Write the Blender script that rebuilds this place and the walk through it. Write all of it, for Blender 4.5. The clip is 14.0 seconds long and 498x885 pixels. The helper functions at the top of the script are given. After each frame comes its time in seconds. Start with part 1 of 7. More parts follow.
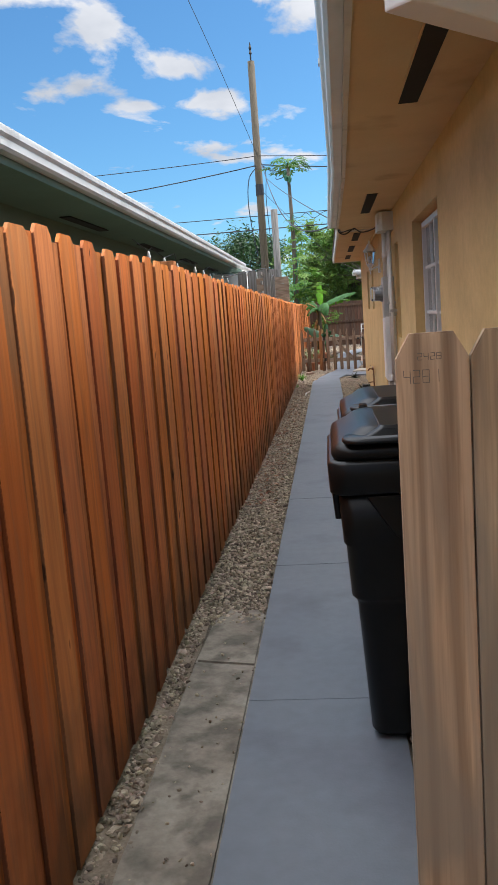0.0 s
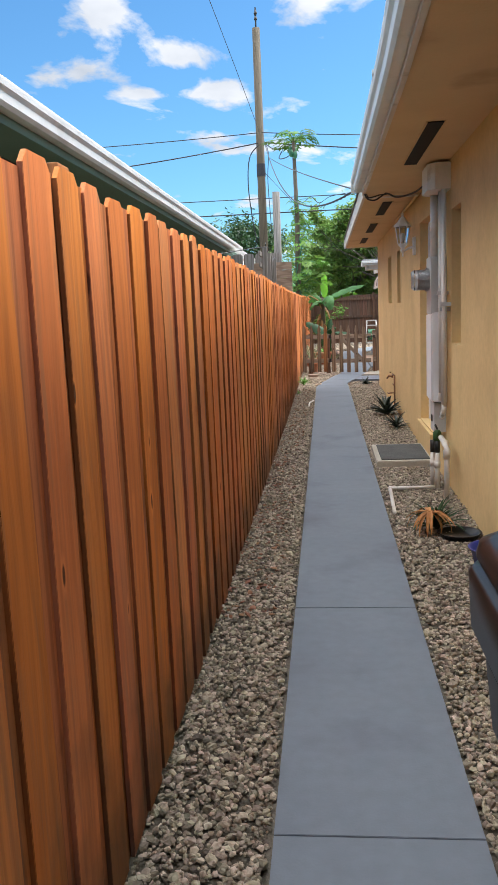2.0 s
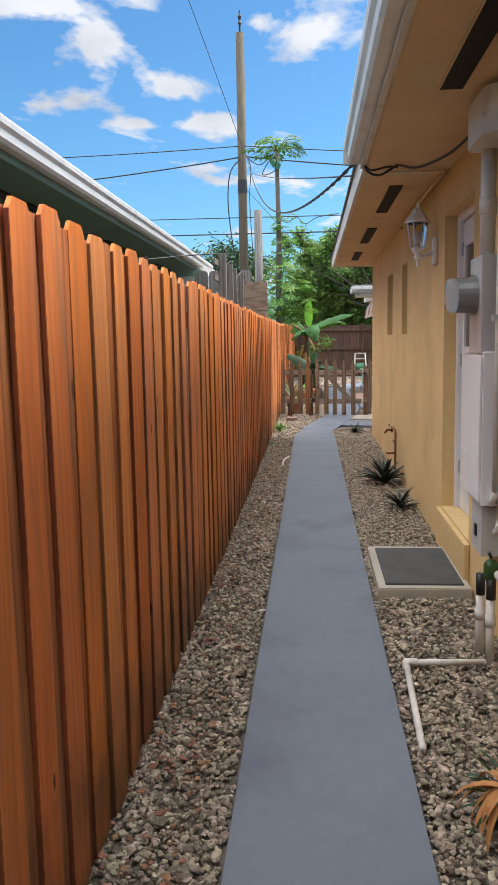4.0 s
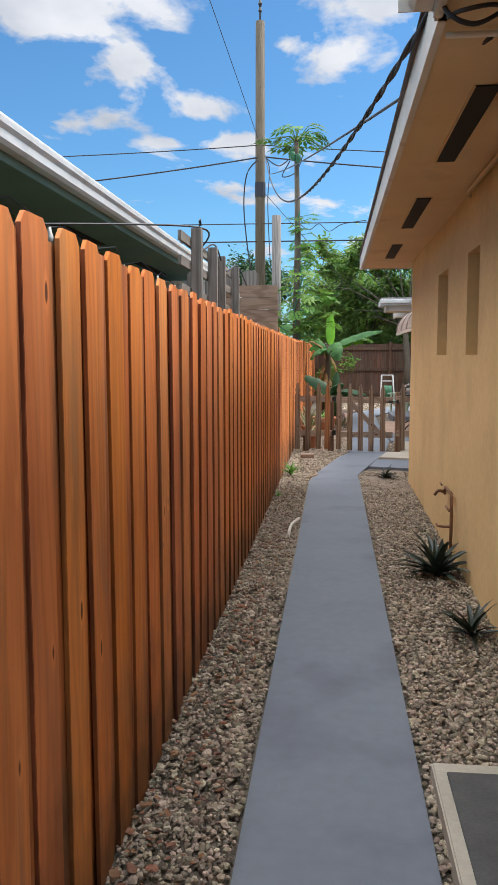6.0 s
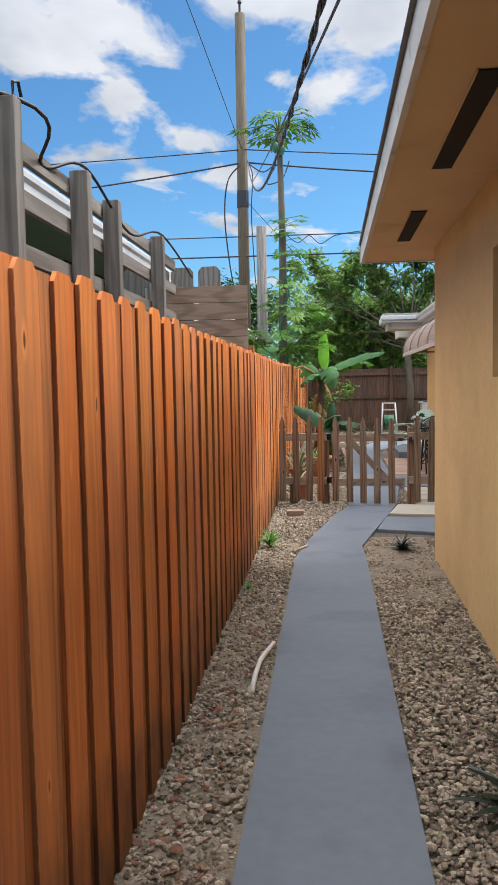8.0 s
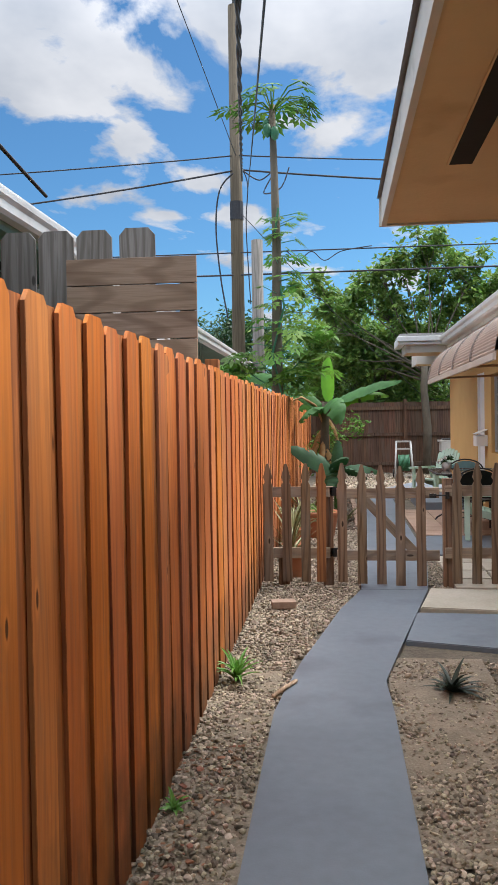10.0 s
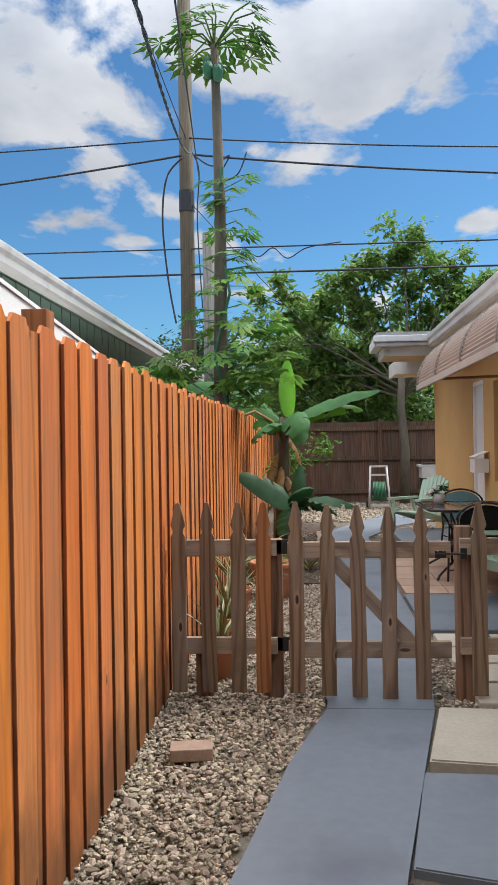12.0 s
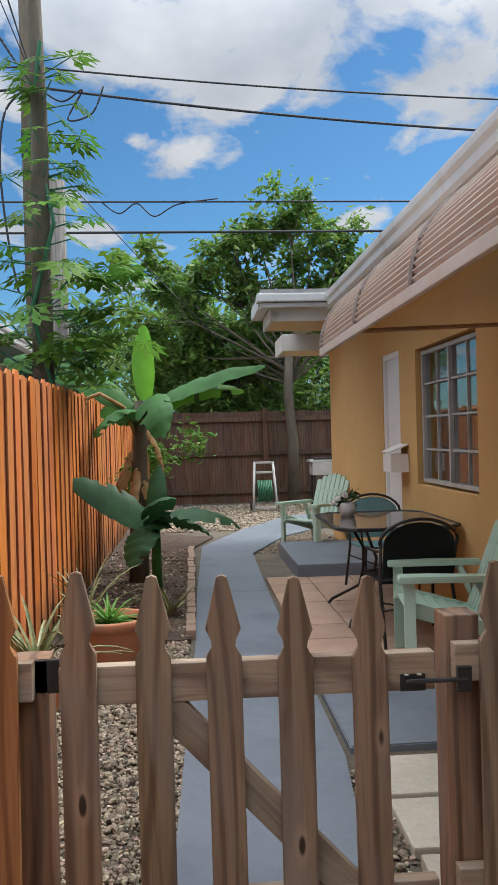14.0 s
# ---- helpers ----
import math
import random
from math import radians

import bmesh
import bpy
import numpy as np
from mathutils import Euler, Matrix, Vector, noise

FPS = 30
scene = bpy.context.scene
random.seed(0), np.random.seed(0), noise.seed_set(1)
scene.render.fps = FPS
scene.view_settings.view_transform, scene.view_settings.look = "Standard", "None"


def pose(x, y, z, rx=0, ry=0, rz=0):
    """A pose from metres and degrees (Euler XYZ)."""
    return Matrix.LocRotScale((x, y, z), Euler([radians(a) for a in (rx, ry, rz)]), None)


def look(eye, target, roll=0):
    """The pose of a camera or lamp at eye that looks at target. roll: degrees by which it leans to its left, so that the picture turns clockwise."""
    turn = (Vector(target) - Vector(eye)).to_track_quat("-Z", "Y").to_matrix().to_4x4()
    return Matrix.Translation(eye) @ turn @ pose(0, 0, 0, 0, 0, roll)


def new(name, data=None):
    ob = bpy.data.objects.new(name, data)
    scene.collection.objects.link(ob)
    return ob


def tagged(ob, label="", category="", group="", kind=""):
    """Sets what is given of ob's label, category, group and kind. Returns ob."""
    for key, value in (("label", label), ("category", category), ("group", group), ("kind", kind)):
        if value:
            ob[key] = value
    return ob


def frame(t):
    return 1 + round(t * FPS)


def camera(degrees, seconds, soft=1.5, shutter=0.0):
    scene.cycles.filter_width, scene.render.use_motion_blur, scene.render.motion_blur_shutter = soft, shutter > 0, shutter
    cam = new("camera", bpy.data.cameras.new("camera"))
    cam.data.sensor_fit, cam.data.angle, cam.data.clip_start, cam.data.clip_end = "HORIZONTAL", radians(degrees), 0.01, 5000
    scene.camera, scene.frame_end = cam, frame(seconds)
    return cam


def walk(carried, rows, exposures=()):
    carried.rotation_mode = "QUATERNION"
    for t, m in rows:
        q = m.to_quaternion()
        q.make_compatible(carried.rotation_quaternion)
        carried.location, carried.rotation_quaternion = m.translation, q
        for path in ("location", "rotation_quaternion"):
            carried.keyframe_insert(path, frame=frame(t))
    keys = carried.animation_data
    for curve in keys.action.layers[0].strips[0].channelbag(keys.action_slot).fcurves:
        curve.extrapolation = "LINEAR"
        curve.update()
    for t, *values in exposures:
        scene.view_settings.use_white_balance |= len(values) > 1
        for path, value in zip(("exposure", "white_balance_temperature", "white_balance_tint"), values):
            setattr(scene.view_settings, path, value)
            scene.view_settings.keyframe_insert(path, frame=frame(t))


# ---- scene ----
cam = camera(34.6, 14.0)
PATH = [
    (0, (1.804, 0.149, 1.527), (1.591, 2.113, 1.217), -4.3),
    (0.5, (1.738, 0.761, 1.502), (1.496, 2.721, 1.186), -3.2),
    (1, (1.703, 1.415, 1.47), (1.48, 3.377, 1.151), -2.7),
    (1.5, (1.631, 2.132, 1.482), (1.428, 4.095, 1.158), -2.7),
    (2, (1.584, 2.805, 1.501), (1.388, 4.768, 1.172), -2.4),
    (2.5, (1.596, 3.58, 1.513), (1.401, 5.545, 1.189), -2.5),
    (4.8, (1.675, 6.724, 1.489), (1.52, 8.704, 1.26), -0.1),
    (5, (1.674, 6.972, 1.503), (1.502, 8.952, 1.277), 0.1),
    (5.5, (1.714, 7.654, 1.502), (1.512, 9.631, 1.276), -0.1),
    (6, (1.679, 8.386, 1.497), (1.47, 10.363, 1.281), -0.1),
    (6.5, (1.701, 9.027, 1.484), (1.452, 10.999, 1.264), -0.9),
    (7, (1.685, 9.744, 1.477), (1.442, 11.717, 1.257), -1.1),
    (7.5, (1.734, 10.44, 1.484), (1.533, 12.424, 1.331), -0.8),
    (8, (1.704, 11.174, 1.485), (1.502, 13.158, 1.339), -1.0),
    (8.2, (1.71, 11.431, 1.494), (1.508, 13.416, 1.349), -1.2),
    (10.3, (1.74, 14.388, 1.44), (1.519, 16.376, 1.405), -0.9),
    (10.5, (1.755, 14.668, 1.42), (1.533, 16.656, 1.397), -0.9),
    (11, (1.778, 15.389, 1.404), (1.563, 17.377, 1.391), -0.8),
    (11.5, (1.817, 16.048, 1.383), (1.667, 18.042, 1.379), -0.8),
    (12, (1.839, 16.602, 1.392), (1.694, 18.597, 1.397), -0.9),
    (12.5, (1.811, 17.303, 1.389), (1.679, 19.298, 1.396), -0.8),
    (13, (1.826, 17.94, 1.391), (1.762, 19.939, 1.396), -0.8),
    (13.5, (1.888, 18.61, 1.385), (2.002, 20.607, 1.383), -1.2),
    (14, (2.042, 19.136, 1.375), (2.184, 21.131, 1.359), -1.5),
]
walk(cam, [(t, look(eye, target, roll)) for t, eye, target, roll in PATH], [(0, 0.92, 6200, 10), (1.5, 1.18, 6200, 9), (5, 0.95, 6200, 10), (8, 0.88, 6200, 10), (10.5, 0.74, 6200, 10), (12.5, 0.60, 6200, 9), (14, 0.56, 6150, 8)])

# ---- world and sun ----
SUN_EL, SUN_AZ = 52.0, 62.0  # elevation; bearing of the sun, from ahead (y) towards the right (x)


def build_world():
    w = bpy.data.worlds.new("sky")
    scene.world = w
    w.use_nodes = True
    nt = w.node_tree
    nt.nodes.clear()
    N, L = nt.nodes.new, nt.links.new
    out, bg = N("ShaderNodeOutputWorld"), N("ShaderNodeBackground")
    sky = N("ShaderNodeTexSky")
    sky.sky_type = "NISHITA"
    sky.sun_disc = False
    sky.sun_elevation, sky.sun_rotation = radians(SUN_EL), radians(SUN_AZ)
    sky.air_density, sky.dust_density, sky.ozone_density = 1.0, 0.6, 1.6
    tc = N("ShaderNodeTexCoord")
    sep = N("ShaderNodeSeparateXYZ")
    L(tc.outputs["Generated"], sep.inputs[0])
    zc = N("ShaderNodeMath")
    zc.operation = "MAXIMUM"
    L(sep.outputs["Z"], zc.inputs[0])
    zc.inputs[1].default_value = 0.0
    za = N("ShaderNodeMath")
    za.operation = "ADD"
    L(zc.outputs[0], za.inputs[0])
    za.inputs[1].default_value = 0.12
    dv = []
    for k in ("X", "Y"):
        d = N("ShaderNodeMath")
        d.operation = "DIVIDE"
        L(sep.outputs[k], d.inputs[0])
        L(za.outputs[0], d.inputs[1])
        dv.append(d)
    comb = N("ShaderNodeCombineXYZ")
    L(dv[0].outputs[0], comb.inputs[0])
    L(dv[1].outputs[0], comb.inputs[1])
    comb.inputs[2].default_value = 3.7
    mp = N("ShaderNodeMapping")
    mp.inputs["Location"].default_value = CLOUD_SHIFT
    mp.inputs["Scale"].default_value = (1.0, 0.75, 1.0)
    L(comb.outputs[0], mp.inputs[0])
    n1 = N("ShaderNodeTexNoise")
    n1.inputs["Scale"].default_value = 3.4
    n1.inputs["Detail"].default_value = 9
    n1.inputs["Roughness"].default_value = 0.56
    n1.inputs["Distortion"].default_value = 0.25
    L(mp.outputs[0], n1.inputs["Vector"])
    # a closed deck high up, small separate clouds below it
    def rng(v, a, z, lo, hi):
        r = N("ShaderNodeMapRange")
        r.interpolation_type = "SMOOTHSTEP"
        r.inputs[1].default_value, r.inputs[2].default_value, r.inputs[3].default_value, r.inputs[4].default_value = a, z, lo, hi
        L(v, r.inputs[0])
        return r.outputs[0]

    def plus(a, b):
        m = N("ShaderNodeMath")
        m.operation = "ADD"
        L(a, m.inputs[0])
        L(b, m.inputs[1])
        return m.outputs[0]

    ad = plus(plus(n1.outputs["Fac"], rng(sep.outputs["Z"], 0.34, 0.45, -0.045, 0.165)), rng(sep.outputs["Z"], 0.45, 0.8, 0.0, 0.17))
    for at, (wide, high), amount in CLOUDS:
        df, sc, ln = N("ShaderNodeVectorMath"), N("ShaderNodeVectorMath"), N("ShaderNodeVectorMath")
        df.operation, sc.operation, ln.operation = "SUBTRACT", "MULTIPLY", "LENGTH"
        L(tc.outputs["Generated"], df.inputs[0])
        df.inputs[1].default_value = at
        L(df.outputs[0], sc.inputs[0])
        sc.inputs[1].default_value = (1 / wide, 1 / wide, 1 / high)
        L(sc.outputs[0], ln.inputs[0])
        ad = plus(ad, rng(ln.outputs["Value"], 0.0, 1.0, amount, 0.0))
    ramp = N("ShaderNodeValToRGB")
    ramp.color_ramp.elements[0].position, ramp.color_ramp.elements[0].color = 0.535, (0, 0, 0, 1)
    ramp.color_ramp.elements[1].position, ramp.color_ramp.elements[1].color = 0.625, (1, 1, 1, 1)
    L(ad, ramp.inputs[0])
    n2 = N("ShaderNodeTexNoise")
    n2.inputs["Scale"].default_value = 2.6
    n2.inputs["Detail"].default_value = 5
    L(mp.outputs[0], n2.inputs["Vector"])
    shade = N("ShaderNodeValToRGB")
    shade.color_ramp.elements[0].position, shade.color_ramp.elements[0].color = 0.3, (*[c * CLOUD for c in (0.58, 0.62, 0.69)], 1)
    shade.color_ramp.elements[1].position, shade.color_ramp.elements[1].color = 0.6, (*[c * CLOUD for c in (0.98, 0.98, 1.0)], 1)
    L(n2.outputs["Fac"], shade.inputs[0])
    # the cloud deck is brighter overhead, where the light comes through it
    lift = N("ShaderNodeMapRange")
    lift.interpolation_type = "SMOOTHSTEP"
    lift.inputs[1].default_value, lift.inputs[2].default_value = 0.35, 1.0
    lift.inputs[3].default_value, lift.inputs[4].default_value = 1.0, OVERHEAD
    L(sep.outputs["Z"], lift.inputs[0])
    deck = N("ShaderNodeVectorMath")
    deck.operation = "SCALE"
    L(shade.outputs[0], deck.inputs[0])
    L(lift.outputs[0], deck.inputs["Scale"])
    mix = N("ShaderNodeMix")
    mix.data_type = "RGBA"
    L(ramp.outputs[0], mix.inputs["Factor"])
    tint = N("ShaderNodeMix")
    tint.data_type = "RGBA"
    tint.blend_type = "MULTIPLY"
    tint.inputs["Factor"].default_value = 1.0
    tint.inputs[7].default_value = (0.62, 1.02, 1.24, 1)
    L(sky.outputs[0], tint.inputs[6])
    L(tint.outputs[2], mix.inputs[6])
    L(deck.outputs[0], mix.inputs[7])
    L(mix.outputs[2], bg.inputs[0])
    bg.inputs[1].default_value = SKY
    L(bg.outputs[0], out.inputs[0])
    sun = new("sun", bpy.data.lights.new("sun", "SUN"))
    sun.data.energy, sun.data.angle, sun.data.color = SUN, radians(14), (1.0, 0.95, 0.87)
    d = Vector((math.sin(radians(SUN_AZ)) * math.cos(radians(SUN_EL)), math.cos(radians(SUN_AZ)) * math.cos(radians(SUN_EL)), math.sin(radians(SUN_EL))))
    sun.matrix_world = look(d * 50, (0, 0, 0))


# separate clouds: direction, size, density
CLOUDS = [((-0.25, 0.90, 0.37), (0.26, 0.06), 0.17), ((-0.21, 0.925, 0.32), (0.095, 0.036), 0.22), ((-0.14, 0.95, 0.284), (0.085, 0.032), 0.22), ((-0.11, 0.96, 0.25), (0.055, 0.024), 0.19),
          ((-0.33, 0.895, 0.30), (0.05, 0.02), 0.12), ((-0.06, 0.935, 0.345), (0.035, 0.02), 0.12), ((-0.20, 0.945, 0.245), (0.09, 0.014), 0.09), ((0.17, 0.94, 0.31), (0.07, 0.018), 0.11),
          ((-0.08, 0.99, 0.12), (0.05, 0.035), 0.14), ((0.20, 0.948, 0.25), (0.05, 0.025), 0.13), ((-0.09, 0.98, 0.185), (0.05, 0.012), 0.10)]
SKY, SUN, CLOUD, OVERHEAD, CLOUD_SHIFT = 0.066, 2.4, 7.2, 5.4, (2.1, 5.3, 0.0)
build_world()


# ---- materials ----
def srgb(h):
    c = [int(h[i:i + 2], 16) / 255 for i in (0, 2, 4)]
    return tuple(x / 12.92 if x < 0.04045 else ((x + 0.055) / 1.055) ** 2.4 for x in c)


def mat(name, col, col2=None, rough=0.7, scale=4.0, stretch=(1, 1, 1), bump=0.15, bscale=None, metal=0.0, vary=0.0, island=0.0, spec=0.5,
        stain=None, stain_at=(0.55, 0.7), stain_scale=0.8, fine=0.0, bdist=0.01, sub=0.0, world=False):
    """Two-scale noise colour, optional stains, variation per object or per island, and relief."""
    m = bpy.data.materials.new(name)
    m.use_nodes = True
    nt = m.node_tree
    N, L = nt.nodes.new, nt.links.new
    b = nt.nodes["Principled BSDF"]
    b.inputs["Roughness"].default_value, b.inputs["Metallic"].default_value = rough, metal
    b.inputs["Specular IOR Level"].default_value = spec
    tc = N("ShaderNodeTexCoord")
    src = tc.outputs["Object"]
    if world:
        geo = N("ShaderNodeNewGeometry")
        src = geo.outputs["Position"]
    if vary:
        oi = N("ShaderNodeObjectInfo")
        off = N("ShaderNodeVectorMath")
        off.operation = "MULTIPLY_ADD"
        L(oi.outputs["Random"], off.inputs[0])
        off.inputs[1].default_value = (37.0, 19.0, 53.0)
        L(src, off.inputs[2])
        src = off.outputs[0]
    mp = N("ShaderNodeMapping")
    mp.inputs["Scale"].default_value = stretch
    L(src, mp.inputs[0])
    n1 = N("ShaderNodeTexNoise")
    n1.inputs["Scale"].default_value, n1.inputs["Detail"].default_value, n1.inputs["Roughness"].default_value = scale, 6, 0.6
    L(mp.outputs[0], n1.inputs["Vector"])
    ramp = N("ShaderNodeValToRGB")
    ramp.color_ramp.elements[0].position, ramp.color_ramp.elements[1].position = 0.32, 0.68
    ramp.color_ramp.elements[0].color = (*col, 1)
    ramp.color_ramp.elements[1].color = (*(col2 or col), 1)
    L(n1.outputs["Fac"], ramp.inputs[0])
    c = ramp.outputs[0]
    if stain:
        n3 = N("ShaderNodeTexNoise")
        n3.inputs["Scale"].default_value, n3.inputs["Detail"].default_value = stain_scale, 5
        L(src, n3.inputs["Vector"])
        r3 = N("ShaderNodeMapRange")
        r3.inputs[1].default_value, r3.inputs[2].default_value = stain_at
        L(n3.outputs["Fac"], r3.inputs[0])
        mx = N("ShaderNodeMix")
        mx.data_type = "RGBA"
        L(r3.outputs[0], mx.inputs["Factor"])
        L(c, mx.inputs[6])
        mx.inputs[7].default_value = (*stain, 1)
        c = mx.outputs[2]
    if fine:
        n4 = N("ShaderNodeTexNoise")
        n4.inputs["Scale"].default_value, n4.inputs["Detail"].default_value = scale * 14, 3
        L(mp.outputs[0], n4.inputs["Vector"])
        r4 = N("ShaderNodeMapRange")
        r4.inputs[1].default_value, r4.inputs[2].default_value = 0.3, 0.7
        r4.inputs[3].default_value, r4.inputs[4].default_value = 1 - fine, 1 + fine
        L(n4.outputs["Fac"], r4.inputs[0])
        vm = N("ShaderNodeVectorMath")
        vm.operation = "SCALE"
        L(c, vm.inputs[0])
        L(r4.outputs[0], vm.inputs["Scale"])
        c = vm.outputs[0]
    if vary or island:
        amt = vary or island
        if vary:
            rnd = oi.outputs["Random"]
        else:
            g = N("ShaderNodeNewGeometry")
            rnd = g.outputs["Random Per Island"]
        hs = N("ShaderNodeHueSaturation")
        r5 = N("ShaderNodeMapRange")
        r5.inputs[3].default_value, r5.inputs[4].default_value = 1 - amt, 1 + amt
        L(rnd, r5.inputs[0])
        L(r5.outputs[0], hs.inputs["Value"])
        ml = N("ShaderNodeMath")
        ml.operation = "MULTIPLY"
        L(rnd, ml.inputs[0])
        ml.inputs[1].default_value = 7.31
        fr = N("ShaderNodeMath")
        fr.operation = "FRACT"
        L(ml.outputs[0], fr.inputs[0])
        r6 = N("ShaderNodeMapRange")
        r6.inputs[3].default_value, r6.inputs[4].default_value = 0.5 - amt * 0.05, 0.5 + amt * 0.05
        L(fr.outputs[0], r6.inputs[0])
        L(r6.outputs[0], hs.inputs["Hue"])
        L(c, hs.inputs["Color"])
        c = hs.outputs[0]
    L(c, b.inputs["Base Color"])
    if sub:
        b.inputs["Subsurface Weight"].default_value = 0
        tr = N("ShaderNodeBsdfTranslucent")
        L(c, tr.inputs[0])
        ms = N("ShaderNodeMixShader")
        ms.inputs[0].default_value = sub
        L(b.outputs[0], ms.inputs[1])
        L(tr.outputs[0], ms.inputs[2])
        L(ms.outputs[0], nt.nodes["Material Output"].inputs[0])
    if bump:
        n2 = N("ShaderNodeTexNoise")
        n2.inputs["Scale"].default_value, n2.inputs["Detail"].default_value = bscale or scale * 4, 5
        L(mp.outputs[0], n2.inputs["Vector"])
        bp = N("ShaderNodeBump")
        bp.inputs["Strength"].default_value, bp.inputs["Distance"].default_value = bump, bdist
        L(n2.outputs["Fac"], bp.inputs["Height"])
        L(bp.outputs[0], b.inputs["Normal"])
    return m


def wood(name, col, col2, dark, vary=0.2, rough=0.75, axis="z", foot=None, figure=1.0, fine=1.0, grey=None, grey_at=(0.5, 0.68), knots=2.6):
    """Boards: long grain along one axis, growth bands, knots and per-board tone. foot: a mildew colour on the lowest part."""
    m = bpy.data.materials.new(name)
    m.use_nodes = True
    nt = m.node_tree
    N, L = nt.nodes.new, nt.links.new
    b = nt.nodes["Principled BSDF"]
    b.inputs["Roughness"].default_value = rough
    b.inputs["Specular IOR Level"].default_value = 0.3
    tc, oi = N("ShaderNodeTexCoord"), N("ShaderNodeObjectInfo")
    off = N("ShaderNodeVectorMath")
    off.operation = "MULTIPLY_ADD"
    L(oi.outputs["Random"], off.inputs[0])
    off.inputs[1].default_value = (41.0, 23.0, 67.0)
    L(tc.outputs["Object"], off.inputs[2])
    k = {"x": 0, "y": 1, "z": 2}[axis]

    def mapping(long, cross):
        mp = N("ShaderNodeMapping")
        v = [cross] * 3
        v[k] = long
        mp.inputs["Scale"].default_value = v
        L(off.outputs[0], mp.inputs[0])
        return mp.outputs[0]

    def noise(vec, scale, detail=5, dist=0.0):
        n = N("ShaderNodeTexNoise")
        n.inputs["Scale"].default_value, n.inputs["Detail"].default_value, n.inputs["Distortion"].default_value = scale, detail, dist
        L(vec, n.inputs["Vector"])
        return n.outputs["Fac"]

    big = noise(mapping(0.5, 3.0), 1.6, 4)
    bands = noise(mapping(0.6, 8.0), 2.2, 6, 1.6)
    grain = noise(mapping(2.0, 90.0), 2.0, 4)
    ramp = N("ShaderNodeValToRGB")
    e = ramp.color_ramp.elements
    e[0].position, e[0].color = 0.3, (*col, 1)
    e[1].position, e[1].color = 0.7, (*col2, 1)
    L(big, ramp.inputs[0])
    c = ramp.outputs[0]

    def mixin(c, fac, colour, blend="MIX"):
        mx = N("ShaderNodeMix")
        mx.data_type, mx.blend_type = "RGBA", blend
        L(fac, mx.inputs["Factor"])
        L(c, mx.inputs[6])
        mx.inputs[7].default_value = (*colour, 1)
        return mx.outputs[2]

    def rng(v, a, z, lo=0.0, hi=1.0):
        r = N("ShaderNodeMapRange")
        r.inputs[1].default_value, r.inputs[2].default_value, r.inputs[3].default_value, r.inputs[4].default_value = a, z, lo, hi
        L(v, r.inputs[0])
        return r.outputs[0]

    c = mixin(c, rng(bands, 0.50, 0.70, 0, 0.55 * (0.5 + 0.5 * fine)), dark)
    wv = N("ShaderNodeTexWave")
    wv.inputs["Scale"].default_value, wv.inputs["Distortion"].default_value = 1.0, 14.0
    wv.inputs["Detail"].default_value, wv.inputs["Detail Scale"].default_value = 2.0, 0.7
    L(mapping(0.8, 6.0), wv.inputs["Vector"])
    c = mixin(c, rng(wv.outputs["Fac"], 0.55, 0.95, 0, 0.55 * figure), dark)
    c = mixin(c, rng(grain, 0.48, 0.75, 0, 0.4 * fine), dark)
    if grey:
        c = mixin(c, rng(noise(mapping(0.55, 2.6), 2.1, 6, 0.6), *grey_at, 0, 0.75), grey)
        c = mixin(c, rng(noise(mapping(1.2, 16.0), 1.7, 5, 0.8), 0.52, 0.74, 0, 0.5), grey)
    # knots
    vo = N("ShaderNodeTexVoronoi")
    vo.inputs["Scale"].default_value = knots
    vo.inputs["Randomness"].default_value = 1.0
    L(mapping(0.75, 2.2), vo.inputs["Vector"])
    c = mixin(c, rng(vo.outputs["Distance"], 0.07, 0.045, 0, 0.85), tuple(x * 0.35 for x in dark))
    if knots != 2.6:
        c = mixin(c, rng(vo.outputs["Distance"], 0.15, 0.09, 0, 0.35), tuple(min(1, x * 1.25) for x in col2))
        c = mixin(c, rng(vo.outputs["Distance"], 0.075, 0.05, 0, 0.9), tuple(x * 0.3 for x in dark))
    if foot:
        geo, sp = N("ShaderNodeNewGeometry"), N("ShaderNodeSeparateXYZ")
        L(geo.outputs["Position"], sp.inputs[0])
        patch = noise(mapping(2.0, 3.0), 2.0, 4)
        a = N("ShaderNodeMath")
        a.operation = "MULTIPLY_ADD"
        L(patch, a.inputs[0])
        a.inputs[1].default_value = -0.9
        L(sp.outputs["Z"], a.inputs[2])
        c = mixin(c, rng(a.outputs[0], 0.04, -0.40, 0, 0.7), foot)
    hs = N("ShaderNodeHueSaturation")
    L(rng(oi.outputs["Random"], 0, 1, 1 - vary, 1 + vary), hs.inputs["Value"])
    ml, fr = N("ShaderNodeMath"), N("ShaderNodeMath")
    ml.operation, fr.operation = "MULTIPLY", "FRACT"
    L(oi.outputs["Random"], ml.inputs[0])
    ml.inputs[1].default_value = 9.7
    L(ml.outputs[0], fr.inputs[0])
    L(rng(fr.outputs[0], 0, 1, 0.5 - vary * 0.055, 0.5 + vary * 0.055), hs.inputs["Hue"])
    m2, f2 = N("ShaderNodeMath"), N("ShaderNodeMath")
    m2.operation, f2.operation = "MULTIPLY", "FRACT"
    L(oi.outputs["Random"], m2.inputs[0])
    m2.inputs[1].default_value = 23.3
    L(m2.outputs[0], f2.inputs[0])
    L(rng(f2.outputs[0], 0, 1, 1 - vary * 0.7, 1 + vary * 0.2), hs.inputs["Saturation"])
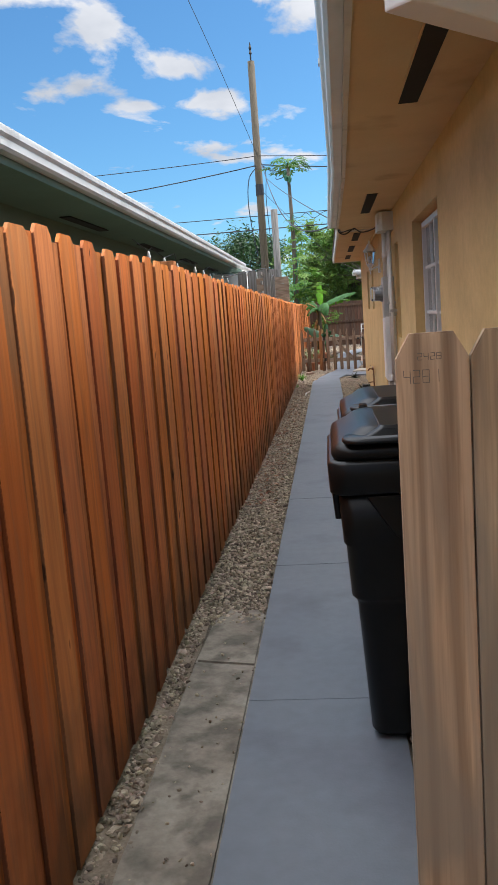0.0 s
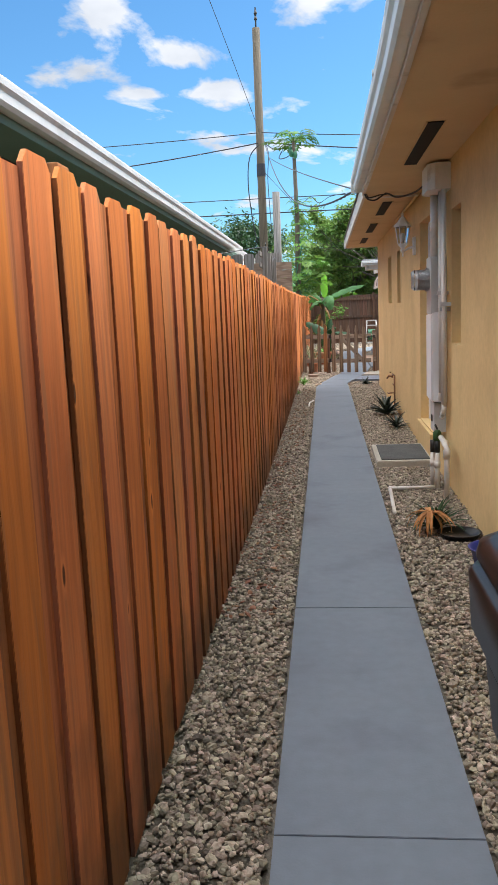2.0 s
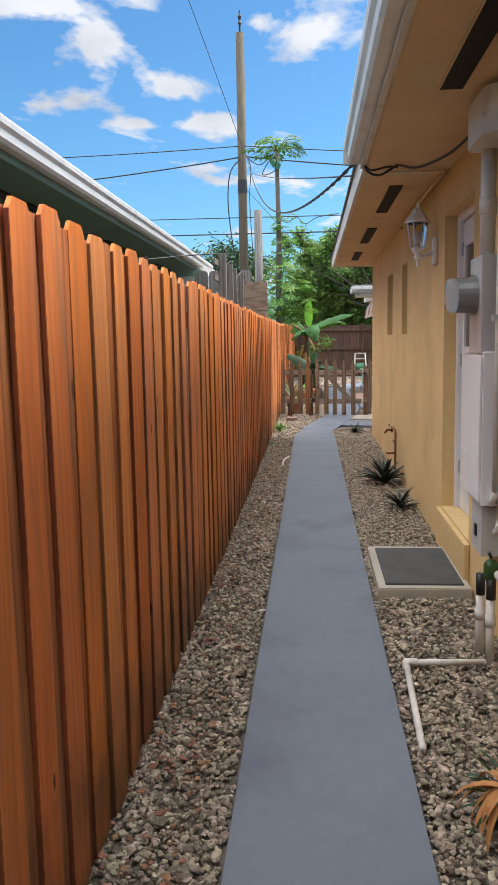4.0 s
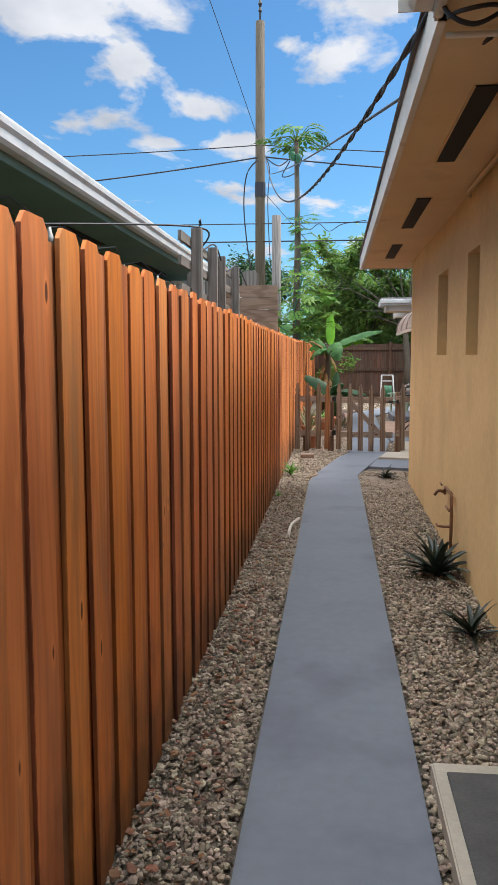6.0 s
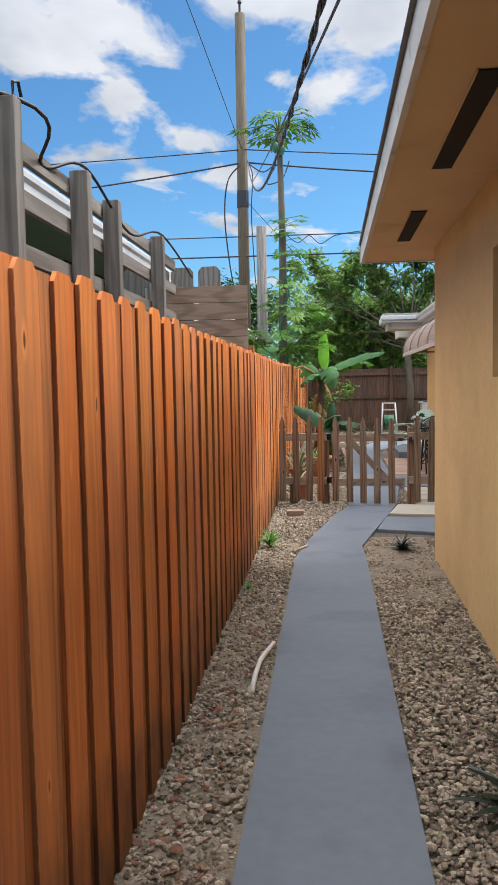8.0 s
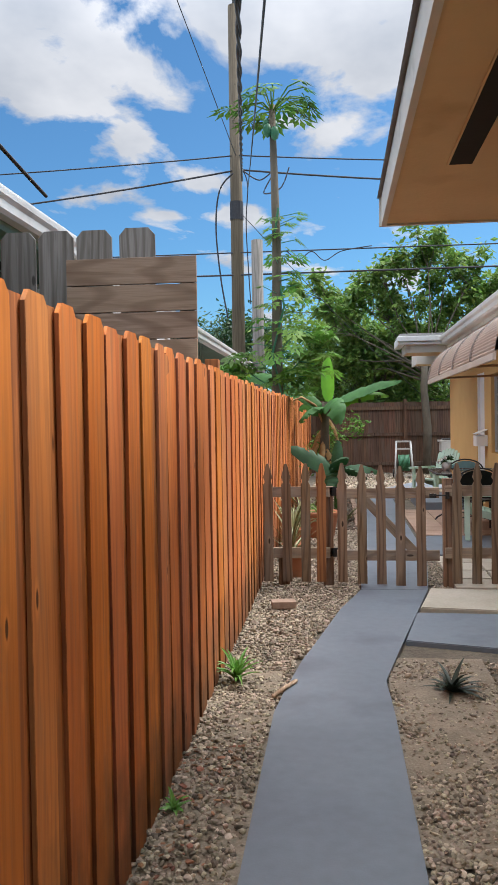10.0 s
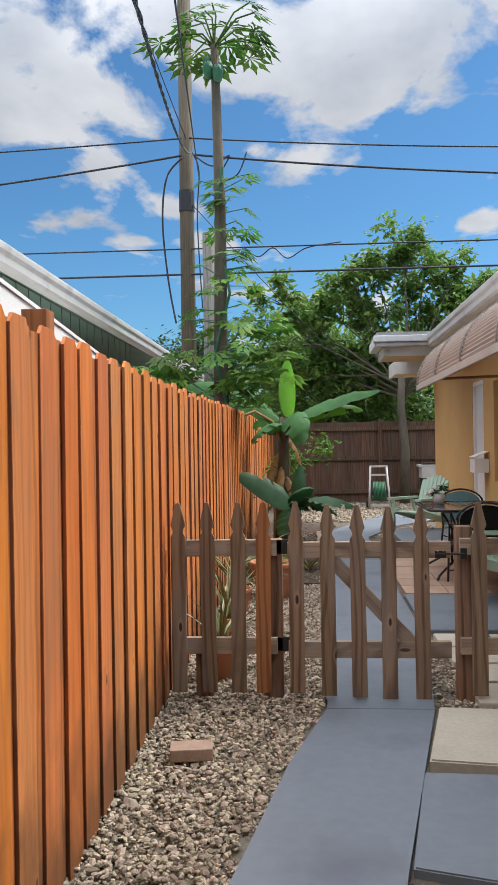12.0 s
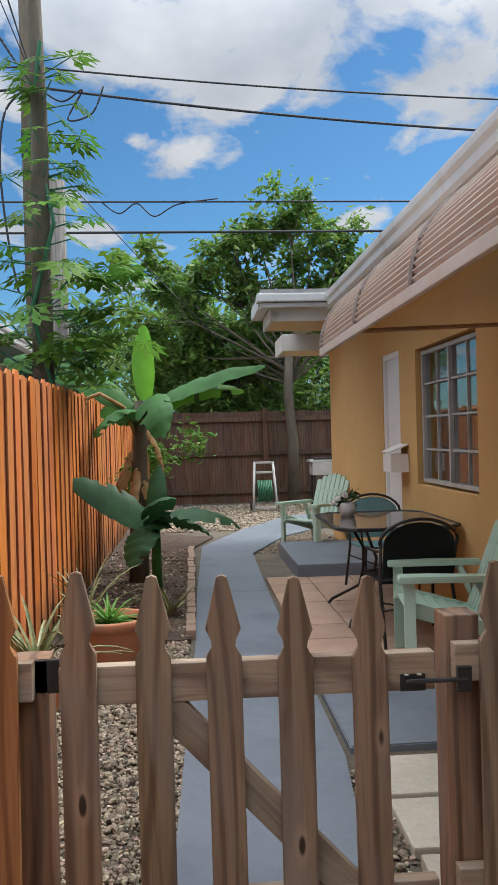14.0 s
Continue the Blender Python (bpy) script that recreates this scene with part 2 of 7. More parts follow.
    L(c, hs.inputs["Color"])
    L(hs.outputs[0], b.inputs["Base Color"])
    bp = N("ShaderNodeBump")
    bp.inputs["Strength"].default_value, bp.inputs["Distance"].default_value = 0.35, 0.002
    L(grain, bp.inputs["Height"])
    L(bp.outputs[0], b.inputs["Normal"])
    return m


M = {}
M["fence"] = wood("stained_cedar", (0.53, 0.148, 0.022), (0.68, 0.225, 0.040), (0.25, 0.066, 0.016), vary=0.09, axis="y", figure=0.35, fine=0.3, foot=(0.045, 0.036, 0.020),
                  grey=(0.27, 0.135, 0.062), grey_at=(0.56, 0.80), knots=3.4)
# darker copy of the stain; shade behind the front boards is painted in
M["fence_back_shade"] = wood("stained_cedar_back", (0.46, 0.132, 0.024), (0.58, 0.195, 0.042), (0.22, 0.058, 0.015), vary=0.09, axis="y", foot=(0.035, 0.028, 0.016), grey=(0.20, 0.10, 0.05), grey_at=(0.53, 0.72))
# same cedar, darkened: the shade on the board edges is in this colour
M["fence_edge_shade"] = wood("sawn_cedar_edge", (0.24, 0.070, 0.016), (0.33, 0.10, 0.024), (0.10, 0.030, 0.010), vary=0.2, axis="y", foot=(0.025, 0.022, 0.015))
M["fence_post"] = wood("stained_cedar_post", (0.34, 0.105, 0.028), (0.46, 0.165, 0.045), (0.16, 0.05, 0.016), vary=0.1)
M["picket"] = wood("weathered_pine", (0.185, 0.122, 0.070), (0.29, 0.205, 0.13), (0.07, 0.040, 0.022), vary=0.14, axis="y", grey=(0.20, 0.165, 0.135), figure=1.2, knots=3.2)
M["picket_post"] = wood("weathered_pine_post", (0.20, 0.105, 0.058), (0.29, 0.165, 0.095), (0.055, 0.024, 0.013), vary=0.08, figure=1.3, grey=(0.20, 0.16, 0.13))
M["picket_red"] = wood("red_stained_pine", (0.27, 0.115, 0.045), (0.36, 0.165, 0.068), (0.11, 0.04, 0.018), vary=0.05, axis="y")
M["rail"] = wood("weathered_pine_rail", (0.25, 0.182, 0.122), (0.38, 0.295, 0.205), (0.09, 0.05, 0.032), vary=0.08, axis="x", grey=(0.29, 0.255, 0.22))
M["fresh"] = wood("fresh_pine", (0.44, 0.29, 0.17), (0.64, 0.49, 0.33), (0.15, 0.085, 0.045), vary=0.08, axis="y", figure=1.0, grey=(0.25, 0.21, 0.165), grey_at=(0.47, 0.62), knots=4.2)
M["fresh_rail"] = wood("fresh_pine_rail", (0.40, 0.27, 0.16), (0.52, 0.38, 0.24), (0.26, 0.14, 0.07), vary=0.06, axis="x")
M["grey_wood"] = wood("grey_weathered_post", (0.17, 0.155, 0.14), (0.26, 0.24, 0.215), (0.08, 0.07, 0.06), vary=0.12)
M["grey_board"] = wood("grey_weathered_board", (0.18, 0.165, 0.15), (0.27, 0.25, 0.225), (0.09, 0.075, 0.06), vary=0.12, axis="y")
M["cream_wood"] = wood("sun_bleached_boards", (0.26, 0.175, 0.12), (0.34, 0.24, 0.17), (0.15, 0.09, 0.055), vary=0.1, axis="x")
M["dark_fence"] = wood("dark_brown_fence", (0.115, 0.060, 0.036), (0.17, 0.095, 0.058), (0.05, 0.026, 0.016), vary=0.18, grey=(0.13, 0.095, 0.07))
M["pole"] = wood("utility_pole_wood", (0.088, 0.070, 0.045), (0.140, 0.112, 0.072), (0.06, 0.045, 0.03), vary=0.03)
M["stucco"] = mat("yellow_stucco", (0.64, 0.455, 0.20), (0.71, 0.51, 0.235), rough=0.9, scale=1.3, bump=0.5, bscale=90, bdist=0.004, world=True,
                  fine=0.05, stain=(0.54, 0.375, 0.17), stain_at=(0.5, 0.8), stain_scale=1.6)
M["stucco2"] = mat("ochre_stucco", (0.56, 0.345, 0.125), (0.62, 0.395, 0.15), rough=0.9, scale=1.3, bump=0.5, bscale=90, bdist=0.004, world=True)
M["soffit"] = mat("tan_soffit_board", (0.60, 0.45, 0.25), (0.67, 0.51, 0.29), rough=0.85, scale=1.6, bump=0.2, bscale=40, world=True,
                  stain=(0.36, 0.22, 0.11), stain_at=(0.62, 0.85), stain_scale=1.5)
M["white_metal"] = mat("white_enamel_gutter", (0.62, 0.62, 0.60), (0.72, 0.72, 0.70), rough=0.42, scale=2.2, bump=0.04, world=True,
                       stain=(0.42, 0.41, 0.38), stain_at=(0.56, 0.8), stain_scale=3)
M["fascia"] = mat("cream_fascia", (0.56, 0.53, 0.47), (0.66, 0.63, 0.57), rough=0.6, scale=2.0, bump=0.1, world=True,
                  stain=(0.30, 0.27, 0.22), stain_at=(0.6, 0.8), stain_scale=5)
M["white"] = mat("white_paint", (0.72, 0.72, 0.71), (0.80, 0.80, 0.79), rough=0.45, scale=3, bump=0.05)
M["window_grey"] = mat("weathered_white_paint", (0.36, 0.37, 0.36), (0.48, 0.49, 0.47), rough=0.5, scale=5, bump=0.05)
M["pvc"] = mat("white_pvc", (0.64, 0.61, 0.55), (0.74, 0.72, 0.66), rough=0.4, scale=6, bump=0.05, stain=(0.40, 0.33, 0.24), stain_at=(0.6, 0.8), stain_scale=9)
M["grey_metal"] = mat("grey_painted_metal", (0.42, 0.42, 0.40), (0.52, 0.52, 0.50), rough=0.45, scale=5, bump=0.05)
M["walk"] = mat("blue_grey_painted_concrete", (0.134, 0.159, 0.190), (0.158, 0.185, 0.218), rough=0.62, scale=1.2, bump=0.25, bscale=120, bdist=0.002, world=True,
                fine=0.05, stain=(0.104, 0.118, 0.148), stain_at=(0.54, 0.74), stain_scale=1.7)
M["concrete"] = mat("bare_concrete", (0.20, 0.18, 0.142), (0.33, 0.305, 0.25), rough=0.9, scale=3.0, bump=0.6, bscale=60, bdist=0.005, world=True, fine=0.12,
                    stain=(0.135, 0.122, 0.098), stain_at=(0.46, 0.62), stain_scale=7)
M["cream_slab"] = mat("cream_concrete", (0.38, 0.35, 0.28), (0.46, 0.425, 0.35), rough=0.9, scale=3.0, bump=0.5, bscale=60, bdist=0.004, fine=0.06, vary=0.06)
M["paver"] = mat("tan_paver", (0.33, 0.22, 0.155), (0.41, 0.285, 0.21), rough=0.9, scale=3.0, bump=0.5, bscale=60, bdist=0.004, fine=0.06, vary=0.12)
M["soil"] = mat("dusty_soil", (0.085, 0.070, 0.050), (0.15, 0.128, 0.095), rough=0.95, scale=3.0, bump=0.8, bscale=50, bdist=0.01, world=True, fine=0.2)
M["dust"] = mat("dry_dusty_soil", (0.17, 0.140, 0.100), (0.27, 0.225, 0.165), rough=0.95, scale=6.0, bump=0.8, bscale=70, bdist=0.006, world=True, fine=0.2)
M["mulch"] = mat("dark_mulch", (0.05, 0.035, 0.024), (0.10, 0.07, 0.05), rough=0.95, scale=9.0, bump=1.0, bscale=60, bdist=0.015, world=True, fine=0.3)
M["gravel"] = mat("limestone_gravel", (0.19, 0.150, 0.105), (0.40, 0.345, 0.26), rough=0.9, scale=26, bump=0.5, bscale=140, bdist=0.003, island=0.55)
M["leaf_litter"] = mat("dry_leaf_litter", (0.17, 0.075, 0.038), (0.27, 0.14, 0.075), rough=0.8, scale=20, bump=0.1, island=0.35)
M["brick"] = mat("brown_brick", (0.26, 0.18, 0.13), (0.34, 0.25, 0.19), rough=0.9, scale=14, bump=0.6, bscale=80, bdist=0.003, fine=0.1)
M["pencil"] = mat("pencil_grey", (0.10, 0.09, 0.08), (0.14, 0.13, 0.11), rough=0.7)
M["bin"] = mat("black_plastic", (0.006, 0.0065, 0.007), (0.010, 0.0105, 0.010), rough=0.30, scale=8, bump=0.12, bscale=200, bdist=0.001, spec=0.22)
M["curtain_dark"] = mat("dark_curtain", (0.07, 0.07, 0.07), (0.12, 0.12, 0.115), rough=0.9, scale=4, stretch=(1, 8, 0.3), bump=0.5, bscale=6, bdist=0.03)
M["black"] = mat("black_metal", (0.012, 0.012, 0.012), (0.022, 0.022, 0.022), rough=0.45, scale=8, bump=0.05)
M["screen"] = mat("black_vent_screen", (0.006, 0.006, 0.006), (0.010, 0.010, 0.010), rough=0.9, scale=8, bump=0.1)
M["green_stucco"] = mat("green_stucco", (0.115, 0.185, 0.140), (0.135, 0.215, 0.165), rough=0.85, scale=1.5, bump=0.3, bscale=50, world=True)
M["white_stucco"] = mat("white_stucco", (0.74, 0.73, 0.70), (0.80, 0.79, 0.76), rough=0.9, scale=1.5, bump=0.4, bscale=50, world=True)
M["roof"] = mat("grey_shingle_roof", (0.25, 0.24, 0.23), (0.35, 0.34, 0.33), rough=0.95, scale=5, bump=0.6, bscale=30, world=True)
M["awning"] = mat("cream_aluminium_awning", (0.50, 0.42, 0.36), (0.60, 0.52, 0.46), rough=0.45, scale=2.5, bump=0.05, stain=(0.45, 0.30, 0.24), stain_at=(0.55, 0.8), stain_scale=2.5)
M["mint"] = mat("mint_green_plastic", (0.40, 0.56, 0.46), (0.46, 0.62, 0.52), rough=0.5, scale=3, bump=0.05)
M["teal"] = mat("teal_fabric", (0.10, 0.20, 0.22), (0.14, 0.26, 0.28), rough=0.8, scale=6, bump=0.2, bscale=300)
M["terracotta"] = mat("terracotta", (0.42, 0.16, 0.075), (0.50, 0.21, 0.11), rough=0.85, scale=5, bump=0.2, stain=(0.34, 0.20, 0.13), stain_at=(0.55, 0.75), stain_scale=6)
M["rubber"] = mat("grey_rubber_mat", (0.055, 0.058, 0.055), (0.085, 0.088, 0.083), rough=0.85, scale=6, bump=0.6, bscale=150, bdist=0.003, fine=0.1)
M["banana"] = mat("banana_leaf", (0.040, 0.125, 0.030), (0.065, 0.185, 0.042), rough=0.6, spec=0.25, scale=6, stretch=(1, 1, 1), bump=0.2, bscale=40, sub=0.25)
M["banana_young"] = mat("young_banana_leaf", (0.16, 0.40, 0.035), (0.20, 0.48, 0.05), rough=0.4, scale=6, bump=0.15, bscale=40, sub=0.45)
M["dry_leaf"] = mat("dead_banana_leaf", (0.35, 0.20, 0.08), (0.50, 0.33, 0.15), rough=0.8, scale=12, bump=0.4, sub=0.2)
M["foliage"] = mat("tree_foliage", (0.10, 0.195, 0.032), (0.21, 0.33, 0.066), rough=0.5, scale=1.2, bump=0, island=0.45, sub=0.42)
M["foliage_light"] = mat("yellow_green_foliage", (0.070, 0.165, 0.022), (0.14, 0.27, 0.040), rough=0.6, scale=1.0, bump=0, island=0.4, sub=0.35, spec=0.3)
M["papaya"] = mat("papaya_foliage", (0.045, 0.115, 0.018), (0.085, 0.185, 0.030), rough=0.6, scale=1.0, bump=0, island=0.4, sub=0.25, spec=0.25)
M["rib"] = mat("dirty_aluminium_rib", (0.16, 0.13, 0.11), (0.30, 0.25, 0.22), rough=0.6, scale=30, bump=0.1)
M["banana_dark"] = mat("dark_banana_leaf", (0.018, 0.062, 0.022), (0.030, 0.095, 0.032), rough=0.55, spec=0.3, scale=6, bump=0.2, bscale=40, sub=0.12)
M["foliage_dark"] = mat("dark_foliage", (0.020, 0.060, 0.014), (0.045, 0.105, 0.025), rough=0.55, scale=0.8, bump=0, island=0.4, sub=0.25)
M["bark"] = mat("grey_bark", (0.085, 0.07, 0.05), (0.15, 0.125, 0.09), rough=0.95, scale=7, stretch=(1, 1, 0.3), bump=0.9, bscale=40, bdist=0.01)
M["agave"] = mat("dark_succulent_leaf", (0.018, 0.030, 0.020), (0.036, 0.055, 0.034), rough=0.45, scale=12, bump=0.1)
M["brom"] = mat("bright_green_leaf", (0.10, 0.26, 0.035), (0.16, 0.34, 0.06), rough=0.45, scale=10, bump=0.1, sub=0.25)
M["snake"] = mat("variegated_leaf", (0.10, 0.15, 0.06), (0.32, 0.30, 0.14), rough=0.5, scale=5, stretch=(6, 6, 1), bump=0.1)
M["copper"] = mat("weathered_copper", (0.20, 0.10, 0.05), (0.28, 0.15, 0.08), rough=0.55, metal=0.6, scale=20, bump=0.1)
M["rust"] = mat("rusty_conduit", (0.28, 0.17, 0.09), (0.36, 0.24, 0.14), rough=0.7, scale=20, bump=0.1)
M["cable"] = mat("black_cable", (0.02, 0.02, 0.025), (0.03, 0.03, 0.035), rough=0.6, scale=20, bump=0)
M["curtain"] = mat("pale_curtain", (0.16, 0.16, 0.155), (0.24, 0.24, 0.23), rough=0.9, scale=4, stretch=(1, 8, 0.3), bump=0.5, bscale=6, bdist=0.03)
# near black: the darkness of unlit rooms is put into the colour
M["room_shade"] = mat("dark_interior", (0.02, 0.02, 0.022), (0.03, 0.03, 0.03), rough=0.9, scale=2, bump=0)
M["flower"] = mat("white_petals", (0.75, 0.74, 0.70), (0.82, 0.80, 0.76), rough=0.6, scale=20, bump=0.1, sub=0.2)
M["blue"] = mat("blue_plastic", (0.02, 0.04, 0.28), (0.03, 0.05, 0.34), rough=0.4, scale=8, bump=0.05)
M["ground"] = mat("far_ground", (0.16, 0.14, 0.09), (0.24, 0.21, 0.14), rough=0.95, scale=0.8, bump=0.4, bscale=8, world=True)
M["hose"] = mat("green_hose", (0.03, 0.14, 0.07), (0.05, 0.19, 0.09), rough=0.5, scale=8, bump=0)


def glass(name, col=(0.9, 0.93, 0.93), rough=0.02, trans=True):
    m = bpy.data.materials.new(name)
    m.use_nodes = True
    b = m.node_tree.nodes["Principled BSDF"]
    b.inputs["Base Color"].default_value = (*col, 1)
    b.inputs["Roughness"].default_value = rough
    b.inputs["Transmission Weight"].default_value = 1.0 if trans else 0.0
    b.inputs["IOR"].default_value = 1.45
    return m


M["glass"] = glass("window_glass")
M["table_glass"] = glass("smoked_table_glass", (0.10, 0.085, 0.08), 0.08, False)


# ---- mesh helpers ----
def part(name, bm, material, parent=None, label="", smooth=False, loc=None, kind=""):
    me = bpy.data.meshes.new(name)
    if isinstance(bm, tuple):
        me.from_pydata(*bm)
    else:
        bmesh.ops.recalc_face_normals(bm, faces=bm.faces)
        bm.to_mesh(me)
        bm.free()
    me.materials.append(M[material])
    if smooth:
        me.polygons.foreach_set("use_smooth", [True] * len(me.polygons))
    ob = new(name, me)
    ob.parent = parent
    if loc:
        ob.location = loc
    return tagged(ob, label=label, kind=kind)


def thing(name, label, category, loc=(0, 0, 0), rz=0.0, group=""):
    ob = new(name)
    ob.empty_display_size = 0.1
    ob.location = loc
    ob.rotation_euler = (0, 0, radians(rz))
    return tagged(ob, label, category, group)


def again(src, parent, loc, rot=(0, 0, 0), scale=(1, 1, 1), name=None):
    """One more piece on the mesh of another."""
    ob = new(name or src.name.split(".")[0], src.data)
    ob.parent, ob.location, ob.rotation_euler, ob.scale = parent, loc, rot, scale
    return ob


def box(bm, x0, x1, y0, y1, z0, z1, bev=0.0):
    vs = [bm.verts.new(p) for p in itertools_product((x0, x1), (y0, y1), (z0, z1))]
    fs = [(0, 1, 3, 2), (4, 6, 7, 5), (0, 4, 5, 1), (2, 3, 7, 6), (0, 2, 6, 4), (1, 5, 7, 3)]
    faces = [bm.faces.new([vs[i] for i in f]) for f in fs]
    if bev:
        es = list({e for f in faces for e in f.edges})
        bmesh.ops.bevel(bm, geom=es, offset=bev, segments=2, affect="EDGES", profile=0.6)
    return bm


def itertools_product(a, b, c):
    return [(x, y, z) for x in a for y in b for z in c]


def bx(x0, x1, y0, y1, z0, z1, bev=0.0):
    return box(bmesh.new(), x0, x1, y0, y1, z0, z1, bev)


def tube(bm, pts, r, seg=8, r2=None, cap=True):
    """A round bar along points, from radius r to r2."""
    pts = [Vector(p) for p in pts]
    n, rings = len(pts), []
    for i, p in enumerate(pts):
        d = (pts[min(i + 1, n - 1)] - pts[max(i - 1, 0)]).normalized()
        up = Vector((0, 0, 1)) if abs(d.z) < 0.9 else Vector((1, 0, 0))
        a = d.cross(up).normalized()
        b = d.cross(a)
        rr = r if r2 is None else r + (r2 - r) * i / max(1, n - 1)
        rings.append([bm.verts.new(p + (a * math.cos(2 * math.pi * k / seg) + b * math.sin(2 * math.pi * k / seg)) * rr) for k in range(seg)])
    for u, v in zip(rings, rings[1:]):
        for k in range(seg):
            bm.faces.new((u[k], u[(k + 1) % seg], v[(k + 1) % seg], v[k]))
    if cap:
        bm.faces.new(rings[0][::-1])
        bm.faces.new(rings[-1])
    return bm


def lathe(bm, prof, seg=20, centre=(0, 0, 0), sx=1.0, sy=1.0):
    """Turns a profile of (radius, height) about the upright."""
    cx, cy, cz = centre
    rings = [[bm.verts.new((cx + sx * r * math.cos(2 * math.pi * k / seg), cy + sy * r * math.sin(2 * math.pi * k / seg), cz + z)) for k in range(seg)] for r, z in prof]
    for u, v in zip(rings, rings[1:]):
        for k in range(seg):
            bm.faces.new((u[k], u[(k + 1) % seg], v[(k + 1) % seg], v[k]))
    if prof[0][0] > 1e-4:
        bm.faces.new(rings[0][::-1])
    if prof[-1][0] > 1e-4:
        bm.faces.new(rings[-1])
    return bm


def prism(bm, poly, z0, z1, bev=0.0):
    """A slab with the outline poly (x, y)."""
    a = [bm.verts.new((x, y, z0)) for x, y in poly]
    b = [bm.verts.new((x, y, z1)) for x, y in poly]
    f = [bm.faces.new(a[::-1]), bm.faces.new(b)]
    for i in range(len(poly)):
        j = (i + 1) % len(poly)
        f.append(bm.faces.new((a[i], a[j], b[j], b[i])))
    if bev:
        bmesh.ops.bevel(bm, geom=list(f[1].edges), offset=bev, segments=2, affect="EDGES")
    return bm


def extrude_y(bm, prof, y0, y1, n=1):
    """A profile in x and z, closed, drawn along y."""
    rings = [[bm.verts.new((x, y0 + (y1 - y0) * i / n, z)) for x, z in prof] for i in range(n + 1)]
    for u, v in zip(rings, rings[1:]):
        for k in range(len(prof)):
            bm.faces.new((u[k], u[(k + 1) % len(prof)], v[(k + 1) % len(prof)], v[k]))
    bm.faces.new(rings[0][::-1])
    bm.faces.new(rings[-1])
    return bm


def wall_along_y(name, x0, x1, y0, y1, z0, z1, holes, material):
    """A wall between x0 and x1 with openings (y0, y1, z0, z1) right through it."""
    ys = sorted({y0, y1, *[h[0] for h in holes], *[h[1] for h in holes]})
    zs = sorted({z0, z1, *[h[2] for h in holes], *[h[3] for h in holes]})
    bm, vs = bmesh.new(), {}

    def v(x, y, z):
        key = (round(x, 4), round(y, 4), round(z, 4))
        if key not in vs:
            vs[key] = bm.verts.new(key)
        return vs[key]

    def solid(i, j):
        if not (0 <= i < len(ys) - 1 and 0 <= j < len(zs) - 1):
            return False
        cy, cz = (ys[i] + ys[i + 1]) / 2, (zs[j] + zs[j + 1]) / 2
        return not any(h[0] < cy < h[1] and h[2] < cz < h[3] for h in holes)

    for i in range(len(ys) - 1):
        for j in range(len(zs) - 1):
            if not solid(i, j):
                continue
            a, b, c, d = ys[i], ys[i + 1], zs[j], zs[j + 1]
            bm.faces.new((v(x0, a, c), v(x0, a, d), v(x0, b, d), v(x0, b, c)))
            bm.faces.new((v(x1, a, c), v(x1, b, c), v(x1, b, d), v(x1, a, d)))
            if not solid(i - 1, j):
                bm.faces.new((v(x0, a, c), v(x1, a, c), v(x1, a, d), v(x0, a, d)))
            if not solid(i + 1, j):
                bm.faces.new((v(x0, b, c), v(x0, b, d), v(x1, b, d), v(x1, b, c)))
            if not solid(i, j - 1):
                bm.faces.new((v(x0, a, c), v(x0, b, c), v(x1, b, c), v(x1, a, c)))
            if not solid(i, j + 1):
                bm.faces.new((v(x0, a, d), v(x1, a, d), v(x1, b, d), v(x0, b, d)))
    return tagged(part(name, bm, material), kind="structure")


def struct(ob):
    return tagged(ob, kind="structure")


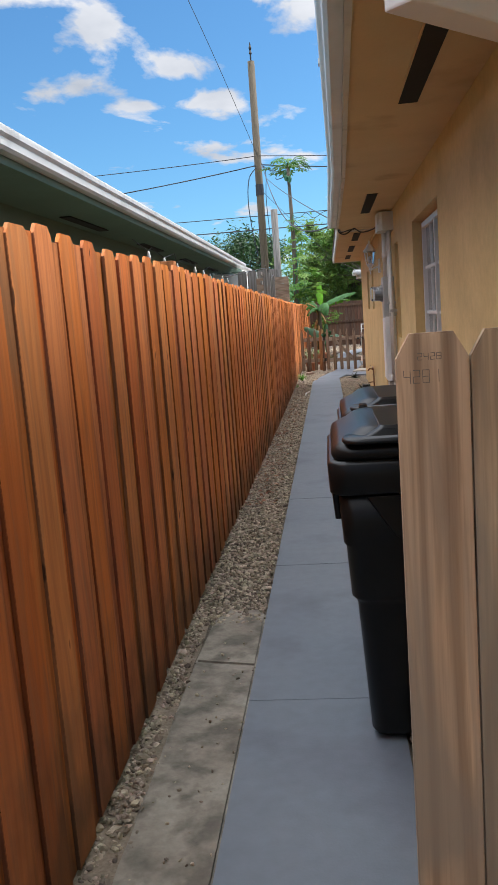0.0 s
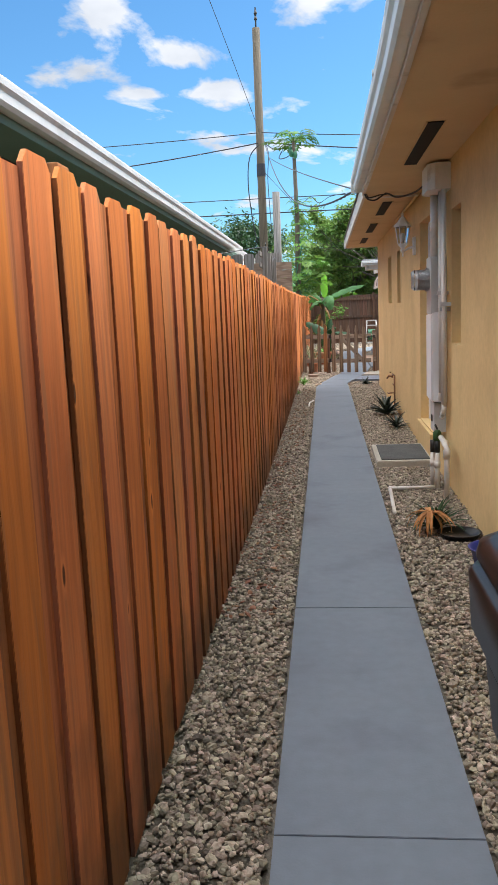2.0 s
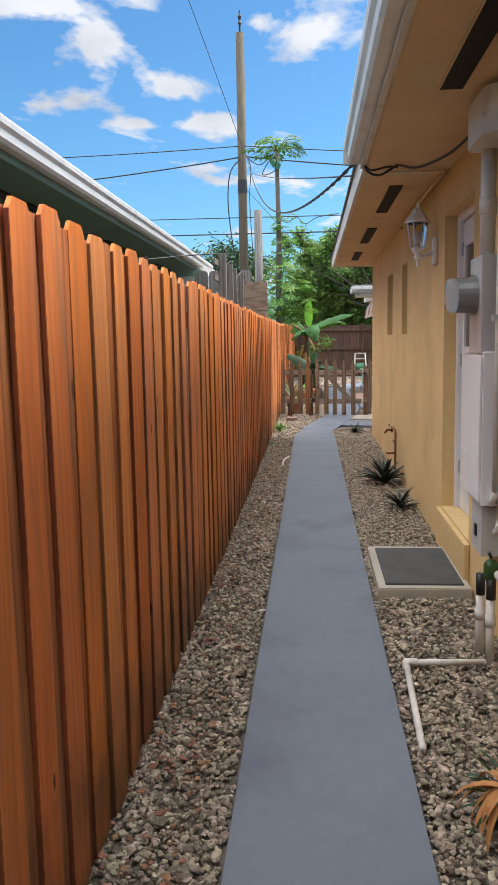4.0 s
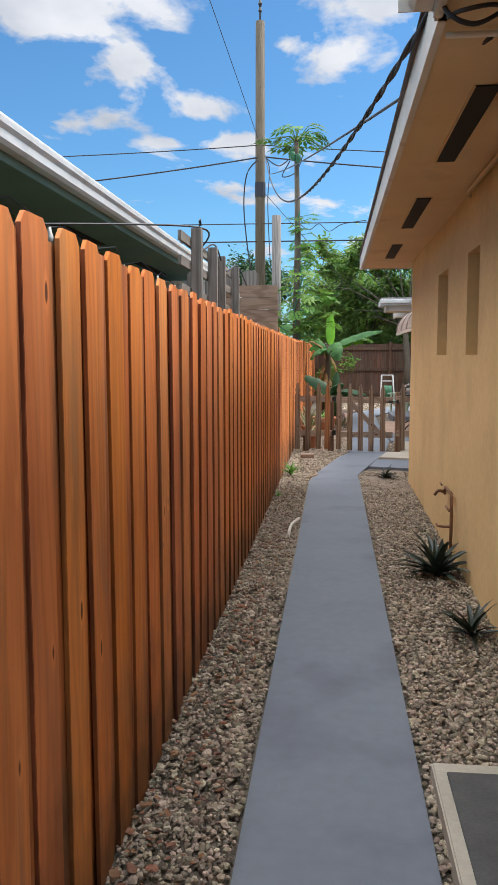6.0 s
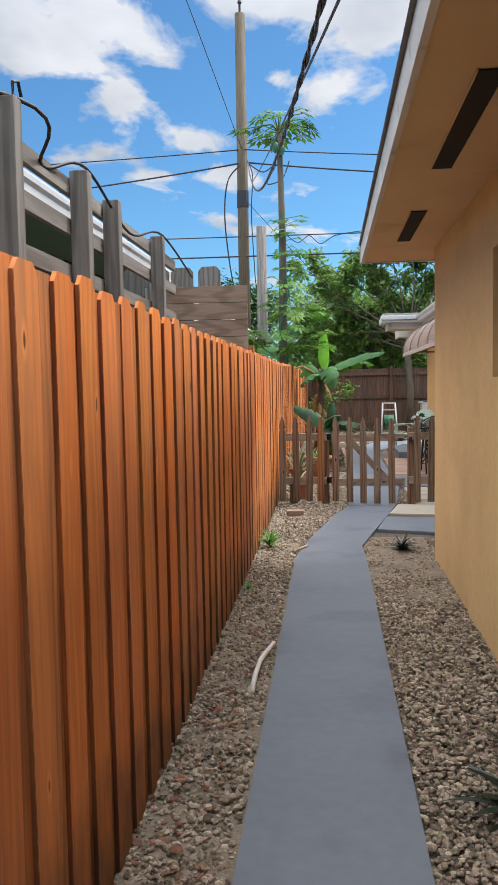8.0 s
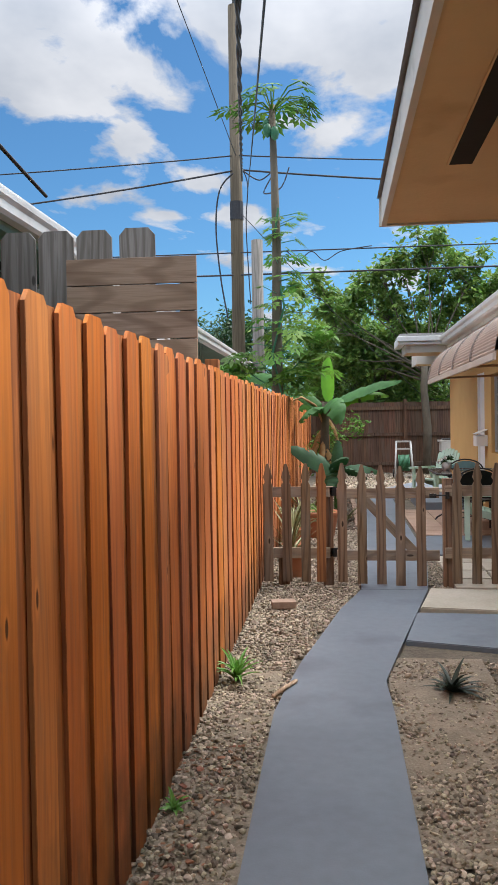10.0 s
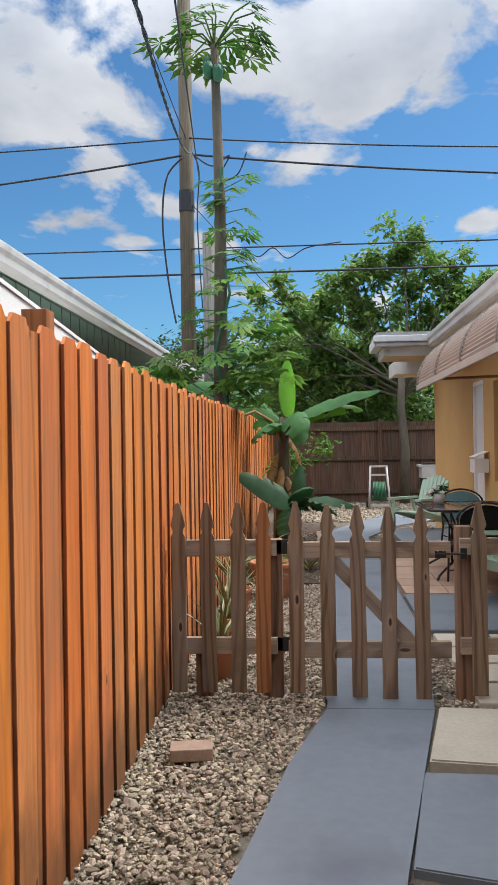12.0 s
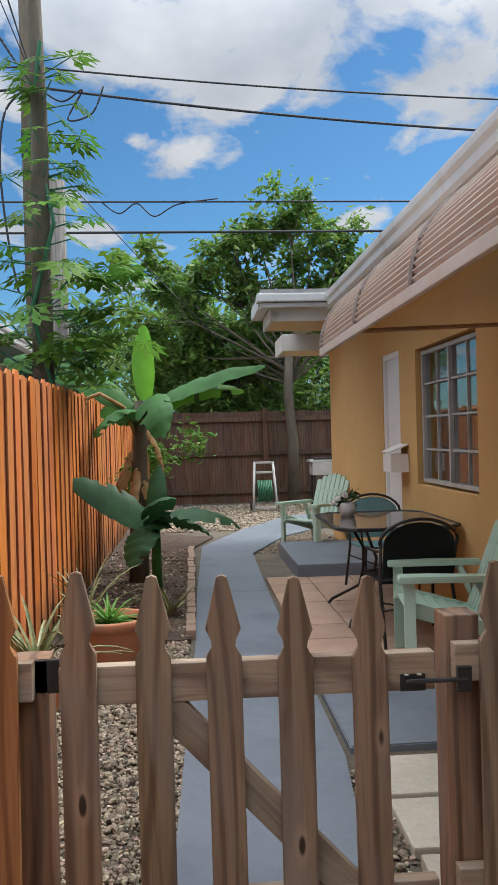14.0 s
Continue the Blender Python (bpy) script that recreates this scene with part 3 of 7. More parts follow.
# ---- ground, walk and slabs ----
def build_ground():
    bm = bmesh.new()
    box(bm, -400, 400, -300, 600, -1.0, -0.035)
    struct(part("ground", bm, "soil"))
    # walk: panels split at the control joints
    L = 1.40
    R = 2.00
    joints = [-4.0, -0.4, 1.3, 3.15, 4.89, 6.66]
    w = thing("walkway", "blue-grey painted concrete footpath between fence and house, in gravel", "footpath")
    for a, b in zip(joints, joints[1:]):
        g0, g1 = (0.003 if a in (4.89, 6.66) else 0.0012), (0.003 if b in (4.89, 6.66) else 0.0012)
        part("slab", prism(bmesh.new(), [(L, a + g0), (R, a + g0), (R, b - g1), (L, b - g1)], -0.08, 0.0, 0.0015), "walk", w)
    part("slab", prism(bmesh.new(), [(L, 6.663), (R, 6.663), (R, 17.9), (1.985, 18.43), (2.151, 19.246), (2.48, 20.82), (1.92, 20.82), (1.74, 20.1), (1.60, 19.3), (1.50, 18.75), (1.43, 18.2), (1.40, 17.9)], -0.08, 0.0, 0.002), "walk", w)
    part("slab", prism(bmesh.new(), [(1.921, 20.822), (2.481, 20.822), (2.66, 22.5), (2.68, 26.2), (2.05, 26.2), (2.03, 24.5)], -0.08, 0.0, 0.002), "walk", w)
    part("slab", prism(bmesh.new(), [(2.05, 26.204), (2.68, 26.204), (2.72, 28.5), (3.28, 30.04), (4.3, 31.4), (4.3, 33.2), (3.59, 32.65), (2.75, 30.94), (2.13, 29.21)], -0.08, 0.0, 0.002), "walk", w)
    b = thing("branch_slab", "blue-grey painted concrete branch of the footpath", "footpath")
    part("slab", prism(bmesh.new(), [(2.165, 19.25), (3.94, 18.75), (3.94, 19.95), (2.31, 20.02)], -0.08, 0.0, 0.006), "walk", b)
    c = thing("cream_slab", "bare cream concrete stepping slab beside the painted walk", "paving slab")
    part("slab", prism(bmesh.new(), [(2.345, 20.10), (3.2, 19.98), (3.25, 20.74), (2.50, 20.80)], -0.08, 0.02, 0.008), "cream_slab", c)
    # old concrete strip beside the fence at the start
    o = thing("old_concrete_strip", "rough bare concrete strip with cracked, stained surface beside the fence", "concrete slab")
    part("slab", prism(bmesh.new(), [(1.075, -3.9), (1.398, -3.9), (1.398, 3.50), (1.11, 3.56)], -0.08, -0.012, 0.01), "concrete", o)
    part("slab", prism(bmesh.new(), [(1.11, 3.566), (1.398, 3.506), (1.396, 4.12), (1.34, 4.20), (1.27, 4.15), (1.20, 4.22), (1.13, 4.06)], -0.08, -0.010, 0.01), "concrete", o)
    # patio
    p = thing("raised_patio_slab", "blue-grey painted raised concrete step outside the back door", "step")
    part("slab", bx(3.03, 3.93, 26.8, 28.5, -0.05, 0.12, 0.012), "walk", p)
    g = thing("patio_slab", "blue-grey painted concrete patio slab", "patio")
    part("slab", prism(bmesh.new(), [(2.70, 22.6), (3.94, 22.6), (3.94, 24.0), (2.70, 24.0)], -0.08, 0.0, 0.006), "walk", g)
    bed = part("planting_bed", prism(bmesh.new(), [(1.05, 24.6), (2.0, 24.6), (2.02, 29.2), (2.3, 30.2), (1.05, 31.0)], -0.06, 0.0), "mulch")
    struct(bed)


build_ground()


def build_house():
    X = 2.585
    holes = [(5.85, 7.48, 0.66, 2.24), (8.90, 9.34, 1.17, 2.2), (10.45, 11.45, 0.27, 2.3), (13.62, 14.08, 1.5, 2.19), (15.03, 15.64, 1.5, 2.19)]
    wall_along_y("wall_side", X, X + 0.2, -6.0, 18.05, -0.1, 2.62, holes, "stucco")
    struct(part("wall_end", bx(X + 0.203, 8.0, 17.85, 18.05, -0.1, 2.62), "stucco"))
    # added inner surfaces, painted near black for the gloom behind the windows
    struct(part("wall_inside", bx(3.6, 3.7, -6.0, 17.8, -0.1, 2.62), "room_shade"))
    struct(part("wall_back_inside", bx(X + 0.21, 3.6, -6.0, -5.9, -0.1, 2.62), "room_shade"))
    struct(part("floor_inside", bx(X + 0.21, 3.59, -5.9, 17.8, 0.0, 0.1), "room_shade"))
    # second wing
    hs = [(24.36, 25.82, 0.93, 2.07), (26.35, 27.0, 0.13, 2.13)]
    wall_along_y("wall_patio", 3.95, 4.15, 18.06, 30.0, -0.1, 2.7, hs, "stucco2")
    struct(part("wall_patio_end", bx(4.153, 9.0, 29.8, 30.0, -0.1, 2.7), "stucco2"))
    # added inner wall, its colour standing in for the dim room
    struct(part("wall_patio_inside", bx(4.9, 5.0, 18.3, 29.7, -0.1, 2.7), "room_shade"))


build_house()


def eave(name, x_edge, x_wall, y0, y1, z, wide=0.0):
    """Soffit board, fascia and gutter along y, open side towards -x."""
    edge = [(x_edge - wide, y0), (x_edge - wide, 3.0), (x_edge, 7.0), (x_edge, y1)] if wide else [(x_edge, y0), (x_edge, y1)]
    struct(part(name + "_soffit", prism(bmesh.new(), edge + [(x_wall, y1), (x_wall, y0)], z, z + 0.02), "soffit"))
    struct(part(name + "_fascia", prism(bmesh.new(), edge + [(x - 0.028, y) for x, y in edge[::-1]], z - 0.012, z + 0.15), "fascia"))


def gutter_profile(x, z, w=0.12, h=0.12, side=-1):
    """The closed outline of an ogee gutter, its back at x."""
    s = side
    return [(x, z), (x + s * w * 0.55, z), (x + s * w * 0.72, z + h * 0.16), (x + s * w * 0.78, z + h * 0.5), (x + s * w * 0.95, z + h * 0.68), (x + s * w, z + h * 0.9),
            (x + s * w, z + h), (x + s * w * 0.93, z + h), (x + s * w * 0.9, z + h * 0.84), (x + s * w * 0.6, z + h * 0.2), (x + s * 0.01, z + h * 0.1), (x, z + h)]


def widen(bm):
    """Leads the gutter along the eave, which stands out further near the start."""
    for v in bm.verts:
        v.co.x -= float(np.interp(v.co.y, (3.0, 7.0), (0.062, 0.0)))
    return bm


def build_roofs():
    eave("eave_front", 2.012, 2.583, -6.0, 11.12, 2.58, 0.062)
    eave("eave_side", 2.03, 2.583, 11.12, 18.66, 2.58)
    struct(part("eave_end_soffit", bx(2.583, 8.4, 18.053, 18.66, 2.58, 2.6), "soffit"))
    struct(part("eave_end_fascia", bx(1.99, 8.4, 18.66, 18.688, 2.568, 2.73), "fascia"))
    struct(part("eave_step", bx(1.99, 2.03, 11.12, 11.145, 2.568, 2.73), "fascia"))
    g = thing("rain_gutter", "white metal rain gutter along the eave, weathered", "gutter")
    part("trough", widen(extrude_y(bmesh.new(), gutter_profile(1.983, 2.60, 0.105, 0.13), -6.0, 11.14, 36)), "white_metal", g)
    part("end_cap", bx(1.875, 1.99, 11.141, 11.148, 2.60, 2.735), "fascia", g)
    for y in (1.2, 4.3, 7.4):
        part("seam_strip", widen(bx(1.872, 1.8775, y, y + 0.05, 2.715, 2.74)), "fascia", g)
    r = bmesh.new()
    for a, b, c, d in [((1.95, -6, 2.735), (1.95, 11.15, 2.735), (5.4, 11.15, 3.9), (5.4, -6, 3.9)), ((1.98, 11.15, 2.735), (1.98, 18.70, 2.735), (5.4, 15.4, 3.9), (5.4, 11.15, 3.9)),
                       ((1.98, 18.70, 2.735), (8.8, 18.70, 2.735), (5.4, 15.4, 3.9), (5.4, 15.4, 3.9)), ((8.8, 18.70, 2.735), (8.8, -6, 2.735), (5.4, -6, 3.9), (5.4, 15.4, 3.9))]:
        q = [r.verts.new(p) for p in (a, b, c, d)]
        r.faces.new(q if c != d else q[:3])
    struct(part("roof_front", r, "roof"))
    # patio wing
    struct(part("patio_eave_soffit", bx(3.50, 3.948, 18.70, 26.98, 2.56, 2.58), "soffit"))
    struct(part("patio_eave_fascia", bx(3.478, 3.50, 18.70, 26.98, 2.55, 2.70), "fascia"))
    g = thing("rain_gutter", "white metal rain gutter over the patio awning", "gutter")
    part("trough", extrude_y(bmesh.new(), gutter_profile(3.477, 2.60, 0.12, 0.13), 18.8, 26.98), "white_metal", g)
    part("end_cap", bx(3.355, 3.48, 18.79, 18.798, 2.60, 2.735), "white_metal", g)
    for y in (21.5, 24.5):
        part("seam_strip", bx(3.351, 3.3565, y, y + 0.05, 2.715, 2.735), "fascia", g)
    struct(part("porch_soffit", bx(2.875, 3.948, 26.985, 27.75, 2.50, 2.52), "soffit"))
    struct(part("porch_fascia", bx(2.84, 3.475, 26.955, 26.98, 2.495, 2.63, 0.004), "fascia"))
    struct(part("porch_gutter", bx(2.74, 3.475, 26.84, 26.95, 2.615, 2.66, 0.01), "white_metal"))
    struct(part("porch_gutter_lip", bx(2.70, 3.475, 26.80, 26.95, 2.664, 2.745, 0.012), "white_metal"))
    struct(part("porch_gutter_side", bx(2.72, 2.83, 26.96, 27.8, 2.62, 2.74, 0.012), "white_metal"))
    struct(part("porch_side", bx(2.84, 2.872, 26.985, 27.75, 2.495, 2.63, 0.004), "fascia"))
    struct(part("porch_roof", bx(2.74, 3.9, 26.84, 27.8, 2.75, 2.79), "roof"))
    struct(part("rear_soffit", bx(3.3, 9.0, 29.61, 30.5, 2.5, 2.52), "soffit"))
    struct(part("rear_fascia_front", bx(3.265, 3.948, 29.585, 29.606, 2.48, 2.70, 0.004), "fascia"))
    struct(part("rear_fascia", bx(3.26, 3.30, 29.61, 30.5, 2.48, 2.70), "fascia"))
    r = bmesh.new()
    for q in [((3.42, 18.72, 2.74), (3.42, 30.5, 2.74), (6.8, 30.5, 3.7), (6.8, 18.72, 3.7)), ((6.8, 18.72, 3.7), (6.8, 30.5, 3.7), (10, 30.5, 2.74), (10, 18.72, 2.74))]:
        r.faces.new([r.verts.new(p) for p in q])
    struct(part("roof_patio", r, "roof"))


build_roofs()


def build_neighbour():
    h = thing("green_house", "neighbouring single-storey house with dark green stucco wall and white roof gutter", "house", (-1.1, 0, 0))
    part("wall", bx(-0.2, 0, -8, 21.2, -0.1, 2.75), "green_stucco", h)
    part("end_wall", bx(-8, -0.203, 21.0, 21.2, -0.1, 2.75), "green_stucco", h)
    part("soffit", bx(0.002, 0.70, -8, 21.6, 2.72, 2.74), "green_stucco", h)
    part("fascia", bx(0.70, 0.725, -8, 21.6, 2.70, 2.86), "green_stucco", h, "dark green painted fascia")
    part("gutter", extrude_y(bmesh.new(), gutter_profile(0.726, 2.76, 0.13, 0.14, 1), -8, 21.6), "white_metal", h, "white metal ogee gutter")
    bm = bmesh.new()
    bm.faces.new([bm.verts.new(p) for p in ((0.74, -8, 2.90), (0.74, 21.6, 2.90), (-4.5, 21.6, 4.1), (-4.5, -8, 4.1))])
    part("roof", bm, "roof", h)
    v = part("vent", bx(0.15, 0.27, -0.75, 0.75, 2.705, 2.716), "screen", h, loc=(0, 5.9, 0))
    for y in (9.4, 12.9, 16.4, 19.6):
        again(v, h, (0, y, 0))
    h = thing("white_house", "neighbouring single-storey house with white stucco wall and white roof gutter", "house", (-1.1, 0, 0))
    part("wall", bx(-0.2, 0, 21.9, 33.2, -0.1, 2.75), "white_stucco", h)
    part("end_wall", bx(-8, -0.203, 33.0, 33.2, -0.1, 2.75), "white_stucco", h)
    part("soffit", bx(0.002, 0.70, 21.65, 33.6, 2.70, 2.72), "green_stucco", h, "dark soffit")
    part("gutter", extrude_y(bmesh.new(), gutter_profile(0.70, 2.70, 0.13, 0.15, 1), 21.65, 33.6), "white_metal", h, "white metal ogee gutter")
    bm = bmesh.new()
    bm.faces.new([bm.verts.new(p) for p in ((0.74, 21.65, 2.86), (0.74, 33.6, 2.86), (-4.5, 33.6, 4.0), (-4.5, 21.65, 4.0))])
    part("roof", bm, "roof", h)


build_neighbour()
s = thing("white_shed", "plain white shed wall with sloping top behind the board fence", "shed", (-0.95, 20.4, 0))
bm = bmesh.new()
for x in (0.0, 0.8):
    bm.faces.new([bm.verts.new((x, y, z)) for y, z in ((0, -0.1), (5.0, -0.1), (5.0, 2.16), (0, 2.58))])
bmesh.ops.bridge_loops(bm, edges=bm.edges[:])
part("wall", bm, "white_stucco", s)
bm = bmesh.new()
for x in (-0.02, 0.815):
    bm.faces.new([bm.verts.new((x, y, z)) for y, z in ((-0.02, 2.585), (5.02, 2.163), (5.02, 2.19), (-0.02, 2.615))])
bmesh.ops.bridge_loops(bm, edges=bm.edges[:])
part("roof", bm, "white_stucco", s)


def ring_loft(bm, rings, seg=5, cap=True):
    """Rounded rectangles (z, x0, x1, y0, y1, radius) joined one above the other."""
    rows = []
    for z, x0, x1, y0, y1, r in rings:
        pts = []
        for cx, cy, a0 in [(x0 + r, y0 + r, 180), (x1 - r, y0 + r, 270), (x1 - r, y1 - r, 0), (x0 + r, y1 - r, 90)]:
            pts += [(cx + r * math.cos(radians(a0 + 90 * k / seg)), cy + r * math.sin(radians(a0 + 90 * k / seg)), z) for k in range(seg + 1)]
        rows.append([bm.verts.new(p) for p in pts])
    n = len(rows[0])
    for u, v in zip(rows, rows[1:]):
        for k in range(n):
            bm.faces.new((u[k], u[(k + 1) % n], v[(k + 1) % n], v[k]))
    if cap:
        bm.faces.new(rows[0][::-1])
        bm.faces.new(rows[-1])
    return bm


def build_bin(x, y, label=""):
    """A wheeled rubbish bin with its front to -y; x, y: the middle of its front at the rim."""
    b = thing("wheelie_bin", label, "rubbish bin", (x, y, 0), 0, "wheeled bins beside the house")
    b.scale = (1, 1, 1.055)
    body = part("body", ring_loft(bmesh.new(), [(0.02, -0.205, 0.205, 0.11, 0.56, 0.05), (0.035, -0.215, 0.215, 0.10, 0.58, 0.05), (0.50, -0.243, 0.243, 0.055, 0.62, 0.05), (0.515, -0.250, 0.250, 0.048, 0.625, 0.05),
                ( 0.53, -0.262, 0.262, 0.036, 0.63, 0.05), (0.70, -0.272, 0.272, 0.03, 0.635, 0.05), (0.712, -0.280, 0.280, 0.022, 0.64, 0.045), (0.90, -0.290, 0.290, 0.015, 0.65, 0.045)]), "bin", b, smooth=True)
    part("rim", ring_loft(bmesh.new(), [(0.875, -0.300, 0.300, 0.006, 0.665, 0.05), (0.882, -0.316, 0.316, -0.010, 0.68, 0.06), (0.975, -0.320, 0.320, -0.014, 0.685, 0.06), (0.985, -0.312, 0.312, -0.006, 0.68, 0.06)]), "bin", b, smooth=True)
    part("front_panel", ring_loft(bmesh.new(), [(0.735, -0.10, 0.10, 0.008, 0.05, 0.006), (0.745, -0.115, 0.115, 0.004, 0.05, 0.01), (0.872, -0.20, 0.20, -0.002, 0.05, 0.01)]), "bin", body)
    for sd in (-1, 1):
        part("side_lug", ring_loft(bmesh.new(), [(0.765, sd * 0.292 - 0.012, sd * 0.292 + 0.012, 0.16, 0.50, 0.01), (0.872, sd * 0.300 - 0.012, sd * 0.300 + 0.012, 0.14, 0.52, 0.01)]), "bin", body)
    lid = part("lid", ring_loft(bmesh.new(), [(0.988, -0.300, 0.300, 0.004, 0.70, 0.07), (1.0, -0.306, 0.306, -0.004, 0.71, 0.08), (1.022, -0.300, 0.300, 0.0, 0.71, 0.08), (1.038, -0.275, 0.275, 0.022, 0.69, 0.08),
               (1.052, -0.245, 0.245, 0.045, 0.67, 0.08), (1.072, -0.215, 0.215, 0.075, 0.65, 0.07), (1.080, -0.19, 0.19, 0.10, 0.62, 0.06)]), "bin", b, smooth=True)
    part("hand_grip", ring_loft(bmesh.new(), [(1.040, -0.262, 0.262, -0.030, 0.10, 0.05), (1.046, -0.268, 0.268, -0.036, 0.12, 0.055), (1.056, -0.262, 0.262, -0.030, 0.12, 0.055)]), "bin", lid, smooth=True)
    part("raised_panel", ring_loft(bmesh.new(), [(1.050, -0.205, 0.205, 0.020, 0.12, 0.02), (1.074, -0.150, 0.150, 0.055, 0.14, 0.02), (1.082, -0.14, 0.14, 0.075, 0.60, 0.02)]), "bin", lid)
    for xx in (-0.17, 0.15):
        part("hinge_lug", ring_loft(bmesh.new(), [(1.06, xx - 0.02, xx + 0.02, 0.62, 0.70, 0.012), (1.088, xx - 0.014, xx + 0.014, 0.63, 0.69, 0.012)]), "bin", lid)
    part("handle", tube(bmesh.new(), [(-0.22, 0.70, 0.95), (-0.22, 0.765, 0.99), (0.22, 0.765, 0.99), (0.22, 0.70, 0.95)], 0.014), "bin", b)
    for i in range(5):
        part("marking", bx(0.06 + 0.030 * i, 0.074 + 0.030 * i, 0.0225, 0.0265, 0.64, 0.67), "pvc", b, "plain pale marking")
    for sd in (-1, 1):
        wheel = part("wheel", tube(bmesh.new(), [(sd * 0.16 - 0.03, 0.60, 0.125), (sd * 0.16 + 0.03, 0.60, 0.125)], 0.12, 20), "bin", b)
        part("hub", tube(bmesh.new(), [(sd * 0.16 - 0.034, 0.60, 0.125), (sd * 0.16 + 0.034, 0.60, 0.125)], 0.03, 12), "grey_metal", wheel)
    return b


build_bin(2.095, 2.72, "black plastic wheelie bin with closed lid beside the house")
build_bin(2.145, 3.56, "black plastic wheelie bin with closed lid behind another bin")


def build_gate_board():
    g = thing("open_gate", "open gate of bare knotty pine dog-ear boards", "gate", (1.895, 1.3, 0))
    def board(w, h):
        return prism(bmesh.new(), [(0.0, 0.03), (0, h - 0.035), (0.02, h), (w - 0.02, h), (w, h - 0.035), (w, 0.03)], 0, 0.018, 0.002)
    for i, (w, h) in enumerate([(0.1, 1.487), (0.13, 1.487), (0.14, 1.49)]):
        p = part("board", board(w, h), "fresh", g)
        p.rotation_euler = (radians(90), 0, 0)
        p.location = (sum((0.103, 0.134)[:i]), 0.0, 0)
    strokes = {"4": "fgbc", "2": "abged", "8": "abcdefg", "1": "bc"}
    for digits, x0, z0, dw, dh in (("4281", 0.010, 1.418, 0.009, 0.018), ("2428", 0.030, 1.450, 0.006, 0.009)):
        for i, ch in enumerate(digits):
            x = x0 + i * dw * 1.45
            m = z0 + dh / 2
            lines = {"a": (x, x + dw, z0 + dh, z0 + dh), "g": (x, x + dw, m, m), "d": (x, x + dw, z0, z0), "b": (x + dw, x + dw, m, z0 + dh),
                     "c": (x + dw, x + dw, z0, m), "f": (x, x, m, z0 + dh), "e": (x, x, z0, m)}
            bm = bmesh.new()
            for k in strokes[ch]:
                xa, xb, za, zb = lines[k]
                tube(bm, [(xa, -0.0182, za), (xb, -0.0182, zb + (0.0001 if za == zb and xa == xb else 0))], 0.0004, 4)
            part("pencil_mark", bm, "pencil", g)
    part("rail", bx(0.02, 0.4, 0.004, 0.04, 0.35, 0.44), "fresh_rail", g)
    part("rail", bx(0.02, 0.4, 0.004, 0.04, 1.15, 1.24), "fresh_rail", g)


build_gate_board()


# ---- trees ----
def leaves(n, centre, radii, size, seed, shell=0.5, clumps=None):
    """Many small folded leaves, gathered in clumps, as vertices and faces."""
    g = np.random.default_rng(seed)
    if clumps is None:
        k = max(6, n // 140)
        d = g.normal(size=(k, 3))
        d /= np.linalg.norm(d, axis=1)[:, None]
        clumps = d * (shell + (1 - shell) * g.random((k, 1)) ** 0.6) * np.array(radii) + np.array(centre)
    clumps = np.asarray(clumps)
    pick = g.integers(0, len(clumps), n)
    spread = min(radii) * 0.20
    p = clumps[pick] + g.normal(size=(n, 3)) * spread * (0.6 + 0.8 * g.random((len(clumps), 1))[pick])
    a = g.normal(size=(n, 3))
    a[:, 2] = a[:, 2] * 0.5 - 0.5
    a /= np.linalg.norm(a, axis=1)[:, None]
    b = np.cross(a, g.normal(size=(n, 3)) * 0.5 + np.array([0, 0, 1.0]))
    b /= np.linalg.norm(b, axis=1)[:, None]
    c = np.cross(a, b)
    s = size * (0.6 + 0.8 * g.random((n, 1)))
    v = np.stack([p, p + a * s * 0.5 + b * s * 0.22 + c * s * 0.08, p + a * s, p + a * s * 0.5 - b * s * 0.22 + c * s * 0.08], 1).reshape(-1, 3)
    i = np.arange(n) * 4
    f = np.concatenate([np.stack([i, i + 1, i + 2], 1), np.stack([i, i + 2, i + 3], 1)])
    return v.tolist(), [], f.tolist(), clumps


def tree(name, label, base, trunk_top, centre, radii, n, size, material, seed, r=0.12, limbs=9):
    g = random.Random(seed)
    t = thing(name, label, "tree", base)
    b = Vector(base)
    c = Vector(centre) - b
    v, e, f, clumps = leaves(n, tuple(c), radii, size, seed)
    bm = bmesh.new()
    top = Vector(trunk_top) - b
    tube(bm, [(0, 0, -0.1), top * 0.35 + Vector((0.04, 0, 0)), top * 0.7 + Vector((-0.03, 0, 0)), top], r, 10, r * 0.6)
    part("trunk", bm, "bark", t, smooth=True)
    bm = bmesh.new()
    for q in list(clumps)[:limbs * 3]:
        q = Vector(q)
        mid = top.lerp(q, 0.5) + Vector((g.uniform(-.2, .2), g.uniform(-.2, .2), 0.12))
        tube(bm, [top * g.uniform(0.75, 1.0), mid, q], r * 0.38, 6, r * 0.08)
    part("branchwork", bm, "bark", t, smooth=True, kind="stuff")
    part("crown", (v, e, f), material, t, kind="stuff")
    return t


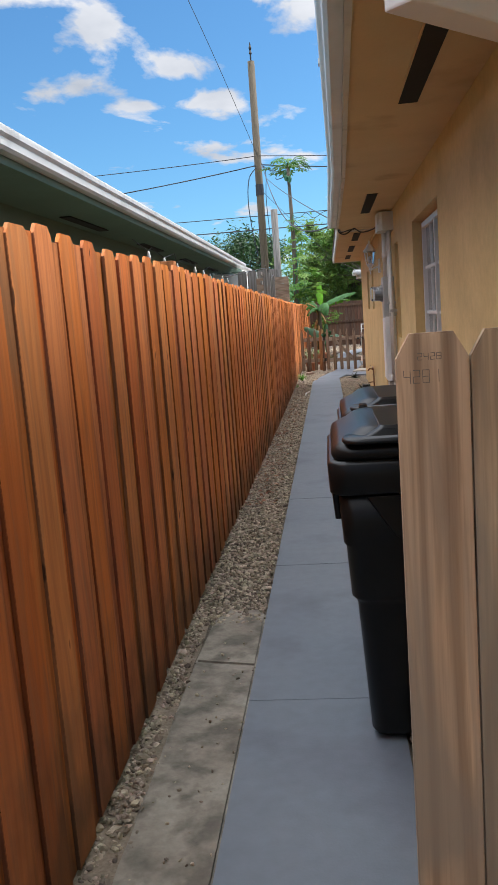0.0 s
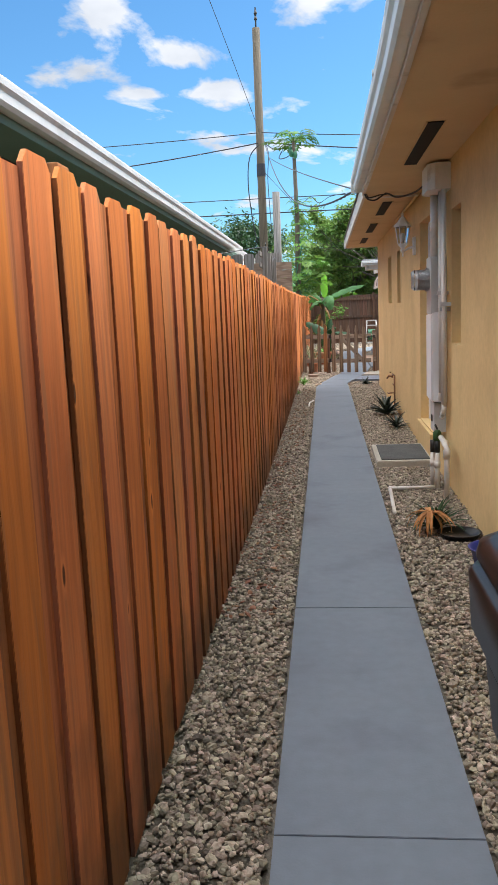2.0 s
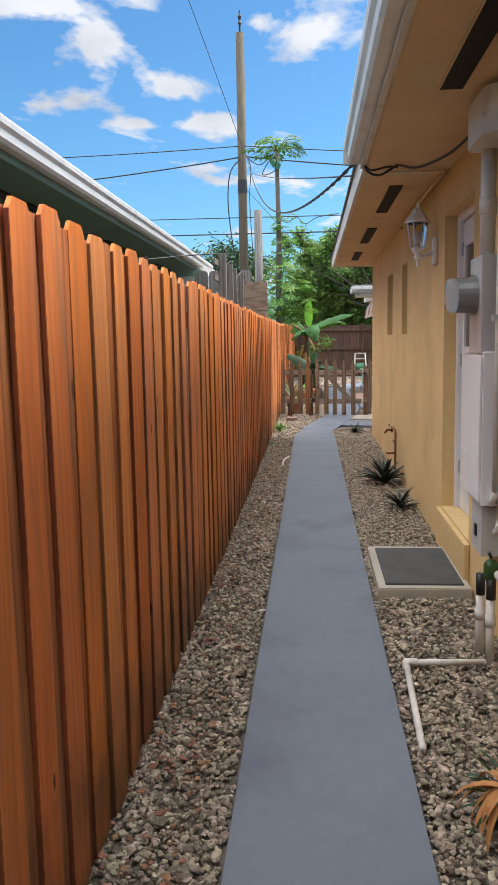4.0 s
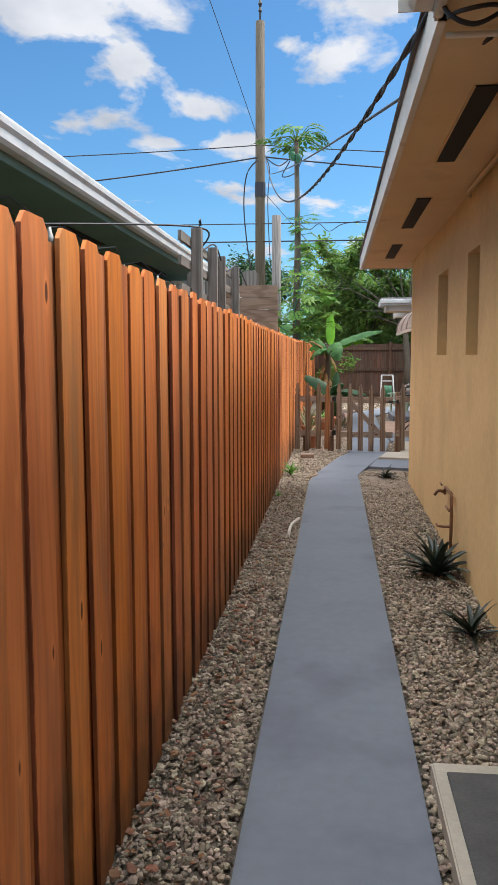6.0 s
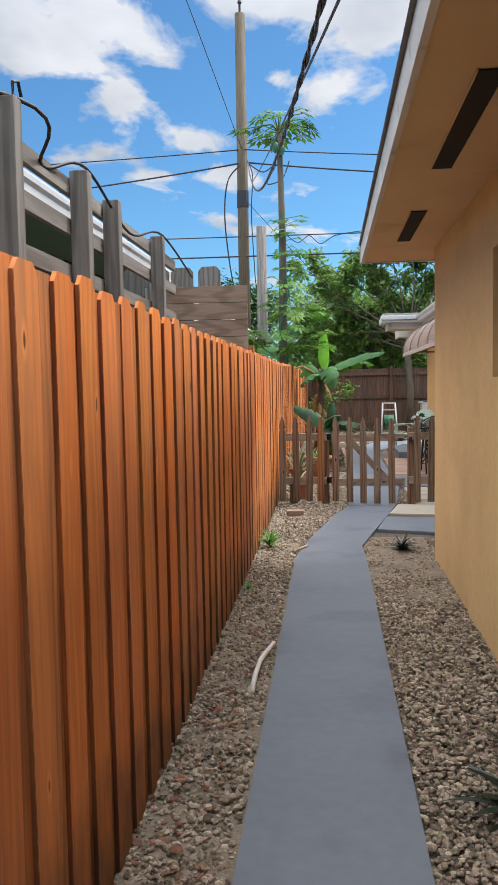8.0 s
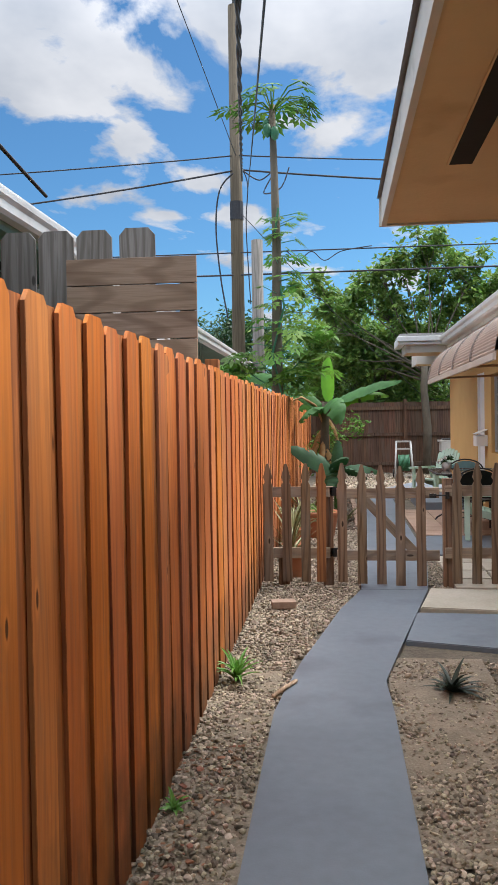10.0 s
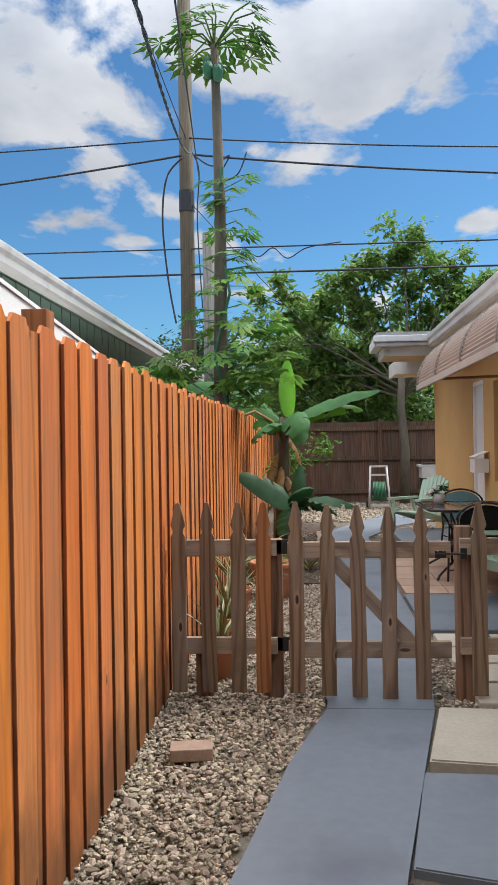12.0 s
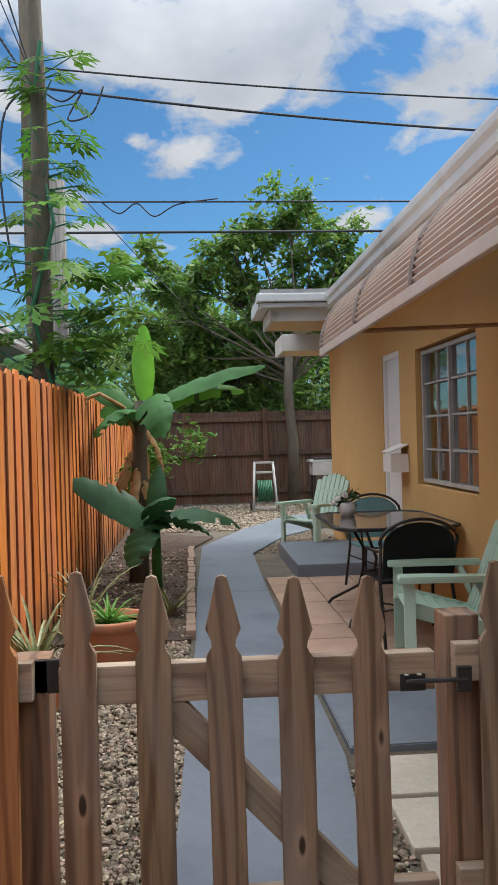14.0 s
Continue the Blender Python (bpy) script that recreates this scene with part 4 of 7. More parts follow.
def open_tree(name, label, base, fork, ends, n, size, material, seed, r=0.12, spread=0.36):
    """A tree with long bare limbs that carry separate clusters of leaves; ends: where limbs end."""
    g = random.Random(seed)
    t = thing(name, label, "tree", base)
    b, fk = Vector(base), Vector(fork) - Vector(base)
    bm = bmesh.new()
    tube(bm, [(0, 0, -0.1), fk * 0.4 + Vector((0.04, 0, 0)), fk * 0.75 + Vector((-0.04, 0, 0)), fk], r, 10, r * 0.7)
    part("trunk", bm, "bark", t, smooth=True)
    bm, clumps = bmesh.new(), []
    for e in ends:
        e = Vector(e) - b
        mid = fk.lerp(e, 0.5) + Vector((g.uniform(-.15, .15), g.uniform(-.15, .15), -0.12))
        tube(bm, [fk * g.uniform(0.8, 1.0), mid, e], r * 0.26, 6, r * 0.08)
        for k in range(7):
            q = e + Vector((g.gauss(0, spread), g.gauss(0, spread), g.gauss(0.05, spread * 0.7)))
            tube(bm, [mid.lerp(e, g.uniform(0.5, 1.0)), q], r * 0.10, 5, r * 0.04)
            clumps.append(tuple(q))
    part("branchwork", bm, "bark", t, smooth=True, kind="stuff")
    part("crown", leaves(n, None, (spread * 1.7,) * 3, size, seed, clumps=clumps)[:3], material, t, kind="stuff")


open_tree("shade_tree", "open-crowned tree with thin grey trunk behind the patio", (4.05, 35.2, 0), (4.05, 35.3, 3.0),
          [(1.3, 35.5, 4.7), (1.7, 35.2, 3.9), (2.3, 36, 4.7), (3.0, 35.8, 5.2), (3.5, 36, 5.7), (4.2, 36, 6.0), (4.8, 36.4, 5.8), (5.4, 36, 5.3), (6.0, 36, 4.9), (6.6, 36.3, 5.0), (5.4, 36.4, 4.3), (4.3, 36.5, 4.9),
           (3.4, 36.5, 4.0), (2.5, 36.2, 3.4), (4.5, 37, 4.0), (5.8, 37, 4.1), (3.6, 36.3, 3.1), (6.8, 36.6, 4.3), (1.2, 36.0, 3.2), (2.1, 36.2, 2.8), (3.0, 36.4, 2.7), (2.0, 36.4, 4.1), (2.9, 36.4, 4.5), (5.0, 36.6, 3.4)],
          17000, 0.19, "foliage", 3, 0.12, 0.40)
tree("shrub", "leafy green shrub rising behind the rear fence", (2.7, 36.6, 0), (2.7, 36.6, 1.6), (2.7, 36.6, 2.75), (1.7, 0.7, 0.95), 9000, 0.15, "foliage", 14, 0.07)
tree("rear_tree", "dense green tree behind the rear fence", (2.4, 40, 0), (2.4, 40, 2), (2.0, 40.5, 3.1), (2.2, 2.0, 2.0), 11000, 0.20, "foliage", 4, 0.12)
tree("rear_tree", "dense green tree behind the rear fence", (5.0, 40.5, 0), (5.0, 40.5, 2), (4.6, 40.5, 2.7), (2.4, 2.0, 1.8), 9000, 0.20, "foliage", 8, 0.12)
tree("rear_tree", "dense dark green tree behind the rear fence", (8.0, 41, 0), (8.0, 41, 2), (8.0, 41.5, 3.0), (2.6, 2.0, 2.2), 9000, 0.20, "foliage_dark", 5, 0.12)
tree("far_tree", "dark round-topped tree far behind the neighbouring houses", (-4.2, 62, 0), (-4.2, 62, 4), (-4.2, 62, 5.4), (3.2, 3, 2.3), 9000, 0.30, "foliage_dark", 6, 0.2)


# ---- pole and wires ----
def build_pole():
    p = thing("utility_pole", "tall round wooden utility pole with dark band and cable fittings", "utility pole", (-0.58, 33.1, 0))
    part("shaft", tube(bmesh.new(), [(0, 0, -0.3), (0, 0, 5), (0, 0, 11.3)], 0.165, 14, 0.135), "pole", p, smooth=True)
    part("band", lathe(bmesh.new(), [(0.162, 6.25), (0.160, 6.68)], 14), "cable", p, "dark sleeve")
    part("top_insulator", lathe(bmesh.new(), [(0.03, 11.3), (0.03, 11.55), (0.06, 11.6), (0.03, 11.7), (0.06, 11.8), (0.03, 11.9), (0.02, 12.0)], 10), "black", p)
    q = thing("short_pole", "short weathered wooden pole beside the tall one", "pole", (-0.02, 32.2, 0))
    part("shaft", tube(bmesh.new(), [(0, 0, -0.3), (0, 0, 5.55)], 0.14, 12, 0.13), "grey_wood", q, smooth=True)


def wire(label, a, b, sag, r=0.016):
    a, b = Vector(a), Vector(b)
    pts = [a.lerp(b, i / 24) - Vector((0, 0, sag * 4 * (i / 24) * (1 - i / 24))) for i in range(25)]
    w = thing("overhead_cable", label, "cable", tuple(a))
    part("cable", tube(bmesh.new(), [p - a for p in pts], r, 6), "cable", w, smooth=True)


build_pole()
wire("thin black wire between utility poles", (-14, 33, 7.6), (-0.6, 33, 7.75), 0.1)
wire("thin black wire between utility poles", (-0.5, 33, 7.75), (16, 33, 7.2), 0.25)
wire("black overhead cable between utility poles", (-14, 33, 6.4), (-0.6, 33, 7.4), 0.2, 0.022)
wire("black overhead cable between utility poles", (-0.4, 33, 7.4), (16, 33, 6.5), 0.3, 0.022)
wire("black overhead cable between utility poles", (-14, 33, 5.5), (16, 33, 5.4), 0.0)
wire("thick black overhead cable between poles", (-14, 33, 4.95), (16, 33, 4.9), 0.0, 0.022)


# ---- rear fence ----
def build_rear_fence():
    f = thing("rear_fence", "dark brown board fence with rails behind the yard", "fence", (0.9, 35.6, 0))
    b = part("board", bx(0, 0.14, 0, 0.018, 0.0, 1.88), "dark_fence", f)
    for i in range(1, 52):
        again(b, f, (i * 0.1395, 0.0, random.uniform(-0.01, 0.01)))
    for z in (0.2, 0.98, 1.68):
        part("rail", bx(0, 7.2, -0.042, -0.003, z, z + 0.09), "dark_fence", f)
    for x in (0.4, 2.6, 5.0, 7.1):
        part("post", bx(x, x + 0.09, -0.135, -0.045, 0, 1.95), "dark_fence", f)


build_rear_fence()


# ---- pieces: picket gate ----
def build_picket_fence():
    Y = 21.0
    f = thing("picket_fence", "low weathered picket fence with pointed tops, beside the gate", "fence", (0, Y, 0))
    g = thing("picket_gate", "closed low gate of weathered pointed pickets with a diagonal brace", "gate", (0, Y, 0))

    def picket(w=0.082, h=1.045):
        hw = w / 2
        return prism(bmesh.new(), [(-hw, 0), (hw, 0), (hw, h - 0.19), (hw - 0.016, h - 0.165), (hw - 0.014, h - 0.15), (hw, h - 0.125), (0.012, h - 0.005), (0, h), (-0.012, h - 0.005), (-hw, h - 0.125), (-hw + 0.014, h - 0.15), (-hw + 0.016, h - 0.165), (-hw, h - 0.19)], 0, 0.02, 0.002)

    def put(par, x, mat_name, src=None, z=0.03, tilt=0.0):
        if src is None:
            o = part("picket", picket(), mat_name, par)
        else:
            o = again(src, par, (0, 0, 0))
        o.rotation_euler = (radians(90), 0, 0)
        o.rotation_euler.rotate_axis("Z", radians(tilt))
        o.location = (x, 0.0, z)
        return o

    a = put(f, 1.118, "picket")
    put(f, 1.285, "picket", a, 0.03, 0.4)
    put(f, 1.447, "picket", a, 0.03, -0.2)
    put(f, 1.582, "picket_red", None, 0.03, -0.5)
    for i in range(8):
        put(f, 2.752 + 0.165 * i, "picket", a, 0.02, random.uniform(-.5, .5))
    b = put(g, 1.768, "picket")
    for x, z in ((1.94, 0.015), (2.106, 0.01), (2.27, 0.0), (2.45, -0.005)):
        put(g, x, "picket", b, z, random.uniform(-.4, .4))
    part("rail", bx(1.09, 1.66, 0.003, 0.041, 0.775, 0.865, 0.003), "rail", f)
    part("rail", bx(1.09, 1.66, 0.003, 0.041, 0.235, 0.325, 0.003), "rail", f)
    part("post", bx(1.600, 1.690, 0.045, 0.135, -0.1, 0.86, 0.004), "picket_post", f)
    part("post", bx(1.20, 1.30, 0.045, 0.135, -0.1, 0.235, 0.004), "picket_post", f)
    part("post", bx(2.645, 2.73, 0.045, 0.135, -0.1, 0.925, 0.004), "picket_post", f)
    part("rail", bx(2.655, 3.94, 0.003, 0.041, 0.775, 0.865, 0.003), "rail", f)
    part("rail", bx(2.655, 3.94, 0.003, 0.041, 0.235, 0.325, 0.003), "rail", f)
    part("rail", bx(1.72, 2.605, 0.003, 0.041, 0.76, 0.85, 0.003), "rail", g)
    part("rail", bx(1.72, 2.605, 0.003, 0.041, 0.215, 0.305, 0.003), "rail", g)
    br = part("brace", bx(-0.32, 0.32, 0.006, 0.040, -0.038, 0.038, 0.003), "rail", g)
    br.location, br.rotation_euler = (2.18, 0, 0.52), (0, radians(47), 0)
    for z in (0.78, 0.24):
        h = part("hinge", bx(1.628, 1.762, 0.045, 0.058, z, z + 0.080, 0.003), "black", g, "black steel strap hinge")
    l = part("latch", bx(2.52, 2.58, -0.002, 0.003, 0.76, 0.80), "black", g, "black steel gate latch")
    part("latch_bar", tube(bmesh.new(), [(2.53, -0.010, 0.785), (2.68, -0.010, 0.785)], 0.006), "black", l)
    part("latch_keeper", bx(2.655, 2.69, -0.014, 0.002, 0.755, 0.815, 0.002), "black", g)
    for bxx in (2.535, 2.565):
        part("screw", lathe(bmesh.new(), [(0.006, -0.002), (0.006, 0.0), (0.0, 0.001)], 8, (bxx, -0.003, 0.80)), "grey_metal", l)


build_picket_fence()


# ---- pieces: stained board fence ----
def build_fence():
    f = thing("board_fence", "tall orange-stained cedar board fence with dog-ear tops, boards overlapping", "fence", (0, 0, 0))
    rnd = random.Random(5)

    def meshes(w, h, n, mat_name):
        out = []
        for i in range(n):
            ww = w + rnd.uniform(-0.008, 0.008)
            bm = prism(bmesh.new(), [(-ww / 2, 0), (ww / 2, 0), (ww / 2, h - 0.028), (ww / 2 - 0.026, h), (-ww / 2 + 0.026, h), (-ww / 2, h - 0.028)], -0.006, 0.006, 0.0012)
            me = bpy.data.meshes.new("picket")
            bmesh.ops.recalc_face_normals(bm, faces=bm.faces)
            bm.to_mesh(me)
            bm.free()
            me.materials.append(M[mat_name])
            # side faces take the darker cedar that carries their shade
            me.materials.append(M["fence_edge_shade"])
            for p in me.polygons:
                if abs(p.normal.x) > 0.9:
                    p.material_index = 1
            out.append(me)
        return out
    fronts, backs = meshes(0.142, 1.81, 7, "fence"), meshes(0.165, 1.80, 5, "fence_back_shade")
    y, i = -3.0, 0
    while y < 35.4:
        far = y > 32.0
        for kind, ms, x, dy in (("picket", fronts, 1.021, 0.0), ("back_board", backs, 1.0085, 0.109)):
            o = new(kind, ms[rnd.randrange(len(ms))])
            o.parent = f
            o.rotation_euler = Euler((radians(90) + rnd.uniform(-0.003, 0.003), rnd.uniform(-0.010, 0.010) if kind == "picket" else rnd.uniform(-0.003, 0.003), radians(90) + rnd.uniform(-0.03, 0.03)))
            top = float(np.interp(y, (6, 10, 14, 17, 22, 28), (1.82, 1.79, 1.775, 1.76, 1.76, 1.82)))
            lean = float(np.interp(y, (2, 8, 14), (-0.016, 0.004, 0.018)))
            o.location = (x + lean + rnd.uniform(-0.0015, 0.0025), y + dy + rnd.uniform(-0.008, 0.008), top - 1.81 + rnd.uniform(-0.012, 0.012) - (0.01 if kind == "back_board" else 0))
        y += 0.218
    for k in range(16):
        part("post", bx(0.845, 0.936, -2.44 + 2.42 * k, -2.35 + 2.42 * k, -0.1, 1.88 if k in (3, 9) else 1.83 if k < 6 or k > 12 else 1.79, 0.004), "fence_post", f)
    for z in (0.25, 0.95, 1.55):
        part("rail", bx(0.937, 0.986, -3.05, 35.4, z, z + 0.09), "fence_back_shade", f)


build_fence()


# ---- gravel ----
def stones(name, label, polys, density, size, seed, z=0.0, material="gravel", flat=0.7):
    g = np.random.default_rng(seed)
    t = (1 + 5 ** 0.5) / 2
    ico = np.array([(-1, t, 0), (1, t, 0), (-1, -t, 0), (1, -t, 0), (0, -1, t), (0, 1, t), (0, -1, -t), (0, 1, -t), (t, 0, -1), (t, 0, 1), (-t, 0, -1), (-t, 0, 1)]) / (1 + t * t) ** 0.5
    fc = np.array([(0, 11, 5), (0, 5, 1), (0, 1, 7), (0, 7, 10), (0, 10, 11), (1, 5, 9), (5, 11, 4), (11, 10, 2), (10, 7, 6), (7, 1, 8), (3, 9, 4), (3, 4, 2), (3, 2, 6), (3, 6, 8), (3, 8, 9), (4, 9, 5), (2, 4, 11), (6, 2, 10), (8, 6, 7), (9, 8, 1)])
    pts = []
    for x0, x1, y0, y1, sx in polys:
        n = int((x1 - x0) * (y1 - y0) * density)
        q = np.stack([g.uniform(x0, x1, n) , g.uniform(y0, y1, n)], 1)
        q[:, 0] += sx * (q[:, 1] - y0)
        pts.append(q)
    p = np.concatenate(pts)
    n = len(p)
    s = size * g.lognormal(0, 0.30, (n, 1, 1))
    sc = g.uniform(0.6, 1.25, (n, 1, 3)) * np.array([1, 1, flat])
    v = ico[None] * sc * (1 + g.normal(0, 0.19, (n, 12, 1)))
    a = g.uniform(0, 2 * np.pi, n)
    b = g.normal(0, 0.35, n)
    ca, sa, cb, sb = np.cos(a)[:, None], np.sin(a)[:, None], np.cos(b)[:, None], np.sin(b)[:, None]
    x, y, zz = v[..., 0], v[..., 1], v[..., 2]
    y, zz = y * cb - zz * sb, y * sb + zz * cb
    x, y = x * ca - y * sa, x * sa + y * ca
    v = np.stack([x, y, zz], 2) * s
    v[..., 0] += p[:, None, 0]
    v[..., 1] += p[:, None, 1]
    v[..., 2] += z + g.uniform(-0.010, 0.007, (n, 1))
    f = (fc[None] + (np.arange(n) * 12)[:, None, None]).reshape(-1, 3)
    me = bpy.data.meshes.new(name)
    me.vertices.add(n * 12)
    me.vertices.foreach_set("co", v.astype(np.float32).ravel())
    me.loops.add(len(f) * 3)
    me.loops.foreach_set("vertex_index", f.astype(np.int32).ravel())
    me.polygons.add(len(f))
    me.polygons.foreach_set("loop_start", np.arange(len(f), dtype=np.int32) * 3)
    me.update(calc_edges=True)
    me.shade_flat()
    me.materials.append(M[material])
    return tagged(new(name, me), label, "gravel", kind="stuff")


stones("gravel", "pale tan limestone gravel between the fence and the walk", [(1.0, 1.385, 4.1, 13.6, 0), (1.0, 1.385, 17.9, 18.2, 0), (1.0, 1.10, -3, 4.1, 0), (1.05, 1.38, 4.0, 4.3, 0), (1.0, 1.46, 18.0, 21.0, 0), (1.46, 1.58, 18.9, 21.0, 0), (1.58, 1.70, 19.5, 21.0, 0), (1.70, 1.80, 20.1, 21.0, 0), (1.80, 1.90, 20.6, 21.0, 0), (1.0, 1.98, 21.0, 24.6, 0)], 4300, 0.0102, 1, -0.018)
stones("gravel", "pale tan limestone gravel between the walk and the house", [(2.01, 2.58, 1.0, 17.3, 0)], 4000, 0.0102, 2, -0.018)
def dusty_soil(name, x0, x1, y0, y1, seed):
    """An uneven skin of dry soil that comes up between the stones in patches."""
    g = np.random.default_rng(seed)
    nx, ny = max(3, int((x1 - x0) / 0.05)), int((y1 - y0) / 0.05)
    h = g.normal(0, 1, (nx + 1, ny + 1))
    for _ in range(4):
        q = np.pad(h, 1, mode="edge")
        h = (q[:-2, 1:-1] + q[2:, 1:-1] + q[1:-1, :-2] + q[1:-1, 2:] + 2 * h) / 6
    h = h / h.std()
    bm = bmesh.new()
    v = [[bm.verts.new((x0 + (x1 - x0) * i / nx, y0 + (y1 - y0) * j / ny, -0.020 + 0.006 * float(np.clip(h[i, j], -1.6, 1.6)))) for j in range(ny + 1)] for i in range(nx + 1)]
    for i in range(nx):
        for j in range(ny):
            bm.faces.new((v[i][j], v[i + 1][j], v[i + 1][j + 1], v[i][j + 1]))
    struct(part(name, bm, "dust", smooth=True))


dusty_soil("soil_fence_side", 0.99, 1.399, 13.4, 18.6, 11)
dusty_soil("soil_house_side", 2.003, 2.584, 16.6, 18.9, 12)
dusty_soil("soil_fence_foot", 0.99, 1.11, -3.0, 4.1, 13)
stones("gravel", "thin gravel on dusty soil between fence and walk", [(1.0, 1.385, 13.6, 17.9, 0)], 3000, 0.0102, 21, -0.014)
stones("gravel", "crumbs of gravel scattered on the old concrete strip", [(1.10, 1.39, -1.0, 4.1, 0)], 130, 0.006, 22, -0.006)
stones("gravel", "sparse gravel on dusty soil", [(2.0, 3.0, 17.3, 18.9, 0), (2.5, 3.9, 20.85, 22.4, 0), (2.75, 3.9, 28.6, 31.0, 0)], 2300, 0.009, 3, -0.022)
stones("gravel", "pale sunlit gravel by the rear fence", [(1.2, 5.5, 31.0, 35.4, 0)], 500, 0.02, 4, -0.02)
stones("leaf_litter", "dry reddish leaf litter on the gravel", [(1.02, 1.3, 6.5, 17.5, 0), (1.1, 1.95, 24.6, 30, 0)], 300, 0.011, 5, 0.0, "leaf_litter", 0.25)


stones("wood_chips", "dark wood chips and stones on the planting bed", [(1.08, 1.98, 24.65, 29.0, 0)], 420, 0.016, 31, 0.0, "bark", 0.5)
stones("wood_chips", "pale small stones scattered on the planting bed", [(1.08, 1.98, 24.65, 29.0, 0)], 130, 0.014, 32, 0.0)


M["dry_frond"] = mat("orange_dead_frond", (0.36, 0.15, 0.045), (0.50, 0.25, 0.08), rough=0.8, scale=20, bump=0.1)


# ---- house fittings ----
def build_vents():
    for a, b in ((3.39, 4.65), (8.0, 9.5), (11.82, 13.09), (14.15, 15.46), (16.5, 17.6)):
        v = thing("soffit_vent", "black screened vent strip set in the tan soffit", "vent", (2.288, (a + b) / 2, 2.572), 0, "vents along the soffit")
        h = (b - a) / 2
        part("screen", bx(-0.05, 0.05, -h, h, 0.0, 0.006), "screen", v)
        fr = bx(-0.058, -0.051, -h - 0.008, h + 0.008, -0.002, 0.007)
        box(fr, 0.051, 0.058, -h - 0.008, h + 0.008, -0.002, 0.007)
        part("frame", fr, "soffit", v)


def window_in(name, x, y0, y1, z0, z1, cols, rows, label, thick=0.035, mull=True, paint="white"):
    """A white framed window with bars and panes, in the plane x."""
    w = thing(name, label, "window", (x, y0, z0))
    W, H = y1 - y0, z1 - z0
    t = 0.030 if paint != "white" else 0.045
    bm = bx(-thick, thick, 0, W, 0, t)
    box(bm, -thick, thick, 0, W, H - t, H)
    box(bm, -thick, thick, 0, t, t + 0.001, H - t - 0.001)
    box(bm, -thick, thick, W - t, W, t + 0.001, H - t - 0.001)
    if mull:
        box(bm, -thick, thick, W / 2 - t / 2, W / 2 + t / 2, t + 0.001, H - t - 0.001)
    part("window_frame", bm, paint, w)
    b = 0.008 if paint != "white" else 0.012
    for i in range(1, cols):
        yy = W * i / cols
        if mull and abs(yy - W / 2) < 0.05:
            continue
        part("bar", bx(-0.016, 0.016, yy - b, yy + b, t, H - t), paint, w)
    for j in range(1, rows):
        zz = H * j / rows
        part("bar", bx(-0.019, 0.019, t, W - t, zz - b, zz + b), paint, w)
    for i in range(cols):
        for j in range(rows):
            p = part("pane", bx(-0.003, 0.003, W * i / cols + 0.02, W * (i + 1) / cols - 0.02, H * j / rows + 0.02, H * (j + 1) / rows - 0.02), "glass", w)
            p.visible_shadow = False
    return w


